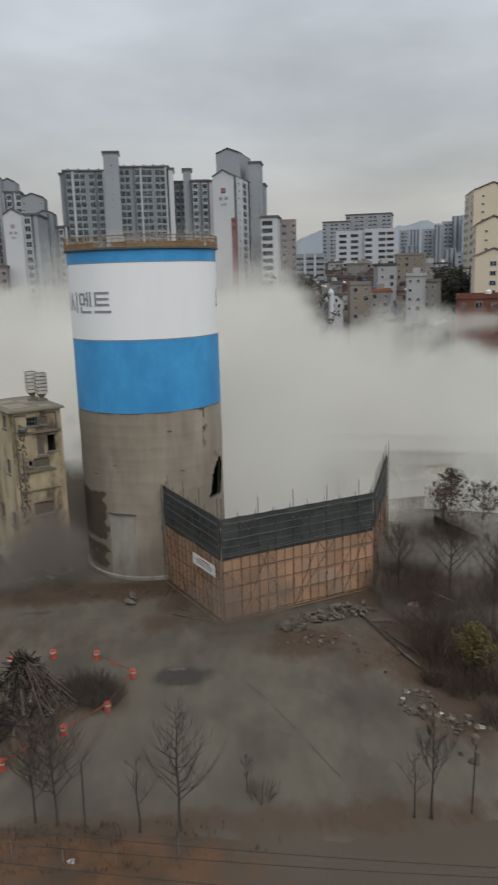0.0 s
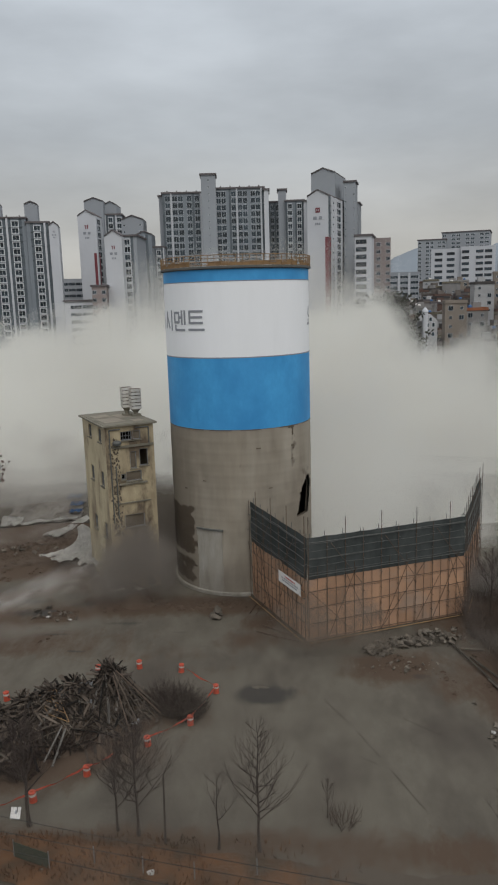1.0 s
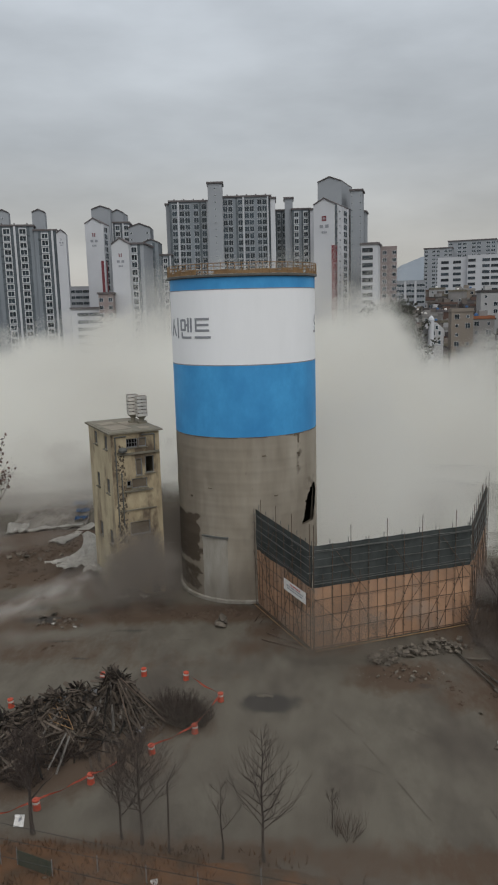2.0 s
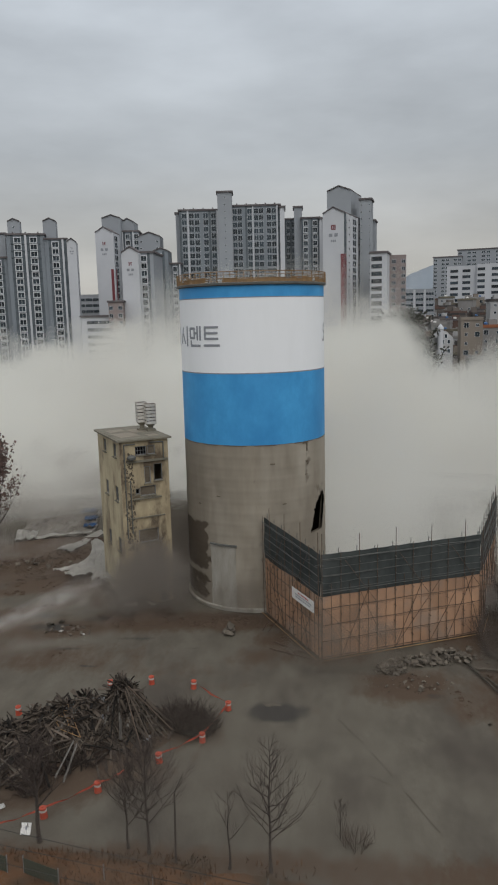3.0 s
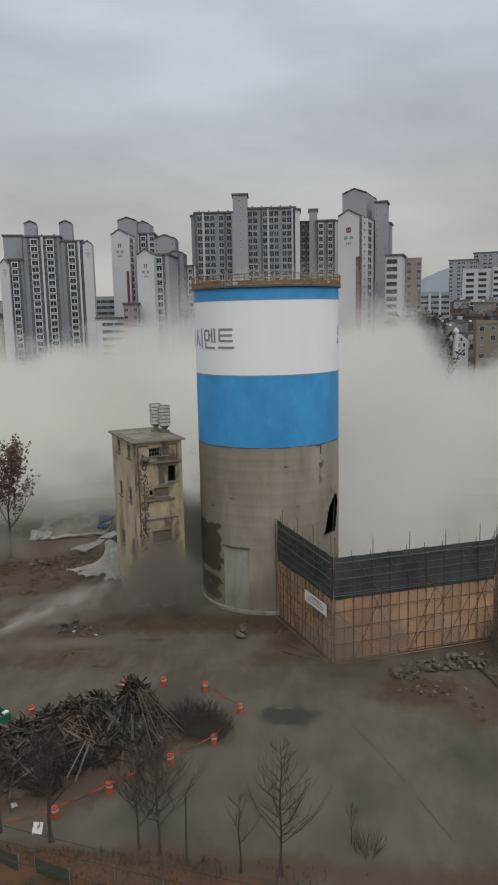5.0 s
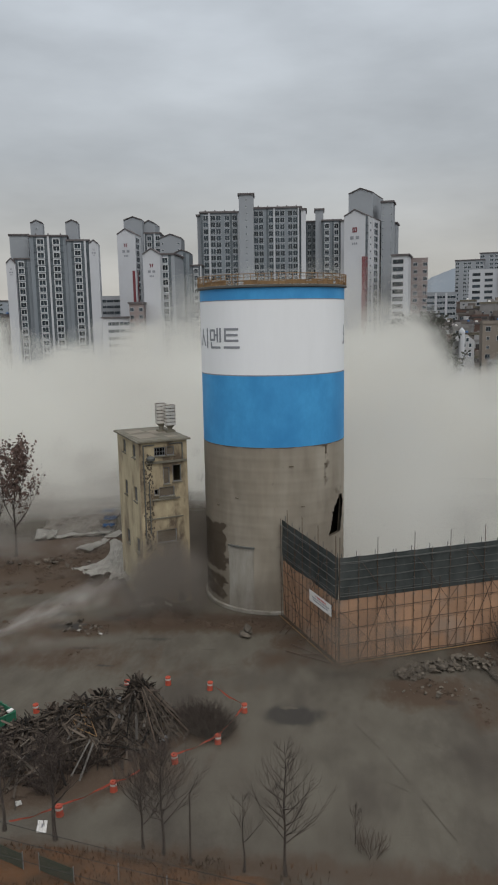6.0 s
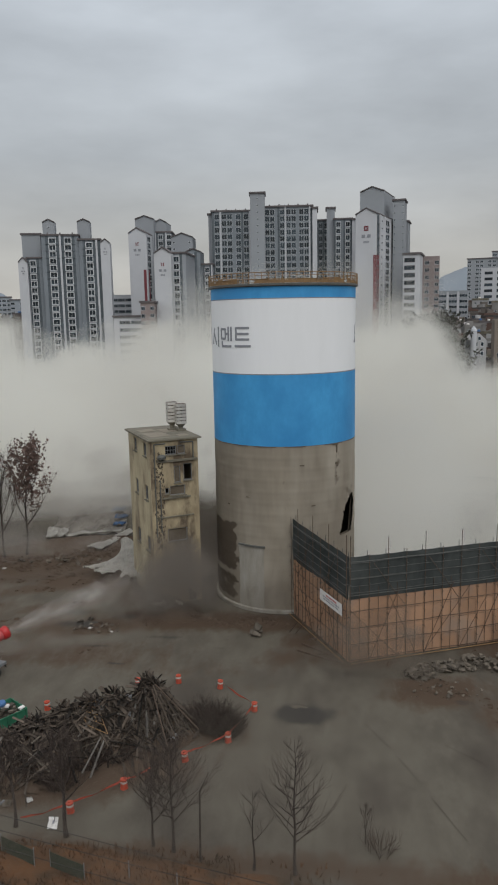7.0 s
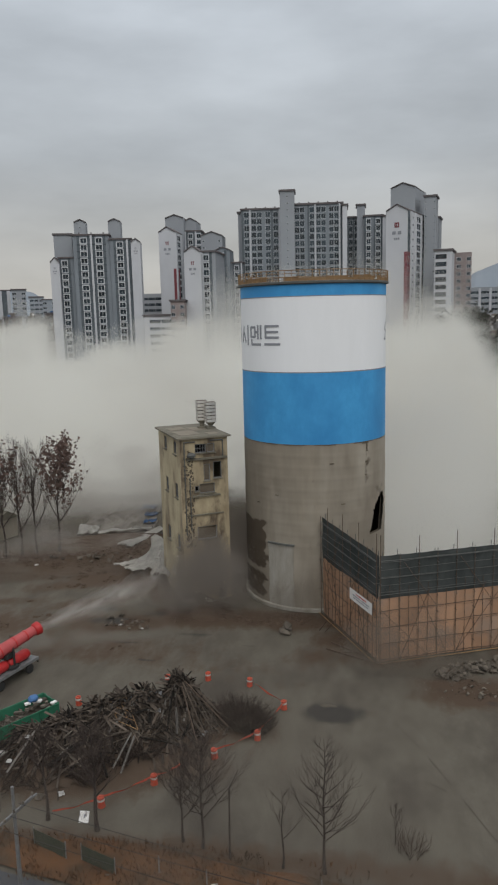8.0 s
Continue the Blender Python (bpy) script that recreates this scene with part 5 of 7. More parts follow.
def strip(name, label, mt, pts_far, pts_near, z=0.05, steps=60, seed=0.0, wob=0.5):
    """A ground strip between a far and a near edge, each a row of (x, y)."""
    def along(pts, u):
        x = pts[0][0] + (pts[-1][0] - pts[0][0]) * u
        for (x0, y0), (x1, y1) in zip(pts, pts[1:]):
            if x0 <= x <= x1:
                return x, y0 + (y1 - y0) * (x - x0) / (x1 - x0)
        return pts[-1]
    bm = bmesh.new()
    lay = bm.verts.layers.float.new("soil")
    rows = []
    for i in range(steps + 1):
        u = i / steps
        a, b = Vector(along(pts_far, u)), Vector(along(pts_near, u))
        a.y += wob * noise.fractal(Vector((a.x * 0.45, seed, 0)), 0.7, 2.0, 4)
        row = []
        for k in range(7):
            p = a.lerp(b, k / 6)
            row.append(bm.verts.new((p.x, p.y, z + 0.10 * noise.noise(Vector((p.x * 0.8, p.y * 0.8, seed))) - (0.14 if k in (0,) else 0))))
            row[-1][lay] = 1.0 * min(1.0, max(0.0, (p.x + 8) / 15)) - 0.2
        rows.append(row)
    for r0, r1 in zip(rows, rows[1:]):
        for k in range(6):
            bm.faces.new((r0[k], r1[k], r1[k + 1], r0[k + 1]))
    tagged(part(name, bm, M[mt], smooth=True), label, name, kind="structure")


strip("verge", "strip of dead orange-brown grass along the yard's edge", "grass", [(-60, 38.4), (-23, 39.0), (-15.8, 39.4), (-7.7, 38.5), (0.2, 37.3), (10, 36.5), (16.5, 37.2), (45, 37)], [(-60, 33.5), (-23, 36.6), (-16.4, 35.3), (0, 30.5), (45, 29)], 0.10, 120, 2.0)
strip("road", "grey asphalt road beside the verge", "asphalt", [(-60, 33.4), (-23, 36.5), (-16.4, 35.2), (0, 30.4), (45, 28.9)], [(-60, 26), (-23, 28), (0, 23), (45, 21)], 0.06, 40, 3.0, 0.0)
blob("gravel_heap", "small pale heap of gravel in a damp patch", "heap", "ground", -3.3, 57.1, 0.7, 0.35, 0.12, 0, 4.0)
blob("soil_bank", "low bank of dark brown soil beside the sheeting", "soil bank", "soil", -37, 100, 13, 2.6, 0.9, 14, 21.0, 0.3)
blob("soil_bank", "low bank of dark brown soil beside the sheeting", "soil bank", "soil", -27.6, 88.0, 7.0, 6.5, 1.5, 30, 22.0, 0.2)


def seam(pts, w=0.07):
    bm = bmesh.new()
    for (x0, y0), (x1, y1) in zip(pts, pts[1:]):
        n = 12
        for i in range(n):
            u, v = i / n, (i + 1) / n
            ax, ay, bx, by = x0 + (x1 - x0) * u, y0 + (y1 - y0) * u, x0 + (x1 - x0) * v, y0 + (y1 - y0) * v
            ww = w * (0.6 + 0.8 * abs(noise.noise(Vector((ax, ay, 2)))))
            za, zb = ground_height(ax, ay) + 0.035, ground_height(bx, by) + 0.035
            bm.faces.new([bm.verts.new(p) for p in ((ax - ww, ay, za), (ax + ww, ay, za), (bx + ww, by, zb), (bx - ww, by, zb))])
    tagged(part("ground_seam", bm, M["joint"]), "dark joint line in the yard's old slab", "joint", kind="structure")


seam([(2.13, 54.96), (3.9, 51.7)], 0.035)
seam([(4.4, 50.5), (5.6, 47.6)], 0.03)
seam([(6.3, 45.8), (7.9, 42.0)], 0.035)
seam([(1.5, 47.0), (4.0, 47.6), (5.4, 46.6)], 0.03)
seam([(8.0, 52.5), (10.5, 50.2)], 0.03)


# ================= bare trees and brambles =================
def branches(verts, faces, p, d, ln, r, depth, rnd, spread, up, sides=4, keep=None):
    """Grows a limb with its forks into vertex and face lists."""
    segs = 3 if depth > 1 else 2
    ring0 = None
    for s in range(segs + 1):
        rr = r * (1 - 0.55 * s / segs)
        q = d.to_track_quat("Z", "Y")
        i0 = len(verts)
        for i in range(sides):
            a = 2 * math.pi * i / sides
            verts.append(p + q @ Vector((rr * math.cos(a), rr * math.sin(a), 0)))
        if ring0 is not None:
            for i in range(sides):
                j = (i + 1) % sides
                faces.append((ring0 + i, ring0 + j, i0 + j, i0 + i))
        ring0 = i0
        if keep is not None and depth <= 1:
            keep.append(p.copy())
        if s < segs:
            if depth > 0 and s > 0:
                for _ in range(rnd.choice((1, 2, 2))):
                    side = Vector((rnd.uniform(-1, 1), rnd.uniform(-1, 1), rnd.uniform(-0.2, 0.6))).normalized()
                    dd = (d * (1 - spread) + side * spread + Vector((0, 0, up))).normalized()
                    branches(verts, faces, p, dd, ln * rnd.uniform(0.5, 0.72), max(0.008, rr * 0.6), depth - 1, rnd, spread, up, 3, keep)
            d = (d + Vector((rnd.uniform(-0.13, 0.13), rnd.uniform(-0.13, 0.13), 0.05 + up * 0.3))).normalized()
            p = p + d * (ln / segs)
    if depth > 0:
        for _ in range(2):
            side = Vector((rnd.uniform(-1, 1), rnd.uniform(-1, 1), rnd.uniform(0, 0.5))).normalized()
            branches(verts, faces, p, (d + side * spread).normalized(), ln * rnd.uniform(0.5, 0.7), max(0.007, rr * 0.9), depth - 1, rnd, spread, up, 3, keep)


def list_part(name, verts, faces, mt, parent, label=""):
    me = bpy.data.meshes.new(name)
    me.from_pydata([tuple(v) for v in verts], [], faces)
    me.materials.append(M[mt])
    ob = new(name, me)
    ob.parent = parent
    return tagged(ob, label)


def tree(x, y, h, seed, label, leaves=0, mt_leaf="leaf", lean=0.0, trunk_f=0.35, r=None, depth=3, limbs=9, spread=0.5, up=0.18, leaf_top=False, long=0.36, leaf_size=1.0):
    rnd = random.Random(seed)
    r = r or h * 0.014
    t = thing("tree", pose(x, y, ground_height(x, y) - 0.05), label, "tree", "bare trees")
    tv, tf, bv, bf, tips = [], [], [], [], []
    n = 9
    pts = []
    for i in range(n + 1):
        f = i / n
        pts.append(Vector((lean * h * f + 0.02 * h * noise.noise(Vector((seed, f * 3, 0))), 0.02 * h * noise.noise(Vector((seed, f * 3, 9))), h * f * 0.97)))
    for i, p in enumerate(pts):
        rr = r * (1 - 0.9 * i / n) * (1.35 if i == 0 else 1)
        i0 = len(tv)
        for k in range(6):
            a = 2 * math.pi * k / 6
            tv.append(p + Vector((rr * math.cos(a), rr * math.sin(a), 0)))
        if i:
            for k in range(6):
                j = (k + 1) % 6
                tf.append((i0 - 6 + k, i0 - 6 + j, i0 + j, i0 + k))
    list_part("trunk", tv, tf, "bark", t)
    for i in range(limbs):
        f = trunk_f + (0.93 - trunk_f) * (i + rnd.random() * 0.7) / limbs
        k = min(n - 1, int(f * n))
        p = pts[k].lerp(pts[k + 1], f * n - k)
        a = i * 2.4 + rnd.uniform(-0.4, 0.4)
        d = Vector((math.cos(a), math.sin(a), 0.75 + up * 2)).normalized()
        branches(bv, bf, p, d, h * long * (1.08 - (0.95 if h < 10 else 0.6) * f), r * (0.55 - 0.35 * f), depth, rnd, spread, up, 4, tips)
    list_part("crown", bv, bf, "twig", t)
    if leaves:
        lv, lf = [], []
        pool = [q for q in tips if not leaf_top or (q.z > h * 0.42 and q.x > -h * 0.12)]
        for _ in range(leaves):
            p = rnd.choice(pool) + Vector((rnd.uniform(-0.35, 0.35), rnd.uniform(-0.35, 0.35), rnd.uniform(-0.3, 0.2)))
            s = rnd.uniform(0.12, 0.32) * (0.5 if mt_leaf == "yellow" else 1.0) * leaf_size
            u = Vector((rnd.uniform(-1, 1), rnd.uniform(-1, 1), rnd.uniform(-1, 1))).normalized()
            w = u.orthogonal().normalized()
            i0 = len(lv)
            lv += [p + u * s, p + w * s * 0.6, p - u * s, p - w * s * 0.6]
            lf.append((i0, i0 + 1, i0 + 2, i0 + 3))
        tagged(list_part("foliage", lv, lf, mt_leaf, t, "withered leaves"), kind="stuff")
    return t


BARE = "leafless roadside tree with thin upright twigs"
tree(-2.45, 38.3, 8.9, 1, BARE, limbs=26, depth=2, spread=0.5, up=0.03, trunk_f=0.24, long=0.30, r=0.10)
tree(-9.94, 39.4, 7.6, 2, BARE, limbs=22, depth=3, spread=0.5, up=0.04, trunk_f=0.25, long=0.36, r=0.10)
tree(-11.3, 39.8, 6.2, 3, BARE, limbs=12, depth=3, spread=0.45, up=0.1, trunk_f=0.25, long=0.42, r=0.09)
tree(-17.0, 40.1, 7.6, 4, "leafless tree with a dense twiggy crown on the verge", limbs=13, spread=0.55, up=0.12, trunk_f=0.32, r=0.15)
tree(-20.6, 40.7, 6.8, 5, "leafless tree with a dense twiggy crown on the verge", limbs=11, spread=0.5, up=0.15, trunk_f=0.4, r=0.13)
tree(-24.2, 41.0, 7.5, 6, BARE, limbs=9, spread=0.5)
tree(-4.9, 38.4, 5.4, 7, "slim young leafless tree on the verge", limbs=6, depth=2)
tree(12.6, 37.8, 6.5, 8, BARE, limbs=8, spread=0.45, up=0.2)
tree(11.6, 38.0, 4.6, 18, "slim young leafless tree on the verge", limbs=6, depth=2)
tree(1.7, 41.2, 2.9, 9, "small twiggy sapling at the yard's edge", limbs=8, depth=2, spread=0.5, up=0.3, trunk_f=0.1)
# trees in the mist by the sheeting
tree(-43.0, 94.6, 13.6, 11, "tall tree with withered brown leaves on its upper limbs", 1500, limbs=12, spread=0.45, up=0.25, lean=0.05, trunk_f=0.3, leaf_top=True)
tree(-45.8, 93.4, 13.2, 12, "tall leafless tree in the mist", limbs=11, spread=0.35, up=0.35, trunk_f=0.25)
tree(-47.6, 92.6, 13.6, 13, "tall leafless tree in the mist", limbs=11, spread=0.35, up=0.35, trunk_f=0.25)
tree(-49.2, 91.0, 13.0, 14, "tree with some withered brown leaves in the mist", 500, limbs=10, spread=0.45, up=0.25, leaf_top=True)
tree(-48.0, 86.5, 11.5, 15, "slim leafless tree in the mist", limbs=9, spread=0.4, up=0.3)
tree(-52.5, 92.0, 14.5, 16, "tall leafless tree in the mist", 300, limbs=10, spread=0.4, up=0.3)
# the overgrown side of the yard
tree(23.5, 67.0, 9.5, 21, "leafless spreading tree above the brambles", limbs=14, spread=0.6, up=0.1, trunk_f=0.3)
tree(26.0, 62.0, 9.5, 22, "leafless spreading tree above the brambles", limbs=12, spread=0.6, up=0.1)
tree(19.4, 71.0, 7.0, 23, "leafless tree close to the hoarding", limbs=12, spread=0.55, up=0.12)
tree(30.6, 88.0, 8.0, 24, "dark bushy tree with clumps of withered leaves", 260, "thicket", limbs=16, spread=0.6, up=0.1)
tree(28.4, 84.0, 6.8, 28, "dark bushy tree with clumps of withered leaves", 200, "thicket", limbs=14, spread=0.65, up=0.06, trunk_f=0.15, long=0.5)
tree(33.2, 84.0, 7.0, 29, "dark bushy tree with clumps of withered leaves", 200, "thicket", limbs=14, spread=0.65, up=0.06, trunk_f=0.15, long=0.5)
tree(20.2, 51.6, 5.4, 25, "thin tree with yellow-green leaves among the brambles", 2600, "yellow", limbs=10, trunk_f=0.15)
tree(18.1, 61.0, 3.0, 26, "small shrub with a few orange leaves", 200, "leaf", limbs=8, depth=2, trunk_f=0.1)
tree(24.5, 55.0, 8.0, 27, "leafless spreading tree above the brambles", limbs=12, spread=0.6, up=0.1)


def bramble(x, y, r, h, seed, n=90, label="tangled leafless brambles on dark soil", name="bramble"):
    mt = "brush" if name == "brush_heap" else "thicket"
    rnd = random.Random(seed)
    t = thing(name, pose(x, y, 0), label, "shrub", "brambles")
    v, f = [], []
    for _ in range(n):
        a = rnd.uniform(0, 6.28)
        rr = r * math.sqrt(rnd.random()) * 0.6
        p = Vector((rr * math.cos(a), rr * math.sin(a), 0))
        tilt = a + rnd.uniform(-1.2, 1.2)
        flat = rnd.uniform(0.2, 2.2) if name == "brush_heap" else rnd.uniform(0.1, 0.9)
        d = Vector((math.cos(tilt) * flat, math.sin(tilt) * flat, 1)).normalized()
        branches(v, f, p, d, h * rnd.uniform(0.35, 0.8), 0.025, 1, rnd, 0.6, 0.05, 3)
    tagged(list_part("thicket", v, f, mt, t), kind="stuff")


for i, (x, y, r, h) in enumerate(((17.8, 69.5, 2.2, 3.0), (20, 66.5, 2.6, 3.4), (18.3, 64.0, 2.3, 2.8), (22.5, 61.5, 2.8, 3.6), (19.6, 60.0, 2.4, 3.0), (24.5, 66.5, 2.8, 3.8), (18.6, 55.5, 2.2, 2.8), (22, 56.5, 2.6, 3.2), (19.4, 51.0, 2.2, 2.5), (22.5, 51.0, 2.6, 3.0), (20.5, 46.8, 2.2, 2.4), (17.4, 52.6, 1.4, 1.6), (25.5, 58.5, 2.6, 3.6), (28, 66, 2.6, 3.6), (22.6, 74, 2.6, 3.6), (27, 76, 2.8, 4.0), (24, 47, 2.6, 3), (21, 63.5, 2.4, 3.0), (18.2, 58.0, 2.0, 2.6), (20.5, 53.8, 2.2, 2.6), (26, 52, 2.6, 3.4), (17.2, 66.6, 1.6, 2.2), (21.5, 69.5, 2.4, 3.2), (20.0, 78, 2.4, 2.6), (22.5, 80, 2.6, 2.8), (25.2, 81.5, 2.6, 3.0), (19.4, 75, 2.0, 2.4), (27.4, 83, 2.6, 3.0), (29.6, 79, 2.6, 3.4), (31.0, 74, 2.6, 3.4), (30.5, 69, 2.6, 3.4))):
    bramble(x, y, r, h, 40 + i, 120)
bramble(-9.6, 53.2, 2.0, 1.9, 70, 420, "round dark heap of cut brushwood", "brush_heap")
bramble(-8.6, 52.6, 1.5, 1.4, 71, 260, "round dark heap of cut brushwood", "brush_heap")
bramble(-10.6, 54.0, 1.6, 1.9, 72, 260, "round dark heap of cut brushwood", "brush_heap")
for i, (x, y, r, h) in enumerate(((-18.2, 47.6, 1.7, 1.5), (-20.6, 46.0, 2.0, 1.6), (-23.0, 44.6, 2.0, 1.5), (-16.2, 48.4, 1.3, 1.2), (-25.5, 43.4, 2.0, 1.4), (-19.2, 45.0, 1.5, 1.0))):
    bramble(x, y, r, h, 80 + i, 110, "dark heap of brushwood and broken laths", "brush_heap")
bramble(2.6, 40.6, 1.3, 1.3, 73, 40, "low twiggy weeds at the yard's edge", "weeds")

for i, (az, dist, h) in enumerate(((6.6, 232, 28), (7.3, 236, 27), (6.9, 225, 26), (19.0, 300, 27), (19.6, 290, 27), (18.2, 310, 28), (18.6, 330, 29), (17.8, 325, 27), (19.3, 320, 28))):
    q = polar(az, dist)
    tree(q.x, q.y, h, 60 + i, "dark bushy tree among the houses", 2600, "evergreen" if az < 15.5 or az > 17 else "thicket", leaf_size=2.6, limbs=12, spread=0.55, up=0.1, trunk_f=0.2)

# ================= heap of timber =================
PEAKS = ((-14.6, 52.7, 3.8, 2.2, 1.9), (-18.6, 50.9, 3.0, 2.8, 2.0), (-22.4, 48.6, 2.45, 3.0, 2.1), (-17.0, 51.5, 3.2, 2.5, 1.9), (-20.2, 50.0, 2.8, 2.8, 2.0), (-24.5, 47.2, 2.1, 3.4, 2.2))


def heap_height(x, y):
    return max(h * math.exp(-((x - px) / sx) ** 2 - ((y - py) / sy) ** 2) for px, py, h, sx, sy in PEAKS)


def timber_heap():
    rnd = random.Random(3)
    t = thing("timber_heap", pose(-18, 49, 0), "big tangled heap of dark weathered demolition timber", "wood pile")
    bm = bmesh.new()
    xs, ys = [-33 + i * 0.5 for i in range(50)], [40.5 + i * 0.5 for i in range(34)]
    g = {}
    for y in ys:
        for x in xs:
            hh = heap_height(x, y)
            g[x, y] = bm.verts.new((x + 18, y - 49, hh * (0.86 + 0.2 * noise.noise(Vector((x * 1.5, y * 1.5, 0)))) - 0.12))
    for y0, y1 in zip(ys, ys[1:]):
        for x0, x1 in zip(xs, xs[1:]):
            if max(heap_height(x, y) for x in (x0, x1) for y in (y0, y1)) > 0.12:
                bm.faces.new((g[x0, y0], g[x1, y0], g[x1, y1], g[x0, y1]))
    bmesh.ops.delete(bm, geom=[v for v in bm.verts if not v.link_faces], context="VERTS")
    # debris core, whose dark colour also supplies the shade in the plank gaps
    part("debris_core", bm, M["soil"], t, "dark fine debris under the timber")
    kinds = []
    for w, th in ((0.18, 0.05), (0.1, 0.09), (0.24, 0.04), (0.08, 0.07)):
        bm = bmesh.new()
        box(bm, (0, 0, 0), (1, w, th))
        kinds.append(mesh_of(bm, M["wood"]))
    pale = [k.copy() for k in kinds[:2]]
    for k in pale:
        k.materials[0] = M["stone"]
    rest_v, rest_f = [], []
    made = 0
    while made < 1700:
        px, py, h, sx, sy = rnd.choice(PEAKS[:2] * 2 + PEAKS[2:])
        x, y = rnd.gauss(px, sx * 0.72), rnd.gauss(py, sy * 0.72)
        hh = heap_height(x, y)
        if hh < 0.15 or x < -33:
            continue
        e = 0.3
        gx, gy = (heap_height(x + e, y) - hh) / e, (heap_height(x, y + e) - hh) / e
        a = rnd.uniform(0, 360) if rnd.random() < 0.82 else math.degrees(math.atan2(gy, gx)) + rnd.gauss(0, 28)
        slope = math.degrees(math.atan(gx * math.cos(radians(a)) + gy * math.sin(radians(a))))
        ln = rnd.uniform(0.8, 3.6)
        m = pose(x + 18, y - 49, hh + rnd.uniform(-0.15, 0.2), rnd.uniform(-40, 40), -slope + rnd.gauss(0, 9), a)
        if made < 300:
            piece("plank", rnd.choice(kinds if rnd.random() < 0.9 else pale), t, m @ Matrix.Diagonal((ln, 1, 1, 1)))
        else:
            i0 = len(rest_v)
            w, th = rnd.choice(((0.16, 0.05), (0.09, 0.08), (0.06, 0.06), (0.2, 0.04), (0.05, 0.05)))
            for dx, dy, dz in ((-1, -1, -1), (1, -1, -1), (1, 1, -1), (-1, 1, -1), (-1, -1, 1), (1, -1, 1), (1, 1, 1), (-1, 1, 1)):
                rest_v.append(m @ Vector((dx * ln / 2, dy * w / 2, dz * th / 2)))
            rest_f += [tuple(i0 + i for i in q) for q in ((3, 2, 1, 0), (4, 5, 6, 7), (0, 1, 5, 4), (1, 2, 6, 5), (2, 3, 7, 6), (3, 0, 4, 7))]
        made += 1
    ob = list_part("planks", rest_v, rest_f, "wood", t)
    tagged(ob, kind="stuff")
    # long grey beams fanned down from the peak
    for i in range(22):
        a = radians(rnd.uniform(-140, 30))
        l0 = rnd.uniform(0.0, 1.6)
        l1 = l0 + rnd.uniform(1.2, 2.8)
        px, py = -14.5 + rnd.uniform(-1.0, 1.0), 52.6 + rnd.uniform(-0.6, 0.6)
        p = [Vector((px + l * math.cos(a), py + l * math.sin(a) * 0.75, 0)) for l in (l0, l1)]
        for k in p:
            k.z = heap_height(k.x, k.y) + rnd.uniform(0.15, 0.45)
        bm = bmesh.new()
        tube(bm, p[0] - Vector((-18, 49, 0)), p[1] - Vector((-18, 49, 0)), rnd.uniform(0.05, 0.11), None, 4)
        part("beam", bm, M[rnd.choice(("greywood", "greywood", "wood", "wood"))], t)
    for i in range(40):
        x, y = rnd.uniform(-27, -15.5), rnd.uniform(44.5, 51.5)
        hh = heap_height(x, y)
        if hh < 0.4:
            continue
        a = radians(rnd.gauss(-130, 35))
        ln = rnd.uniform(1.8, 3.6)
        p, q = Vector((x, y, 0)), Vector((x + ln * math.cos(a), y + ln * math.sin(a), 0))
        for k in (p, q):
            k.z = heap_height(k.x, k.y) + rnd.uniform(0.12, 0.4)
        bm = bmesh.new()
        tube(bm, p - Vector((-18, 49, 0)), q - Vector((-18, 49, 0)), rnd.uniform(0.045, 0.1), None, 4)
        part("beam", bm, M[rnd.choice(("greywood", "wood", "wood"))], t)
    # a few tall poles leaning on the peak
    for i in range(5):
        a = radians(-60 + i * 14)
        bm = bmesh.new()
        tube(bm, (3.8 + 0.2 * i * 0.3, 2.6, 4.1 + rnd.uniform(-0.2, 0.4)), (3.8 + 3.6 * math.cos(a), 2.6 + 3.4 * math.sin(a), 0.9), 0.045, 0.05, 6)
        part("pole", bm, M["pipe" if i % 4 == 0 else "wood"], t)
    # rusty yellow frame and crumpled sheet metal lying on it
    def on(x, y, up):
        return Vector((x + 18, y - 49, heap_height(x, y) + up))
    bm = bmesh.new()
    for o in (0.0, 0.55, 1.5):
        tube(bm, on(-18.4 - o, 50.6, 0.35), on(-17.1 - o, 49.2, 0.4), 0.035, 0.035, 5)
    for k in range(5):
        u = k / 4
        tube(bm, on(-18.4 + 1.3 * u, 50.6 - 1.4 * u, 0.37), on(-19.9 + 1.3 * u, 50.6 - 1.4 * u, 0.37), 0.028, 0.028, 5)
    part("steel_frame", bm, M["rust"], t, "rusty yellow steel frame")
    scraps = []
    for k in range(34):
        u = rnd.random()
        x, y = -20.4 + 4.6 * u + rnd.uniform(-0.4, 0.4), 50.2 + 1.5 * u + rnd.uniform(-0.7, 0.5)
        scraps.append((x + 18, y - 49, heap_height(x, y) + 0.2, rnd.uniform(0.3, 0.85), rnd.choice(("steel", "darkpipe", "darkpipe", "greywood", "net_green"))))
    for x, y, sz in ((-15.9, 50.6, 0.5), (-19.1, 50.9, 0.45), (-12.4, 50.6, 0.6), (-26.2, 45.6, 0.5), (-26.8, 44.8, 0.5), (-25.4, 45.0, 0.4), (-27.4, 45.6, 0.4), (-24.6, 46.4, 0.4)):
        scraps.append((x + 18, y - 49, heap_height(x, y) + 0.25, sz, "band" if y < 50.7 and x < -20 else "steel"))
    for x, y, z, s, mt in scraps:
        bm = bmesh.new()
        g = [[bm.verts.new((x + s * (i / 4 - 0.5), y + s * 0.7 * (k / 3 - 0.5), z + 0.3 * s * noise.noise(Vector((x * 3 + i, y * 3 + k, 0))) + 0.3 * s * (k / 3 - 0.5))) for i in range(5)] for k in range(4)]
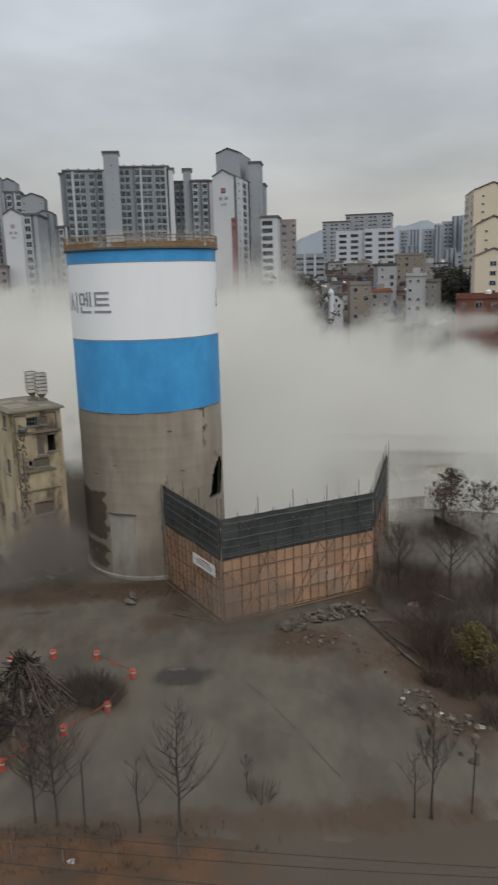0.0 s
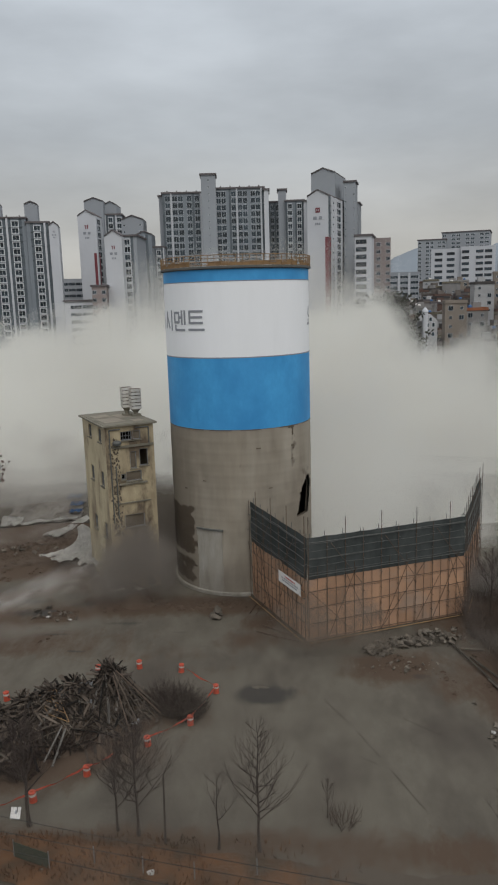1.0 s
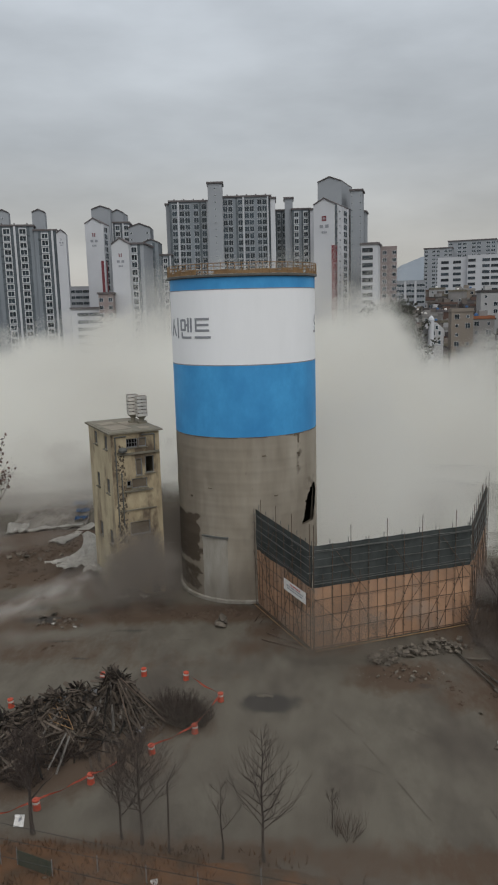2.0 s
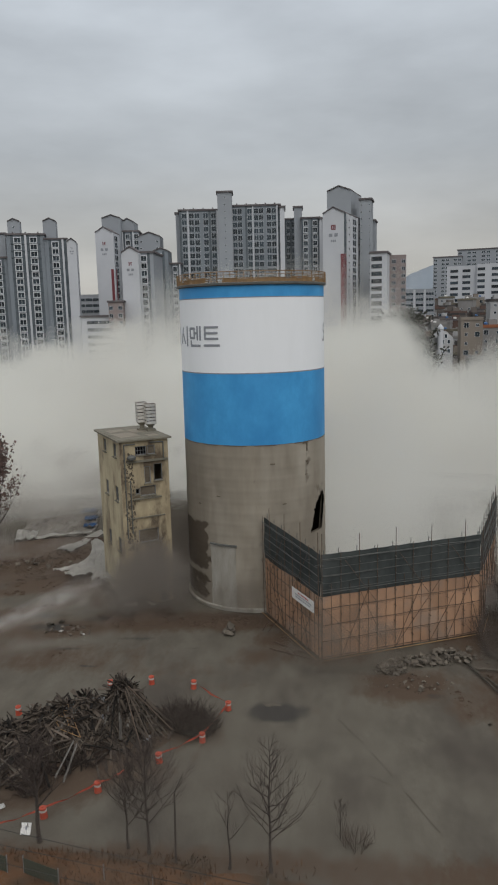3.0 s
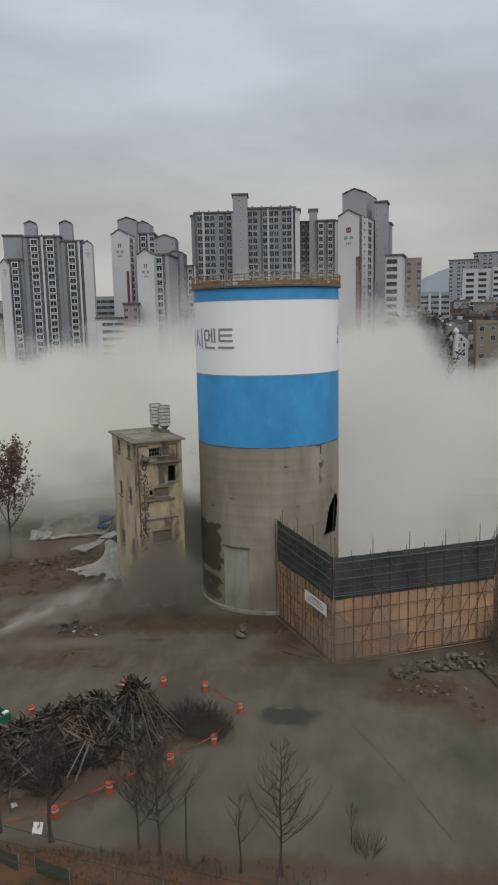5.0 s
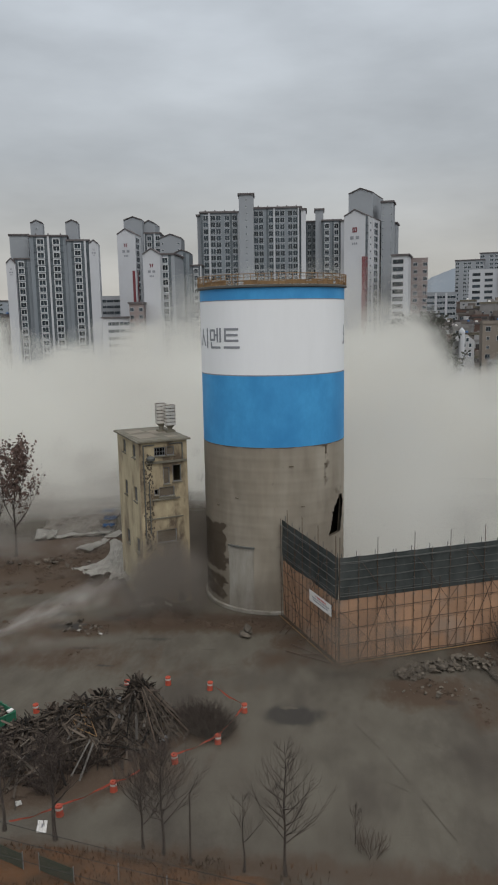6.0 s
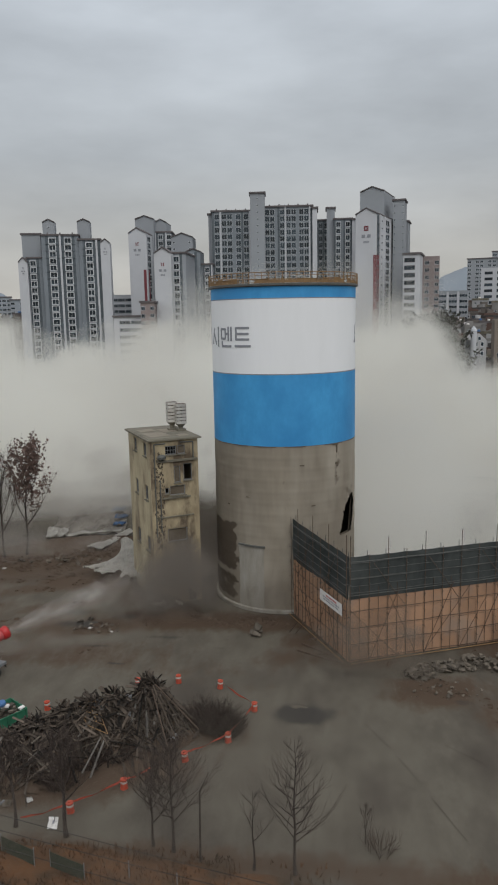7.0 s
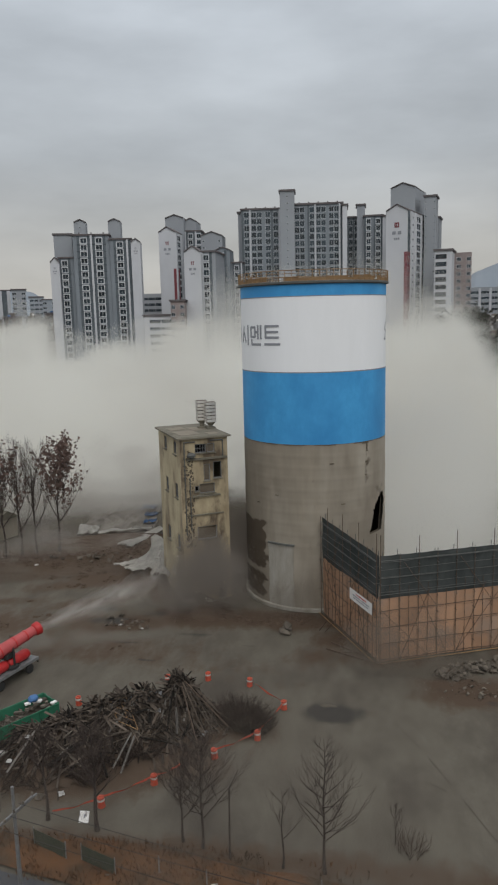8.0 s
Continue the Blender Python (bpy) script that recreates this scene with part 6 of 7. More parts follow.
        for r0, r1 in zip(g, g[1:]):
            for i in range(4):
                bm.faces.new((r0[i], r0[i + 1], r1[i + 1], r1[i]))
        o = bmesh.ops.solidify(bm, geom=bm.faces[:], thickness=0.03)
        part("sheet_scrap", bm, M[mt], t)


timber_heap()

# ================= drums and tape =================
def make_drum():
    t = thing("traffic_drum", pose(-6.83, 55.99, 0), "orange plastic traffic drum with a white reflective band", "traffic drum", "drums round the timber heap")
    bm = bmesh.new()
    lathe(bm, [(0.26, 0.0), (0.275, 0.04), (0.25, 0.08), (0.24, 0.38), (0.255, 0.41), (0.24, 0.44), (0.232, 0.68), (0.25, 0.72), (0.215, 0.75), (0.1, 0.76)], 16)
    part("body", bm, M["orange"], t)
    bm = bmesh.new()
    lathe(bm, [(0.242, 0.46), (0.25, 0.47), (0.244, 0.60), (0.236, 0.61)], 16)
    part("reflective_band", bm, M["drum_band"], t, "dusty white reflective band")
    bm = bmesh.new()
    lathe(bm, [(0.1, 0.75), (0.1, 0.81), (0.05, 0.83)], 10)
    part("handle", bm, M["orange"], t)
    return t


drum = make_drum()
DRUMS = ((-8.36, 51.41), (-14.13, 60.3), (-10.27, 59.59), (-11.14, 48.63), (-14.71, 45.11), (-17.55, 42.38), (-24.09, 54.74), (-17.6, 59.4), (-38.6, 58.5))
for x, y in DRUMS:
    copy_thing(drum, pose(x, y, ground_height(x, y), R.uniform(-3, 3), R.uniform(-3, 3), R.uniform(0, 360)))


def tape(pts, label):
    bm = bmesh.new()
    for a, b in zip(pts, pts[1:]):
        a, b = Vector((*a, 0.66)), Vector((*b, 0.66))
        prev = None
        for i in range(15):
            u = i / 14
            p = a.lerp(b, u)
            p.z -= 0.22 * 4 * u * (1 - u) * (0.8 + 0.2 * math.sin(i))
            tw = 0.06 * math.sin(u * 9)
            row = [bm.verts.new(p + Vector((tw, -0.03, -0.034))), bm.verts.new(p + Vector((-tw, 0.03, 0.034)))]
            if prev:
                bm.faces.new((prev[0], row[0], row[1], prev[1]))
            prev = row
    bmesh.ops.solidify(bm, geom=bm.faces[:], thickness=0.012)
    tagged(part("barrier_tape", bm, M["orange"]), label, "barrier tape", "tape between the drums")


tape([(-10.27, 59.59), (-6.83, 55.99)], "orange barrier tape between two traffic drums")
tape([(-6.83, 55.99), (-8.36, 51.41), (-11.14, 48.63)], "orange barrier tape sagging along a row of drums")
tape([(-13.2, 46.6), (-14.71, 45.11), (-17.55, 42.38), (-20.2, 40.6)], "orange barrier tape sagging along a row of drums")


# ================= rubble and litter =================
def chunk_mesh(seed):
    rnd = random.Random(seed)
    bm = bmesh.new()
    box(bm, (0, 0, 0), (rnd.uniform(0.7, 1.2), rnd.uniform(0.5, 0.9), rnd.uniform(0.22, 0.5)))
    bmesh.ops.subdivide_edges(bm, edges=bm.edges[:], cuts=1)
    for v in bm.verts:
        v.co += Vector((rnd.uniform(-0.16, 0.16), rnd.uniform(-0.16, 0.16), rnd.uniform(-0.09, 0.09)))
    return mesh_of(bm, M["stone"])


CH = [chunk_mesh(i) for i in range(12)]


def rubble(x, y, n, rx, ry, h, smin, smax, seed, label="heap of broken concrete rubble by the hoarding"):
    rnd = random.Random(seed)
    t = thing("rubble_heap", pose(x, y, 0), label, "rubble")
    for _ in range(n):
        a, q = rnd.uniform(0, 6.28), math.sqrt(rnd.random())
        s = smin * 0.7 * (smax * 1.25 / (smin * 0.7)) ** (rnd.random() ** 2.0)
        piece("chunk", rnd.choice(CH), t, pose(rx * q * math.cos(a), ry * q * math.sin(a), h * (1 - q) * rnd.uniform(0.4, 1) + s * 0.15, rnd.uniform(-40, 40), rnd.uniform(-40, 40), rnd.uniform(0, 360)) @ Matrix.Diagonal((s, s, s, 1)))


rubble(7.2, 63.3, 120, 1.6, 1.0, 0.7, 0.10, 0.48, 1)
rubble(9.9, 64.9, 220, 2.6, 1.0, 0.7, 0.09, 0.48, 2)
rubble(12.9, 65.8, 170, 2.4, 1.5, 0.8, 0.10, 0.52, 3)
rubble(8.3, 60.8, 70, 4.2, 1.8, 0.2, 0.08, 0.3, 4, "scatter of broken concrete on dark soil")
rubble(-8.2, 71.0, 14, 0.7, 0.5, 0.7, 0.4, 0.9, 5, "lump of broken concrete near the silo's foot")
rubble(-25.2, 71.0, 70, 3.0, 1.2, 0.15, 0.07, 0.3, 6, "scatter of rubble on churned soil")
rubble(15.4, 49.6, 170, 1.5, 2.2, 0.4, 0.08, 0.34, 7, "litter and rubble at the edge of the brambles")
rubble(18.0, 46.8, 130, 1.8, 1.7, 0.4, 0.08, 0.34, 8, "litter and rubble at the edge of the brambles")
rubble(-37, 92, 60, 8, 2.6, 0.3, 0.15, 0.6, 9, "scatter of rubble on churned soil")
rubble(-33.5, 66.5, 30, 5, 0.6, 0.1, 0.1, 0.3, 10, "scatter of rubble on churned soil")
rubble(16.2, 66.8, 40, 1.6, 2.2, 0.3, 0.15, 0.5, 11, "scatter of rubble beside the hoarding")


def scrap(x, y, s, seed, mt="band"):
    rnd = random.Random(seed)
    bm = bmesh.new()
    g = [[bm.verts.new((s * (i / 4 - 0.5) * rnd.uniform(0.7, 1.1), s * (k / 4 - 0.5) * rnd.uniform(0.5, 0.9), 0.05 + s * 0.22 * rnd.random() * (i not in (0, 4)))) for i in range(5)] for k in range(5)]
    for r0, r1 in zip(g, g[1:]):
        for i in range(4):
            bm.faces.new((r0[i], r0[i + 1], r1[i + 1], r1[i]))
    bmesh.ops.solidify(bm, geom=bm.faces[:], thickness=0.015)
    tagged(part("litter", bm, M[mt if seed % 3 == 0 else "stone"], m=pose(x, y, ground_height(x, y) + 0.04, 0, 0, rnd.uniform(0, 360))), "crumpled pale scrap of sheeting on the ground", "litter", "litter on the yard")


for i, (x, y, s) in enumerate(((-27.6, 72.5, 0.9), (14.2, 50.0, 0.55), (14.9, 51.3, 0.35), (17.0, 42.6, 0.7), (16.4, 43.5, 0.4), (-23.4, 70.2, 0.4), (-11.5, 37.6, 0.4), (-15.0, 36.3, 0.4), (-8.6, 36.3, 0.7), (3.3, 36.6, 0.4), (-1.0, 37.2, 0.3), (-20.8, 43.3, 0.6), (-22.1, 42.8, 0.8), (13.9, 54.5, 0.35), (-43.5, 88.5, 0.7), (-50, 90.5, 1.4), (-22.6, 44.3, 0.7), (14.3, 50.5, 0.5), (15.2, 49.0, 0.4), (15.8, 48.4, 0.5), (16.6, 48.2, 0.4), (17.4, 48.0, 0.6), (18.3, 46.9, 0.5), (18.9, 46.2, 0.6), (14.8, 48.3, 0.4), (-26.6, 73.3, 0.8), (-25.9, 70.9, 0.5), (-47.5, 90.2, 1.0))):
    scrap(x, y, s, 100 + i)


def loose_stick(p, q, z0, z1, r=0.06, mt="pipe", label="loose scaffold pole lying by the hoarding", name="scaffold_pole"):
    bm = bmesh.new()
    tube(bm, (0, 0, 0), (q[0] - p[0], q[1] - p[1], z1 - z0), r, r, 6)
    tagged(part(name, bm, M[mt], m=pose(p[0], p[1], z0)), label, "pole", "loose poles")


for p, q, z0, z1 in (((-3.6, 68.9), (0.6, 65.4), 0.08, 0.1), ((-4.0, 67.4), (0.2, 65.0), 0.08, 0.12), ((-3.0, 69.6), (-1.4, 67.2), 0.1, 1.6), ((-4.3, 71.3), (-3.2, 70.2), 0.05, 1.9), ((-4.9, 71.6), (-4.1, 70.8), 0.05, 1.5), ((-2.4, 66.8), (0.1, 66.2), 0.1, 0.4)):
    loose_stick(p, q, z0, z1, 0.05)
for p, q in (((14.3, 64.5), (16.7, 55.7)), ((15.3, 62.0), (17.3, 57.0)), ((14.6, 63.6), (16.8, 63.2)), ((15.9, 58.0), (16.9, 54.8))):
    loose_stick(p, q, 0.15, 0.2, 0.09, "stone", "pale fallen log beside the brambles", "log")
loose_stick((22.0, 59.5), (19.9, 61.5), 3.2, 3.6, 0.05, "stone", "pale broken branch caught in the brambles", "branch")


# ================= sheeting =================
def cloth(label, mt, o, ux, uy, nx, ny, zf, seed, name="plastic_sheeting", folds=34):
    """A rumpled sheet laid over the ground: o the corner, ux and uy its sides, zf(u, v) its height."""
    bm = bmesh.new()
    g = []
    for k in range(ny + 1):
        row = []
        for i in range(nx + 1):
            u, v = i / nx, k / ny
            e = 0.035 * noise.fractal(Vector((u * 5, v * 6, seed)), 0.8, 2.0, 3)
            p = Vector(o) + Vector(ux) * (u + e) + Vector(uy) * (v + e)
            fold = 0.10 * math.sin(u * folds + 5 * noise.noise(Vector((u * 2, v * 3, seed)))) * (0.4 + v) + 0.2 * noise.noise(Vector((u * 5, v * 4, seed)))
            row.append(bm.verts.new((p.x, p.y, max(0.08, zf(u, v) + fold * 1.6))))
        g.append(row)
    for r0, r1 in zip(g, g[1:]):
        for i in range(nx):
            bm.faces.new((r0[i], r0[i + 1], r1[i + 1], r1[i]))
    bmesh.ops.solidify(bm, geom=bm.faces[:], thickness=0.02)
    tagged(part(name, bm, M[mt], smooth=True), label, "sheeting")


cloth("wide rumpled dust-covered white sheeting spread over a heap", "dusty_tarp", (-42.9, 101.6, 0), (10.8, 3.6, 0), (-4.2, 18.5, 0), 60, 44, lambda u, v: 0.35 * math.sin(math.pi * min(1, v * 1.2)) * math.sin(math.pi * u) + 0.2, 1.0)
cloth("bright torn hem of the white sheeting", "tarp", (-43.0, 101.2, 0), (2.8, 0.9, 0), (-1.0, 4.5, 0), 26, 16, lambda u, v: 0.45 + 0.5 * (1 - u) * math.sin(3 * v), 6.0, folds=7)
cloth("narrow crumpled hem of white sheeting", "tarp", (-40.2, 102.2, 0), (7.6, 3.4, 0), (-0.1, 0.7, 0), 44, 5, lambda u, v: 0.4, 7.0, folds=11)


def bend(a, b, c, u):
    """A point on the smooth curve through three points."""
    a, b, c = Vector(a), Vector(b), Vector(c)
    return a * (2 * (u - 0.5) * (u - 1)) + b * (4 * u * (1 - u)) + c * (2 * u * (u - 0.5))


def fan_cloth(label, left, right, nx, ny, lift, folds, seed, ragged=0.05, base=0.0):
    """Sheeting that falls from a gathered end and spreads: two bent edges, folds running down its length."""
    bm = bmesh.new()
    g = []
    for k in range(ny + 1):
        v = k / ny
        row = []
        for i in range(nx + 1):
            u = i / nx
            vv = min(1.06, v + ragged * v * noise.fractal(Vector((u * 4, seed, 0)), 0.7, 2.0, 4))
            p = bend(*left, vv).lerp(bend(*right, vv), u)
            w = u * folds + 2.6 * noise.fractal(Vector((u * 4, v * 2.2, seed)), 0.8, 2.0, 3)
            crease = abs(math.sin(w * math.pi)) ** 0.6
            z = lift * (1 - v) * (0.4 + 0.6 * math.sin(math.pi * u)) + (0.10 + 0.26 * v) * crease + 0.12 * noise.noise(Vector((u * 9, v * 9, seed)))
            row.append(bm.verts.new((p.x, p.y, max(0.06, z + 0.1) + base)))
        g.append(row)
    for r0, r1 in zip(g, g[1:]):
        for i in range(nx):
            bm.faces.new((r0[i], r0[i + 1], r1[i + 1], r1[i]))
    bmesh.ops.solidify(bm, geom=bm.faces[:], thickness=0.02)
    tagged(part("plastic_sheeting", bm, M["tarp"], smooth=True), label, "sheeting")


fan_cloth("white sheeting fanning out in long folds over a soil bank", ((-30.2, 96.6), (-28.8, 89.4), (-31.8, 85.6)), ((-28.7, 96.8), (-25.0, 89.4), (-23.5, 81.8)), 110, 50, 0.7, 7, 2.0, 0.2, 1.2)
fan_cloth("twisted tail of white sheeting running up the bank", ((-31.9, 105.8), (-33.6, 101.0), (-35.4, 97.6)), ((-30.6, 104.8), (-32.0, 99.6), (-33.0, 96.4)), 26, 44, 0.6, 3, 3.0, 0.12)
fan_cloth("torn white sheeting hanging on the heap at the building's corner", ((-21.6, 77.6), (-21.3, 76.8), (-21.0, 75.9)), ((-21.1, 77.6), (-20.3, 76.6), (-19.6, 75.8)), 24, 26, 1.6, 4, 4.0, 0.3, 0.9)
fan_cloth("torn white sheeting lying on the heap before the building", ((-19.4, 76.3), (-19.6, 75.6), (-20.3, 74.7)), ((-18.4, 76.3), (-17.4, 75.6), (-16.4, 75.0)), 30, 16, 0.8, 5, 5.0, 0.4, 1.0)
blob("soil_bank", "bank of dark debris and soil against the derelict building", "soil bank", "soil", -18.8, 75.9, 4.2, 2.6, 1.9, 20, 23.0, 0.3)
for i, (x, y, sx, sy) in enumerate(((-35.6, 111.0, 2.0, 2.0), (-34.6, 107.4, 1.9, 1.3), (-37.4, 115.4, 2.2, 2.4))):
    cloth("blue tarpaulin lying on white sheeting", "bluep", (x, y, 0), (sx, 0.3, 0), (-0.2, sy, 0), 14, 8, lambda u, v: 0.75, 5.0 + i, "tarpaulin")


# ================= truck with green sides =================
def make_truck():
    d = Vector((-26.86 + 23.99, 46.71 - 50.7))
    rz = math.degrees(math.atan2(d.y, d.x))
    t = thing("dump_truck", pose(-23.99, 50.7, 0, 0, 0, rz), "truck with a green slatted load bed full of pale debris", "truck")
    Ln, Wd = 7.2, 2.3
    # x runs from the tail board along the bed, y to the far side is negative
    s = -1
    bm = bmesh.new()
    box(bm, (Ln / 2, s * Wd / 2, 0.85), (Ln, Wd, 0.16))
    part("load_floor", bm, M["darkpipe"], t)
    for y in (0.0, s * Wd):
        bm = bmesh.new()
        box(bm, (Ln / 2, y, 1.62), (Ln, 0.06, 1.5))
        for i in range(10):
            box(bm, (0.1 + i * (Ln - 0.2) / 9, y + (0.05 if y == 0 else -0.05), 1.62), (0.09, 0.08, 1.56))
        for z in (0.95, 1.6, 2.38):
            box(bm, (Ln / 2, y + (0.05 if y == 0 else -0.05), z), (Ln, 0.06, 0.1))
        part("side_board", bm, M["green"], t, "green ribbed side board")
    for x in (0.0, Ln):
        bm = bmesh.new()
        box(bm, (x, s * Wd / 2, 1.62), (0.06, Wd, 1.5))
        for i in range(4):
            box(bm, (x - 0.05, s * (0.15 + i * (Wd - 0.3) / 3), 1.62), (0.07, 0.09, 1.55))
        part("tail_board", bm, M["green"], t)
    bm = bmesh.new()
    box(bm, (Ln / 2 + 0.4, s * Wd / 2, 0.62), (Ln + 1.4, 0.9, 0.24))
    part("chassis", bm, M["darkpipe"], t)
    for x in (1.0, 2.3, Ln + 1.0):
        for y in (-0.15, s * Wd + 0.15):
            bm = bmesh.new()
            for z0 in (0,):
                prof = [(0.12, -0.14), (0.48, -0.14), (0.52, -0.08), (0.52, 0.08), (0.48, 0.14), (0.12, 0.14)]
                lathe(bm, prof, 18)
            part("wheel", bm, M["rubber"], t, m=pose(x, y, 0.5, 90, 0, 0))
    bm = bmesh.new()
    box(bm, (Ln + 1.1, s * Wd / 2, 1.75), (1.7, 2.3, 2.0))
    bmesh.ops.bevel(bm, geom=bm.edges[:], offset=0.15, segments=2, affect="EDGES")
    part("cab", bm, M["green"], t)
    bm = bmesh.new()
    rnd = random.Random(5)
    for i in range(80):
        x, y = rnd.uniform(0.3, Ln - 0.3), s * rnd.uniform(0.2, Wd - 0.2)
        sz = rnd.uniform(0.15, 0.5)
        box(bm, (x, y, 1.5 + rnd.uniform(0, 0.75)), (sz, sz * rnd.uniform(0.3, 1), sz * 0.4), rnd.uniform(0, 3))
    box(bm, (Ln / 2, s * Wd / 2, 1.25), (Ln - 0.2, Wd - 0.2, 0.7))
    tagged(part("load", bm, M["stone"], t, "pale mixed rubble load"), kind="stuff")
    bm = bmesh.new()
    for i in range(4):
        x, y = rnd.uniform(0.2, 2.4), s * rnd.uniform(0.3, 1.9)
        box(bm, (x, y, 2.15 + rnd.uniform(0, 0.3)), (rnd.uniform(0.3, 0.7), 0.3, 0.12), rnd.uniform(0, 3))
    tagged(part("scraps", bm, M["band"], t, "white scraps on the load"), kind="stuff")
    bm = bmesh.new()
    bmesh.ops.create_icosphere(bm, subdivisions=2, radius=0.42)
    for v in bm.verts:
        v.co = Vector((v.co.x + 1.2, v.co.y - 1.8, v.co.z * 0.6 + 2.6)) + Vector((0, 0, 0.12 * noise.noise(v.co * 4)))
    part("bag", bm, M["bluep"], t, "blue plastic bag")


make_truck()


# ================= red dust-suppression cannon =================
def make_cannon():
    tip, rear = Vector((-30.2, 60.95, 3.95)), Vector((-33.4, 56.0, 2.6))
    d = (tip - rear).normalized()
    a = Vector((-30.43, 60.54, 0))
    dk = Vector((-31.8, 56.02, 0)) - a
    rz = math.degrees(math.atan2(dk.y, dk.x))
    t = thing("mist_cannon", pose(a.x, a.y, 0, 0, 0, rz), "red water mist cannon on a flat trailer", "mist cannon")
    inv = t.matrix_basis.inverted()
    tl, rl = inv @ tip, inv @ rear
    q = (tl - rl).to_track_quat("Z", "Y").to_matrix().to_4x4()
    ln = (tl - rl).length

    def barrel(prof, name, mt, label=""):
        bm = bmesh.new()
        lathe(bm, prof, 24)
        ob = part(name, bm, M[mt], t, label, True, Matrix.Translation(rl) @ q)
        return ob

    barrel([(0.64, 0), (0.66, 0.1), (0.62, 0.6), (0.56, ln * 0.45), (0.45, ln - 0.6), (0.45, ln - 0.55)], "barrel", "pink", "faded red tapering barrel")
    barrel([(0.45, ln - 0.6), (0.58, ln - 0.5), (0.62, ln - 0.1), (0.60, ln), (0.48, ln), (0.45, ln - 0.3), (0.05, ln - 0.35)], "nozzle_ring", "red", "bright red nozzle ring")
    for f in (0.3, 0.55, 0.75):
        barrel([(0.42, ln * f - 0.05), (0.67 - 0.18 * f, ln * f - 0.05), (0.67 - 0.18 * f, ln * f + 0.05), (0.42, ln * f + 0.05)], "clamp", "red")
    bm = bmesh.new()
    mid = rl.lerp(tl, 0.45)
    for o in (-0.6, 0.6):
        tube(bm, (mid.x, mid.y + o, 1.3), (mid.x, mid.y + o * 0.9, mid.z), 0.1, 0.09, 8)
    lathe(bm, [(0.8, 1.28), (0.8, 1.45), (0.45, 1.6), (0.4, 1.75)], 16, (mid.x, mid.y, 0))
    part("yoke", bm, M["rubber"], t, "dark pivot yoke")
    bm = bmesh.new()
    box(bm, (mid.x + 0.2, mid.y, mid.z - 0.75), (1.1, 0.9, 0.5))
    bmesh.ops.bevel(bm, geom=bm.edges[:], offset=0.08, segments=2, affect="EDGES")
    part("pump_motor", bm, M["rubber"], t, "dark pump motor under the barrel")
    for i in range(5):
        bm = bmesh.new()
        polytube(bm, [(0.3 + i * 1.4, -2.5, 1.2), (0.3 + i * 1.4, -2.5, 1.62), (1.7 + i * 1.4, -2.5, 1.62)], 0.03)
        part("guard_rail", bm, M["rust"], t)
    # flat deck with its frame, tank and wheels; the deck runs back from the corner
    bm = bmesh.new()
    box(bm, (3.2, -1.2, 1.12), (6.6, 2.5, 0.12))
    for y in (-2.45, 0.05):
        box(bm, (3.2, y, 1.08), (6.6, 0.1, 0.26))
    for i in range(6):
        box(bm, (0.1 + i * 1.24, -1.2, 1.0), (0.1, 2.4, 0.14))
    part("deck", bm, M["steel"], t, "grey steel trailer deck")
    bm = bmesh.new()
    lathe(bm, [(0.05, -1.3), (0.4, -1.25), (0.48, -1.0), (0.48, 1.0), (0.4, 1.25), (0.05, 1.3)], 18)
    part("water_tank", bm, M["red"], t, "red cylindrical tank", True, pose(1.7, -0.75, 1.66, 90, 0, 90) @ pose(0, 0, 0))
    bm = bmesh.new()
    lathe(bm, [(0.05, -1.3), (0.4, -1.25), (0.48, -1.0), (0.48, 1.0), (0.4, 1.25), (0.05, 1.3)], 18)
    part("water_tank", bm, M["red"], t, "red cylindrical tank", True, pose(4.4, -0.75, 1.66, 90, 0, 90))
    for x in (1.0, 4.6, 5.7):
        for y in (-2.3, -0.1):
            bm = bmesh.new()
            lathe(bm, [(0.12, -0.13), (0.4, -0.13), (0.44, -0.07), (0.44, 0.07), (0.4, 0.13), (0.12, 0.13)], 16)
            part("wheel", bm, M["rubber"], t, m=pose(x, y, 0.44, 90, 0, 0))
    bm = bmesh.new()
    tube(bm, (0.0, -1.2, 0.95), (-0.5, -1.4, 0.6), 0.06, 0.06, 6)
    tube(bm, (0.0, -0.2, 0.95), (-0.3, -0.2, 0.5), 0.07, 0.07, 6)
    part("tow_bar", bm, M["rubber"], t)
    return tip, d


CANNON_TIP, CANNON_WAY = make_cannon()


# ================= street furniture =================
def street_pole():
    t = thing("utility_pole", pose(-18.8, 33.4, 0), "grey concrete utility pole with steel crossarms", "utility pole")
    bm = bmesh.new()
    tube(bm, (0, 0, 0), (0.1, -0.2, 7.6), 0.13, 0.085, 12)
    part("shaft", bm, M["steel"], t)
    for z, off in ((6.95, 0.0), (6.75, 0.5)):
        bm = bmesh.new()
        box(bm, (0.75, -1.2 + off, z), (0.09, 2.6, 0.09), -0.25)
        part("crossarm", bm, M["steel"], t)
    for k in range(4):
        bm = bmesh.new()
        lathe(bm, [(0.03, 0), (0.07, 0.04), (0.05, 0.1), (0.07, 0.15), (0.02, 0.2)], 8, (0.65 + 0.14 * k, -2.2 + 0.75 * k, 7.02))
        part("insulator", bm, M["stone"], t)


street_pole()


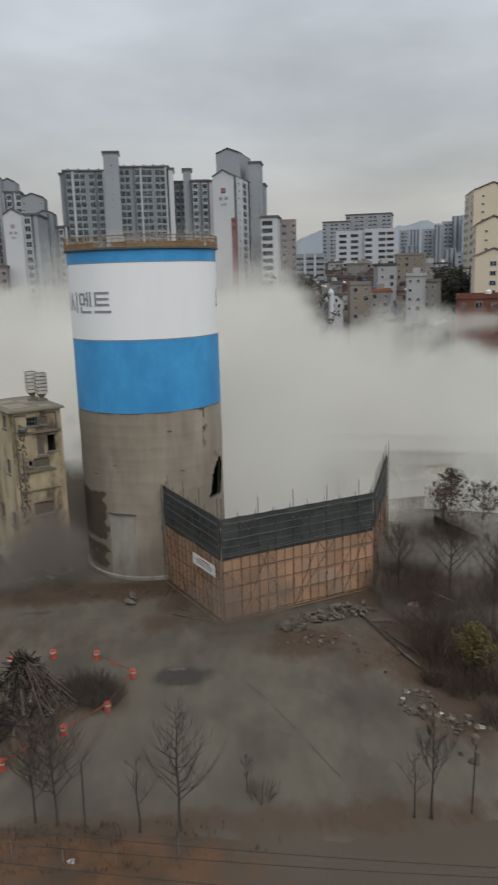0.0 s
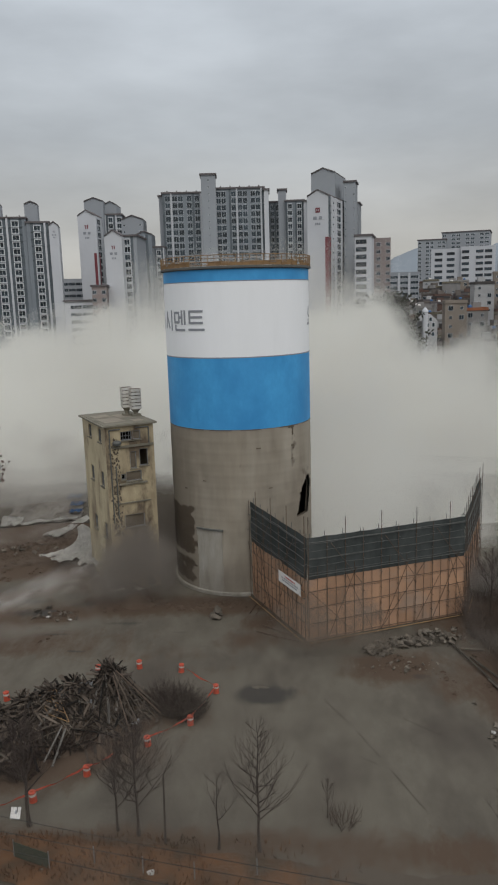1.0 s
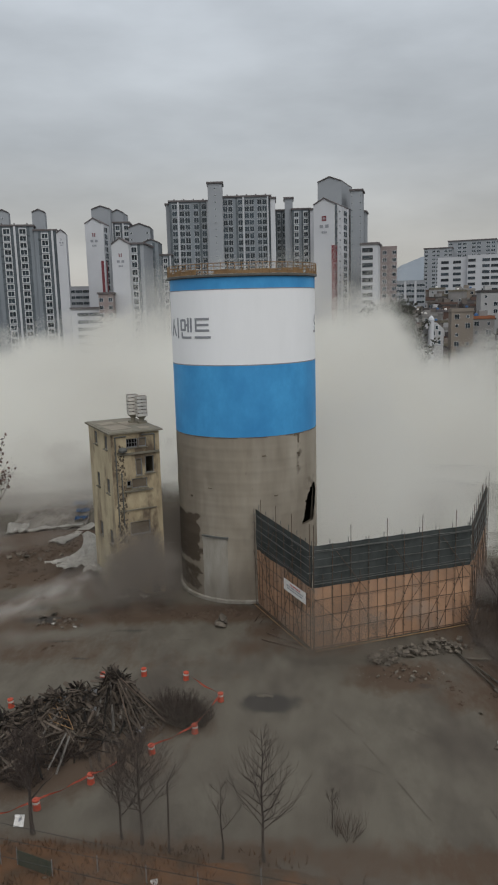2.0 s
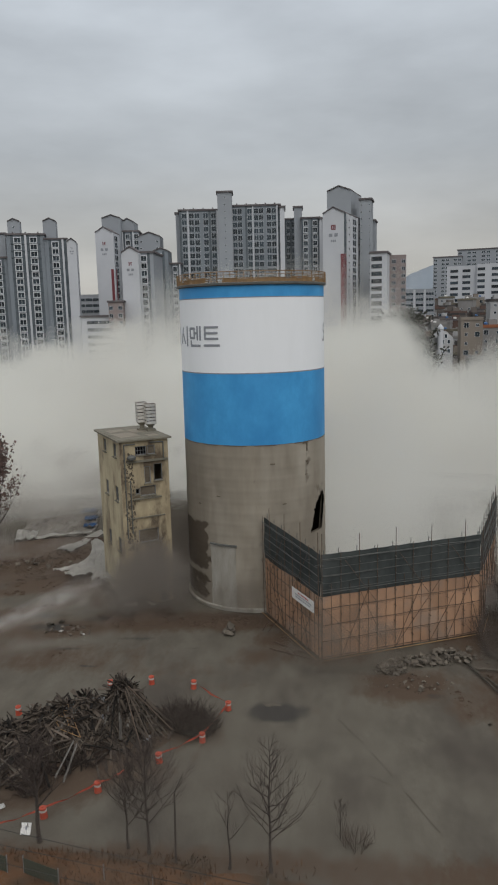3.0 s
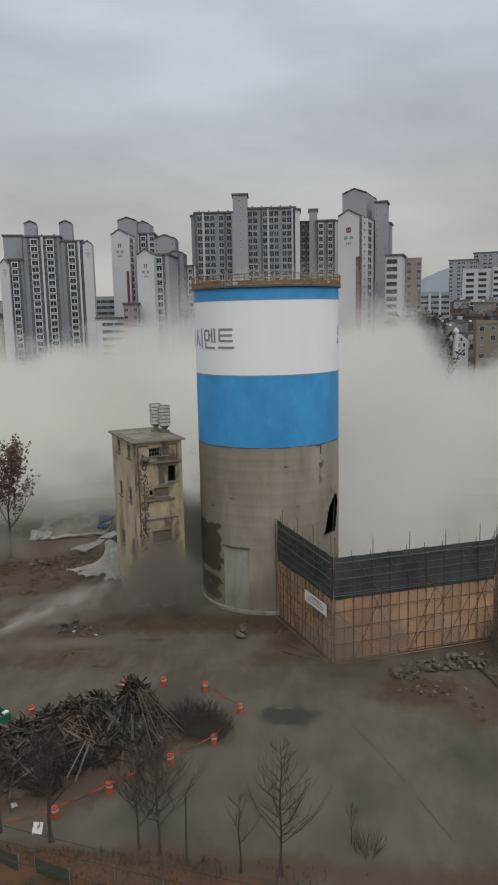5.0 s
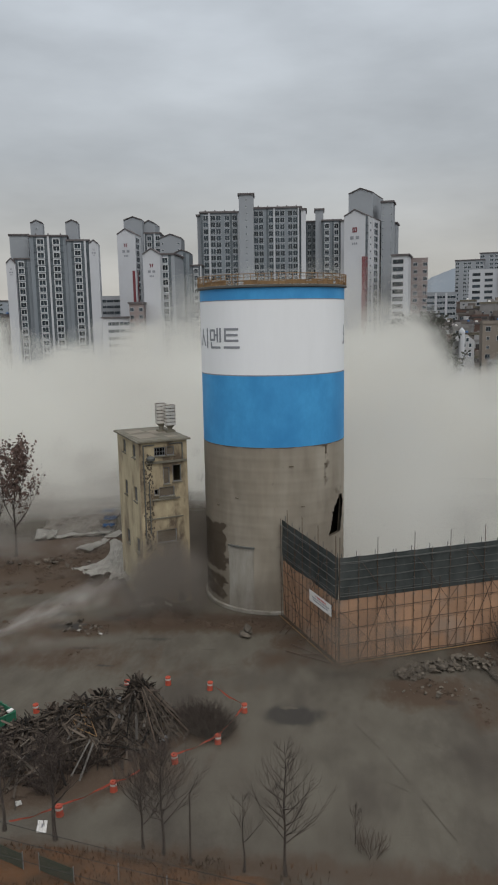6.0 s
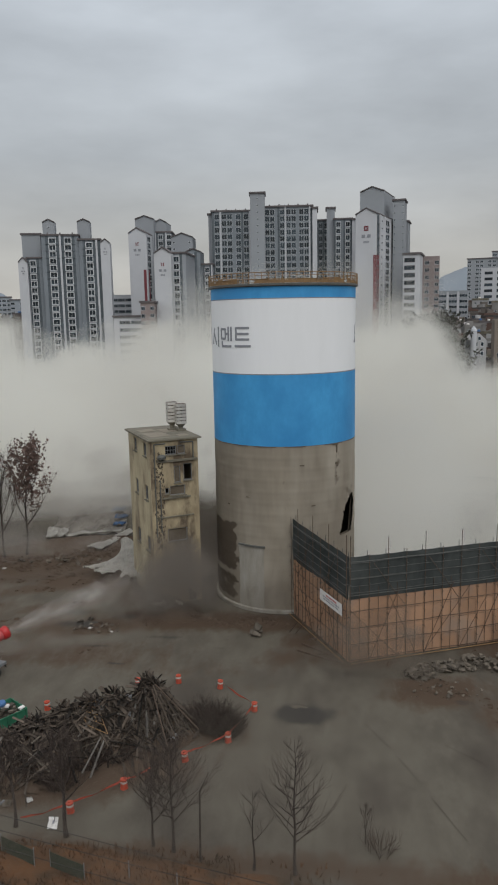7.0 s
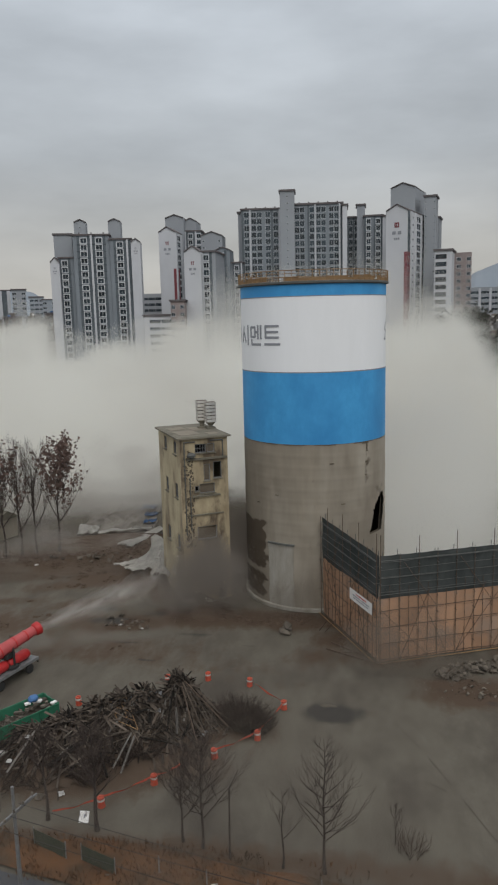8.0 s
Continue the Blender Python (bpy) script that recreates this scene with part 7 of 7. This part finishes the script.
def cable(p, q, sag, label="black overhead power cable along the road"):
    p, q = Vector(p), Vector(q)
    bm = bmesh.new()
    polytube(bm, [p.lerp(q, i / 32) - Vector((0, 0, sag * 4 * i / 32 * (1 - i / 32))) for i in range(33)], 0.022, 4)
    tagged(part("power_cable", bm, M["rubber"]), label, "cable", "overhead cables")


for (x0, y0), (x1, y1), z in (((-18.1, 32.6), (22, 24.6), 7.1), ((-18.1, 31.7), (22, 24.3), 7.0), ((-18.0, 30.6), (22, 22.4), 7.1)):
    cable((x0, y0, z), (x1, y1, z), 0.55)


def thin_pole(x, y, h, r, label, mt="bark", head=None):
    t = thing("street_lamp" if head else "pole", pose(x, y, 0), label, "lamp" if head else "pole")
    bm = bmesh.new()
    tube(bm, (0, 0, 0), (0.02 * h, 0, h), r, r * 0.7, 8)
    part("shaft", bm, M[mt], t)
    if head:
        bm = bmesh.new()
        box(bm, (0, -0.1, h + 0.2), (0.42, 0.4, 0.55))
        bmesh.ops.bevel(bm, geom=bm.edges[:], offset=0.06, segments=2, affect="EDGES")
        part("lamp_head", bm, M["stone"], t, "dusty box-shaped lamp head")
        bm = bmesh.new()
        box(bm, (0.05, -0.3, h - 0.75), (0.2, 0.3, 0.5))
        part("bracket", bm, M["stone"], t)
    else:
        bm = bmesh.new()
        tube(bm, (0.02 * h, 0, h), (0.02 * h + 0.55, 0.1, h + 1.2), r * 0.6, r * 0.25, 6)
        part("tip", bm, M[mt], t)


thin_pole(-8.15, 38.7, 4.6, 0.07, "thin dark leaning pole on the verge")
thin_pole(15.1, 37.9, 4.9, 0.06, "slim dark lamp post with a pale box head at the brambles", head=True)


def sign_board():
    t = thing("notice_board", pose(-18.1, 40.5, 0, 0, 0, 18), "white square notice board leaning at the tape", "sign")
    bm = bmesh.new()
    box(bm, (0, 0, 0.4), (0.62, 0.04, 0.7))
    part("panel", bm, M["band"], t, "", False, pose(0, 0, 0, -38, 12, 0))
    bm = bmesh.new()
    box(bm, (0.02, -0.025, 0.45), (0.12, 0.01, 0.22))
    part("print_bar", bm, M["letter"], t, "", False, pose(0, 0, 0, -38, 12, 0))
    bm = bmesh.new()
    tube(bm, (-0.2, 0.25, 0), (-0.2, 0.3, 0.75), 0.025, 0.025, 5)
    tube(bm, (0.2, 0.25, 0), (0.2, 0.3, 0.75), 0.025, 0.025, 5)
    part("stake", bm, M["bark"], t)


sign_board()


def low_panel(p, q, h):
    d = Vector(q) - Vector(p)
    t = thing("mesh_fence", pose(p[0], p[1], 0, 0, 0, math.degrees(math.atan2(d.y, d.x))), "low dark green mesh fence panel on the verge", "fence", "fence panels on the verge")
    bm = bmesh.new()
    box(bm, (d.length / 2, 0, h / 2 + 0.1), (d.length, 0.03, h))
    part("mesh_panel", bm, M["net_green"], t)
    for x in (0, d.length):
        bm = bmesh.new()
        tube(bm, (x, 0, 0), (x, 0, h + 0.25), 0.03, 0.03, 6)
        part("post", bm, M["steel"], t)


low_panel((-20.4, 38.3), (-17.9, 37.3), 1.0)
low_panel((-16.9, 37.3), (-14.5, 36.4), 1.0)
for x, y in ((-12.0, 36.9), (-9.0, 36.2), (-6.0, 35.8), (-2.5, 36.2), (-23.0, 38.6)):
    t = thing("fence_post", pose(x, y, 0), "thin pale fence post on the verge", "post", "fence posts on the verge")
    bm = bmesh.new()
    tube(bm, (0, 0, 0), (0, 0, 1.2), 0.035, 0.03, 6)
    part("shaft", bm, M["steel"], t)


def verge_tufts():
    rnd = random.Random(9)
    v, f = [], []
    for _ in range(5200):
        x = rnd.uniform(-34, 20)
        y = rnd.uniform(35.4, 39.3) - 0.06 * max(0, x + 10)
        if noise.noise(Vector((x * 0.35, y * 0.5, 4))) < -0.15 or rnd.random() < (x + 12) / 16:
            continue
        h = rnd.uniform(0.15, 0.5)
        a = rnd.uniform(0, 6.28)
        w = 0.05
        lx, ly = rnd.uniform(-0.2, 0.2), rnd.uniform(-0.2, 0.2)
        i0 = len(v)
        v += [Vector((x - w * math.cos(a), y - w * math.sin(a), 0.05)), Vector((x + w * math.cos(a), y + w * math.sin(a), 0.05)), Vector((x + lx, y + ly, 0.08 + h))]
        f.append((i0, i0 + 1, i0 + 2))
    me = bpy.data.meshes.new("dry_grass")
    me.from_pydata([tuple(p) for p in v], [], f)
    me.materials.append(M["grass"])
    tagged(new("dry_grass", me), "tufts of dead orange-brown grass on the verge", "grass", kind="stuff")


verge_tufts()


def soil_clods():
    rnd = random.Random(21)
    v, f = [], []
    while len(f) < 6 * 2400:
        x, y = rnd.uniform(-56, 16), rnd.uniform(55, 100)
        if soil_amount(x, y) + 0.5 * noise.noise(Vector((x * 0.35, y * 0.35, 8))) < 0.62 or (abs(x - SILO.x) < 9 and abs(y - SILO.y) < 9):
            continue
        r = 0.05 + 0.26 * rnd.random() ** 4
        i0 = len(v)
        z = ground_height(x, y)
        for sx, sy in ((-1, -1), (1, -1), (1, 1), (-1, 1)):
            v.append((x + sx * r * rnd.uniform(0.7, 1.6), y + sy * r * rnd.uniform(0.6, 1.1), z - 0.03))
        for sx, sy in ((-1, -1), (1, -1), (1, 1), (-1, 1)):
            v.append((x + sx * r * rnd.uniform(0.2, 0.9), y + sy * r * rnd.uniform(0.2, 0.7), z + r * rnd.uniform(0.4, 0.9)))
        f += [tuple(i0 + i for i in q) for q in ((3, 2, 1, 0), (4, 5, 6, 7), (0, 1, 5, 4), (1, 2, 6, 5), (2, 3, 7, 6), (3, 0, 4, 7))]
    me = bpy.data.meshes.new("soil_clods")
    me.from_pydata(v, [], f)
    me.materials.append(M["soil"])
    tagged(new("soil_clods", me), "clods of dark soil over the churned ground", "soil", kind="stuff")


soil_clods()


def net_fence(p, q, h):
    d = Vector(q) - Vector(p)
    t = thing("net_fence", pose(p[0], p[1], 0, 0, 0, math.degrees(math.atan2(d.y, d.x))), "dark green net fence with a pale top rail behind the brambles", "fence")
    bm = bmesh.new()
    n = 20
    g = [[bm.verts.new((d.length * i / n, 0.12 * noise.noise(Vector((i * 0.7, k * 0.8, 2))), h * k / 5)) for k in range(6)] for i in range(n + 1)]
    for a, b in zip(g, g[1:]):
        for k in range(5):
            bm.faces.new((a[k], b[k], b[k + 1], a[k + 1]))
    bmesh.ops.solidify(bm, geom=bm.faces[:], thickness=0.03)
    part("net", bm, M["net_green"], t, smooth=True)
    bm = bmesh.new()
    tube(bm, (0, 0.05, h + 0.03), (d.length, 0.05, h + 0.03), 0.06, 0.06, 6)
    part("top_rail", bm, M["patch"], t, "pale dusty top rail")
    for i in range(6):
        bm = bmesh.new()
        tube(bm, (d.length * i / 5, 0.1, 0), (d.length * i / 5, 0.1, h + 0.1), 0.05, 0.05, 6)
        part("post", bm, M["darkpipe"], t)


net_fence((28.6, 88.5), (32.4, 77.0), 1.7)
net_fence((32.4, 77.0), (35.2, 66.0), 1.7)


# ================= sheds and wall beyond the brambles =================
def far_shed(x, y, w, d, h, rz, mt, label):
    t = thing("shed", pose(x, y, 0, 0, 0, rz), label, "shed", "low sheds beyond the yard")
    bm = bmesh.new()
    box(bm, (0, 0, h / 2), (w, d, h))
    part("wall", bm, M[mt], t)
    bm = bmesh.new()
    v = [bm.verts.new(p) for p in ((-w / 2 - 0.3, -d / 2 - 0.3, h), (w / 2 + 0.3, -d / 2 - 0.3, h), (w / 2 + 0.3, d / 2 + 0.3, h), (-w / 2 - 0.3, d / 2 + 0.3, h), (-w / 2 - 0.3, 0, h + 1.3), (w / 2 + 0.3, 0, h + 1.3))]
    for q in ((0, 1, 5, 4), (2, 3, 4, 5), (0, 4, 3), (1, 2, 5), (3, 2, 1, 0)):
        bm.faces.new([v[i] for i in q])
    part("roof", bm, M["roof"], t)


far_shed(32.5, 106, 9, 5, 2.4, 8, "concrete", "low pale shed half lost in dust")
far_shed(-57, 101, 8, 4, 3.0, -20, "concrete", "low pale shed half lost in dust")
t = thing("site_wall", pose(24, 96, 0, 0, 0, 6), "pale concrete site wall beyond the brambles", "wall")
for i in range(9):
    bm = bmesh.new()
    box(bm, (1.5 + i * 2.5, 0, 0.9), (2.44, 0.2, 1.8))
    part("wall_panel", bm, M["patch"], t)


# ================= dust =================
def smooth(a, b, x):
    u = min(1.0, max(0.0, (x - a) / (b - a)))
    return u * u * (3 - 2 * u)


def fall(az):
    """The cloud lies lower beyond the hoarding and a little lower to the far left."""
    return -8.5 * smooth(6.0, 11.0, az) + 1.5 * smooth(-2, 3, az) * (1 - smooth(5, 8, az)) - 0.6 * (1 - smooth(-19, -13, az))


def dust_bank(name, label, mt, az0, az1, dist, ztop, soft, amount, bottom=0.0, seed=0.0, wob=3.4, na=150, nz=36, zmax=None, side=4.0, cell=14.0, rag=1.0):
    """A bank of dust: a billowing curtain whose density thins upward and to its ends."""
    zmax = zmax or ztop + soft + 9
    bm = bmesh.new()
    lay = bm.verts.layers.float.new("thickness")
    g = []
    for i in range(na + 1):
        az = az0 + (az1 - az0) * i / na
        s = radians(az) * dist
        lift = fall(az) + wob * noise.fractal(Vector((s / (cell * 3.2), seed, 1.7)), 0.7, 2.0, 4)
        ends = smooth(az0, az0 + side, az) * (1 - smooth(az1 - side, az1, az))
        col = []
        for k in range(nz + 1):
            z = (zmax + lift * 0.6) * k / nz
            b = noise.fractal(Vector((s / cell, z / cell * 1.3, seed)), 1.0, 2.0, 3)
            b *= rag
            p = polar(az, dist)
            d = 1 - smooth(-soft, soft, z - (ztop + lift + b * soft * 0.9))
            if bottom:
                d *= smooth(0.0, max(0.3, bottom * (1 + 0.5 * b)), z)
            d *= 0.9 + 0.25 * b
            if k == nz:
                d = 0.0
            v = bm.verts.new((p.x, p.y, z))
            v[lay] = 1 - (1 - min(0.985, amount)) ** (max(0.0, d) * ends)
            col.append(v)
        g.append(col)
    for a, b in zip(g, g[1:]):
        for k in range(nz):
            bm.faces.new((a[k], b[k], b[k + 1], a[k + 1]))
    tagged(part(name, bm, M[mt], smooth=True), label, "dust", kind="stuff")


PALE = "pale billowing cloud of demolition dust over the ground"
dust_bank("dust_cloud", PALE, "dust", -5.5, 15.5, 95, 17.0, 8.0, 0.94, 0.0, 0.5, 2.5, side=4.5, rag=0.7)
dust_bank("dust_cloud", PALE, "dust", -38, 36, 121, 14.0, 9.0, 0.6, 2.5, 1.0)
dust_bank("dust_cloud", PALE, "dust", -40, 38, 134, 20.0, 8.5, 0.85, 1.0, 2.0)
dust_bank("dust_cloud", PALE, "dust", -42, 42, 150, 25.0, 7.5, 1.05, 0.0, 3.0)
dust_bank("dust_cloud", "thin upper veil of pale demolition dust", "dust", -42, 14, 180, 27.0, 7.5, 0.8, 0.0, 4.0, 4.0)
dust_bank("dust_cloud", "thin veil of dust before the far towers", "dust", -15, 9, 270, 37.0, 15.0, 0.55, 0.0, 6.0, 4.0, side=5.0, cell=45)
BROWN = "thin brownish dust drifting low over the yard"
dust_bank("low_dust", BROWN, "smoke", -19.5, -8.5, 75.5, 4.8, 4.6, 0.70, 4.0, 7.0, 1.2, 80, 24, 18, 4.5, 6.0, 0.6)
dust_bank("low_dust", BROWN, "mist", -14, -3.2, 74.6, 2.4, 2.6, 0.6, 3.2, 12.0, 1.5, 60, 20, 9, 2.5, 5.0)
dust_bank("low_dust", BROWN, "mist", -14.5, -7.5, 89.0, 8.5, 5.0, 0.9, 2.0, 13.0, 2.0, 60, 24, 20, 1.8, 6.0)
dust_bank("low_dust", BROWN, "mist", -3, 19, 62.0, 3.4, 3.0, 0.6, 2.4, 10.0, 1.2, 80, 20, 8, 4.0, 5.0)
dust_bank("low_dust", "thin veil of dust over the foot of the yard", "mist", -42, 38, 31.0, 10.5, 5.5, 0.2, 0.0, 11.0, 2.0, 100, 24, 18, 3.0, 9.0)
dust_bank("low_dust", BROWN, "smoke", 12.0, 30.0, 63.0, 10.5, 4.0, 0.5, 2.6, 8.0, 2.0, 80, 24, 14, 3.0, 6.0)
dust_bank("low_dust", BROWN, "mist", 9.0, 34.0, 44.0, 8.5, 6.5, 0.54, 5.0, 14.0, 1.5, 80, 24, 22, 6.0, 9.0, 0.6)
dust_bank("low_dust", "pale dust drifting over the far wall", "dust", 9.0, 34.0, 93.0, 11.0, 4.0, 0.80, 3.0, 15.0, 1.5, 80, 24, 24, 4.0, 7.0, 0.6)
dust_bank("low_dust", BROWN, "mist", -36, -17.5, 92.0, 1.4, 3.2, 0.62, 0.8, 16.0, 2.4, 80, 24, 11, 4.0, 7.0)
dust_bank("low_dust", "brown-grey dust drifting round the far trees", "haze", -40, -15.5, 99.5, 3.2, 4.0, 0.30, 2.4, 9.0, 2.0, 80, 24, 14, 3.0, 7.0)
dust_bank("low_dust", "brown-grey dust drifting behind the sheeting", "haze", -40, -12.5, 116.0, 8.0, 6.0, 0.5, 3.0, 17.0, 3.0, 80, 24, 24, 3.0, 9.0)
dust_bank("low_dust", "thin grey dust drifting low before the building", "haze", -33, -15.0, 71.0, 1.8, 1.9, 0.55, 1.6, 18.0, 1.8, 90, 20, 5, 5.0, 5.0)
dust_bank("low_dust", BROWN, "smoke", -16.9, -9.0, 76.6, 5.4, 4.4, 0.95, 4.0, 19.0, 1.4, 60, 28, 15, 1.9, 5.0, 1.0)
dust_bank("low_dust", "pale dust drifting before the far shed", "dust", 10.0, 34.0, 101.0, 14.0, 4.0, 0.88, 0.0, 22.0, 1.5, 60, 24, 26, 4.0, 7.0, 0.6)
dust_bank("low_dust", "grey-brown dust hanging behind the brambles", "haze", 11.0, 29.0, 76.5, 13.0, 3.6, 0.72, 2.4, 20.0, 1.2, 60, 24, 13, 2.5, 7.0, 0.8)


def spray_jet(tip, way, ln, r1):
    """Water mist thrown from the cannon: two crossed sheets of drops, soft at their edges, weaker as they spread."""
    along = Vector((way.x, way.y, 0.06)).normalized()
    level = Vector((along.y, -along.x, 0)).normalized()
    for side, amt, seed in ((Vector((0, 0, 1)), 0.42, 1.0), ((level + Vector((0, 0, 1.1))).normalized(), 0.30, 6.0)):
        bm = bmesh.new()
        lay = bm.verts.layers.float.new("thickness")
        rows = []
        for k in range(49):
            f = k / 48
            row = []
            for i in range(29):
                w = i / 14 - 1
                r = 0.5 + (r1 - 0.5) * f ** 0.85
                p = tip + along * (ln * f) + side * (r * w)
                p += level * (0.5 * f * noise.noise(Vector((f * 4, w * 2, seed)))) - Vector((0, 0, 2.2 * f * f))
                p.z = max(0.05, p.z)
                v = bm.verts.new(p)
                puff = 0.75 + 0.75 * noise.fractal(Vector((f * 9, w * 2.2 + f * 2, seed)), 0.8, 2.0, 4)
                edge = smooth(1.0, 0.0, abs(w)) ** 1.3
                v[lay] = min(0.9, amt * edge * max(0.0, puff) * (1 - f) ** 0.9) if abs(w) < 0.99 and k < 48 else 0.0
                row.append(v)
            rows.append(row)
        for x, y in zip(rows, rows[1:]):
            for i in range(28):
                bm.faces.new((x[i], x[i + 1], y[i + 1], y[i]))
        tagged(part("water_mist", bm, M["spray"], smooth=True), "fine water mist blown from the red cannon", "mist", kind="stuff")


spray_jet(CANNON_TIP, CANNON_WAY, 26, 5.4)
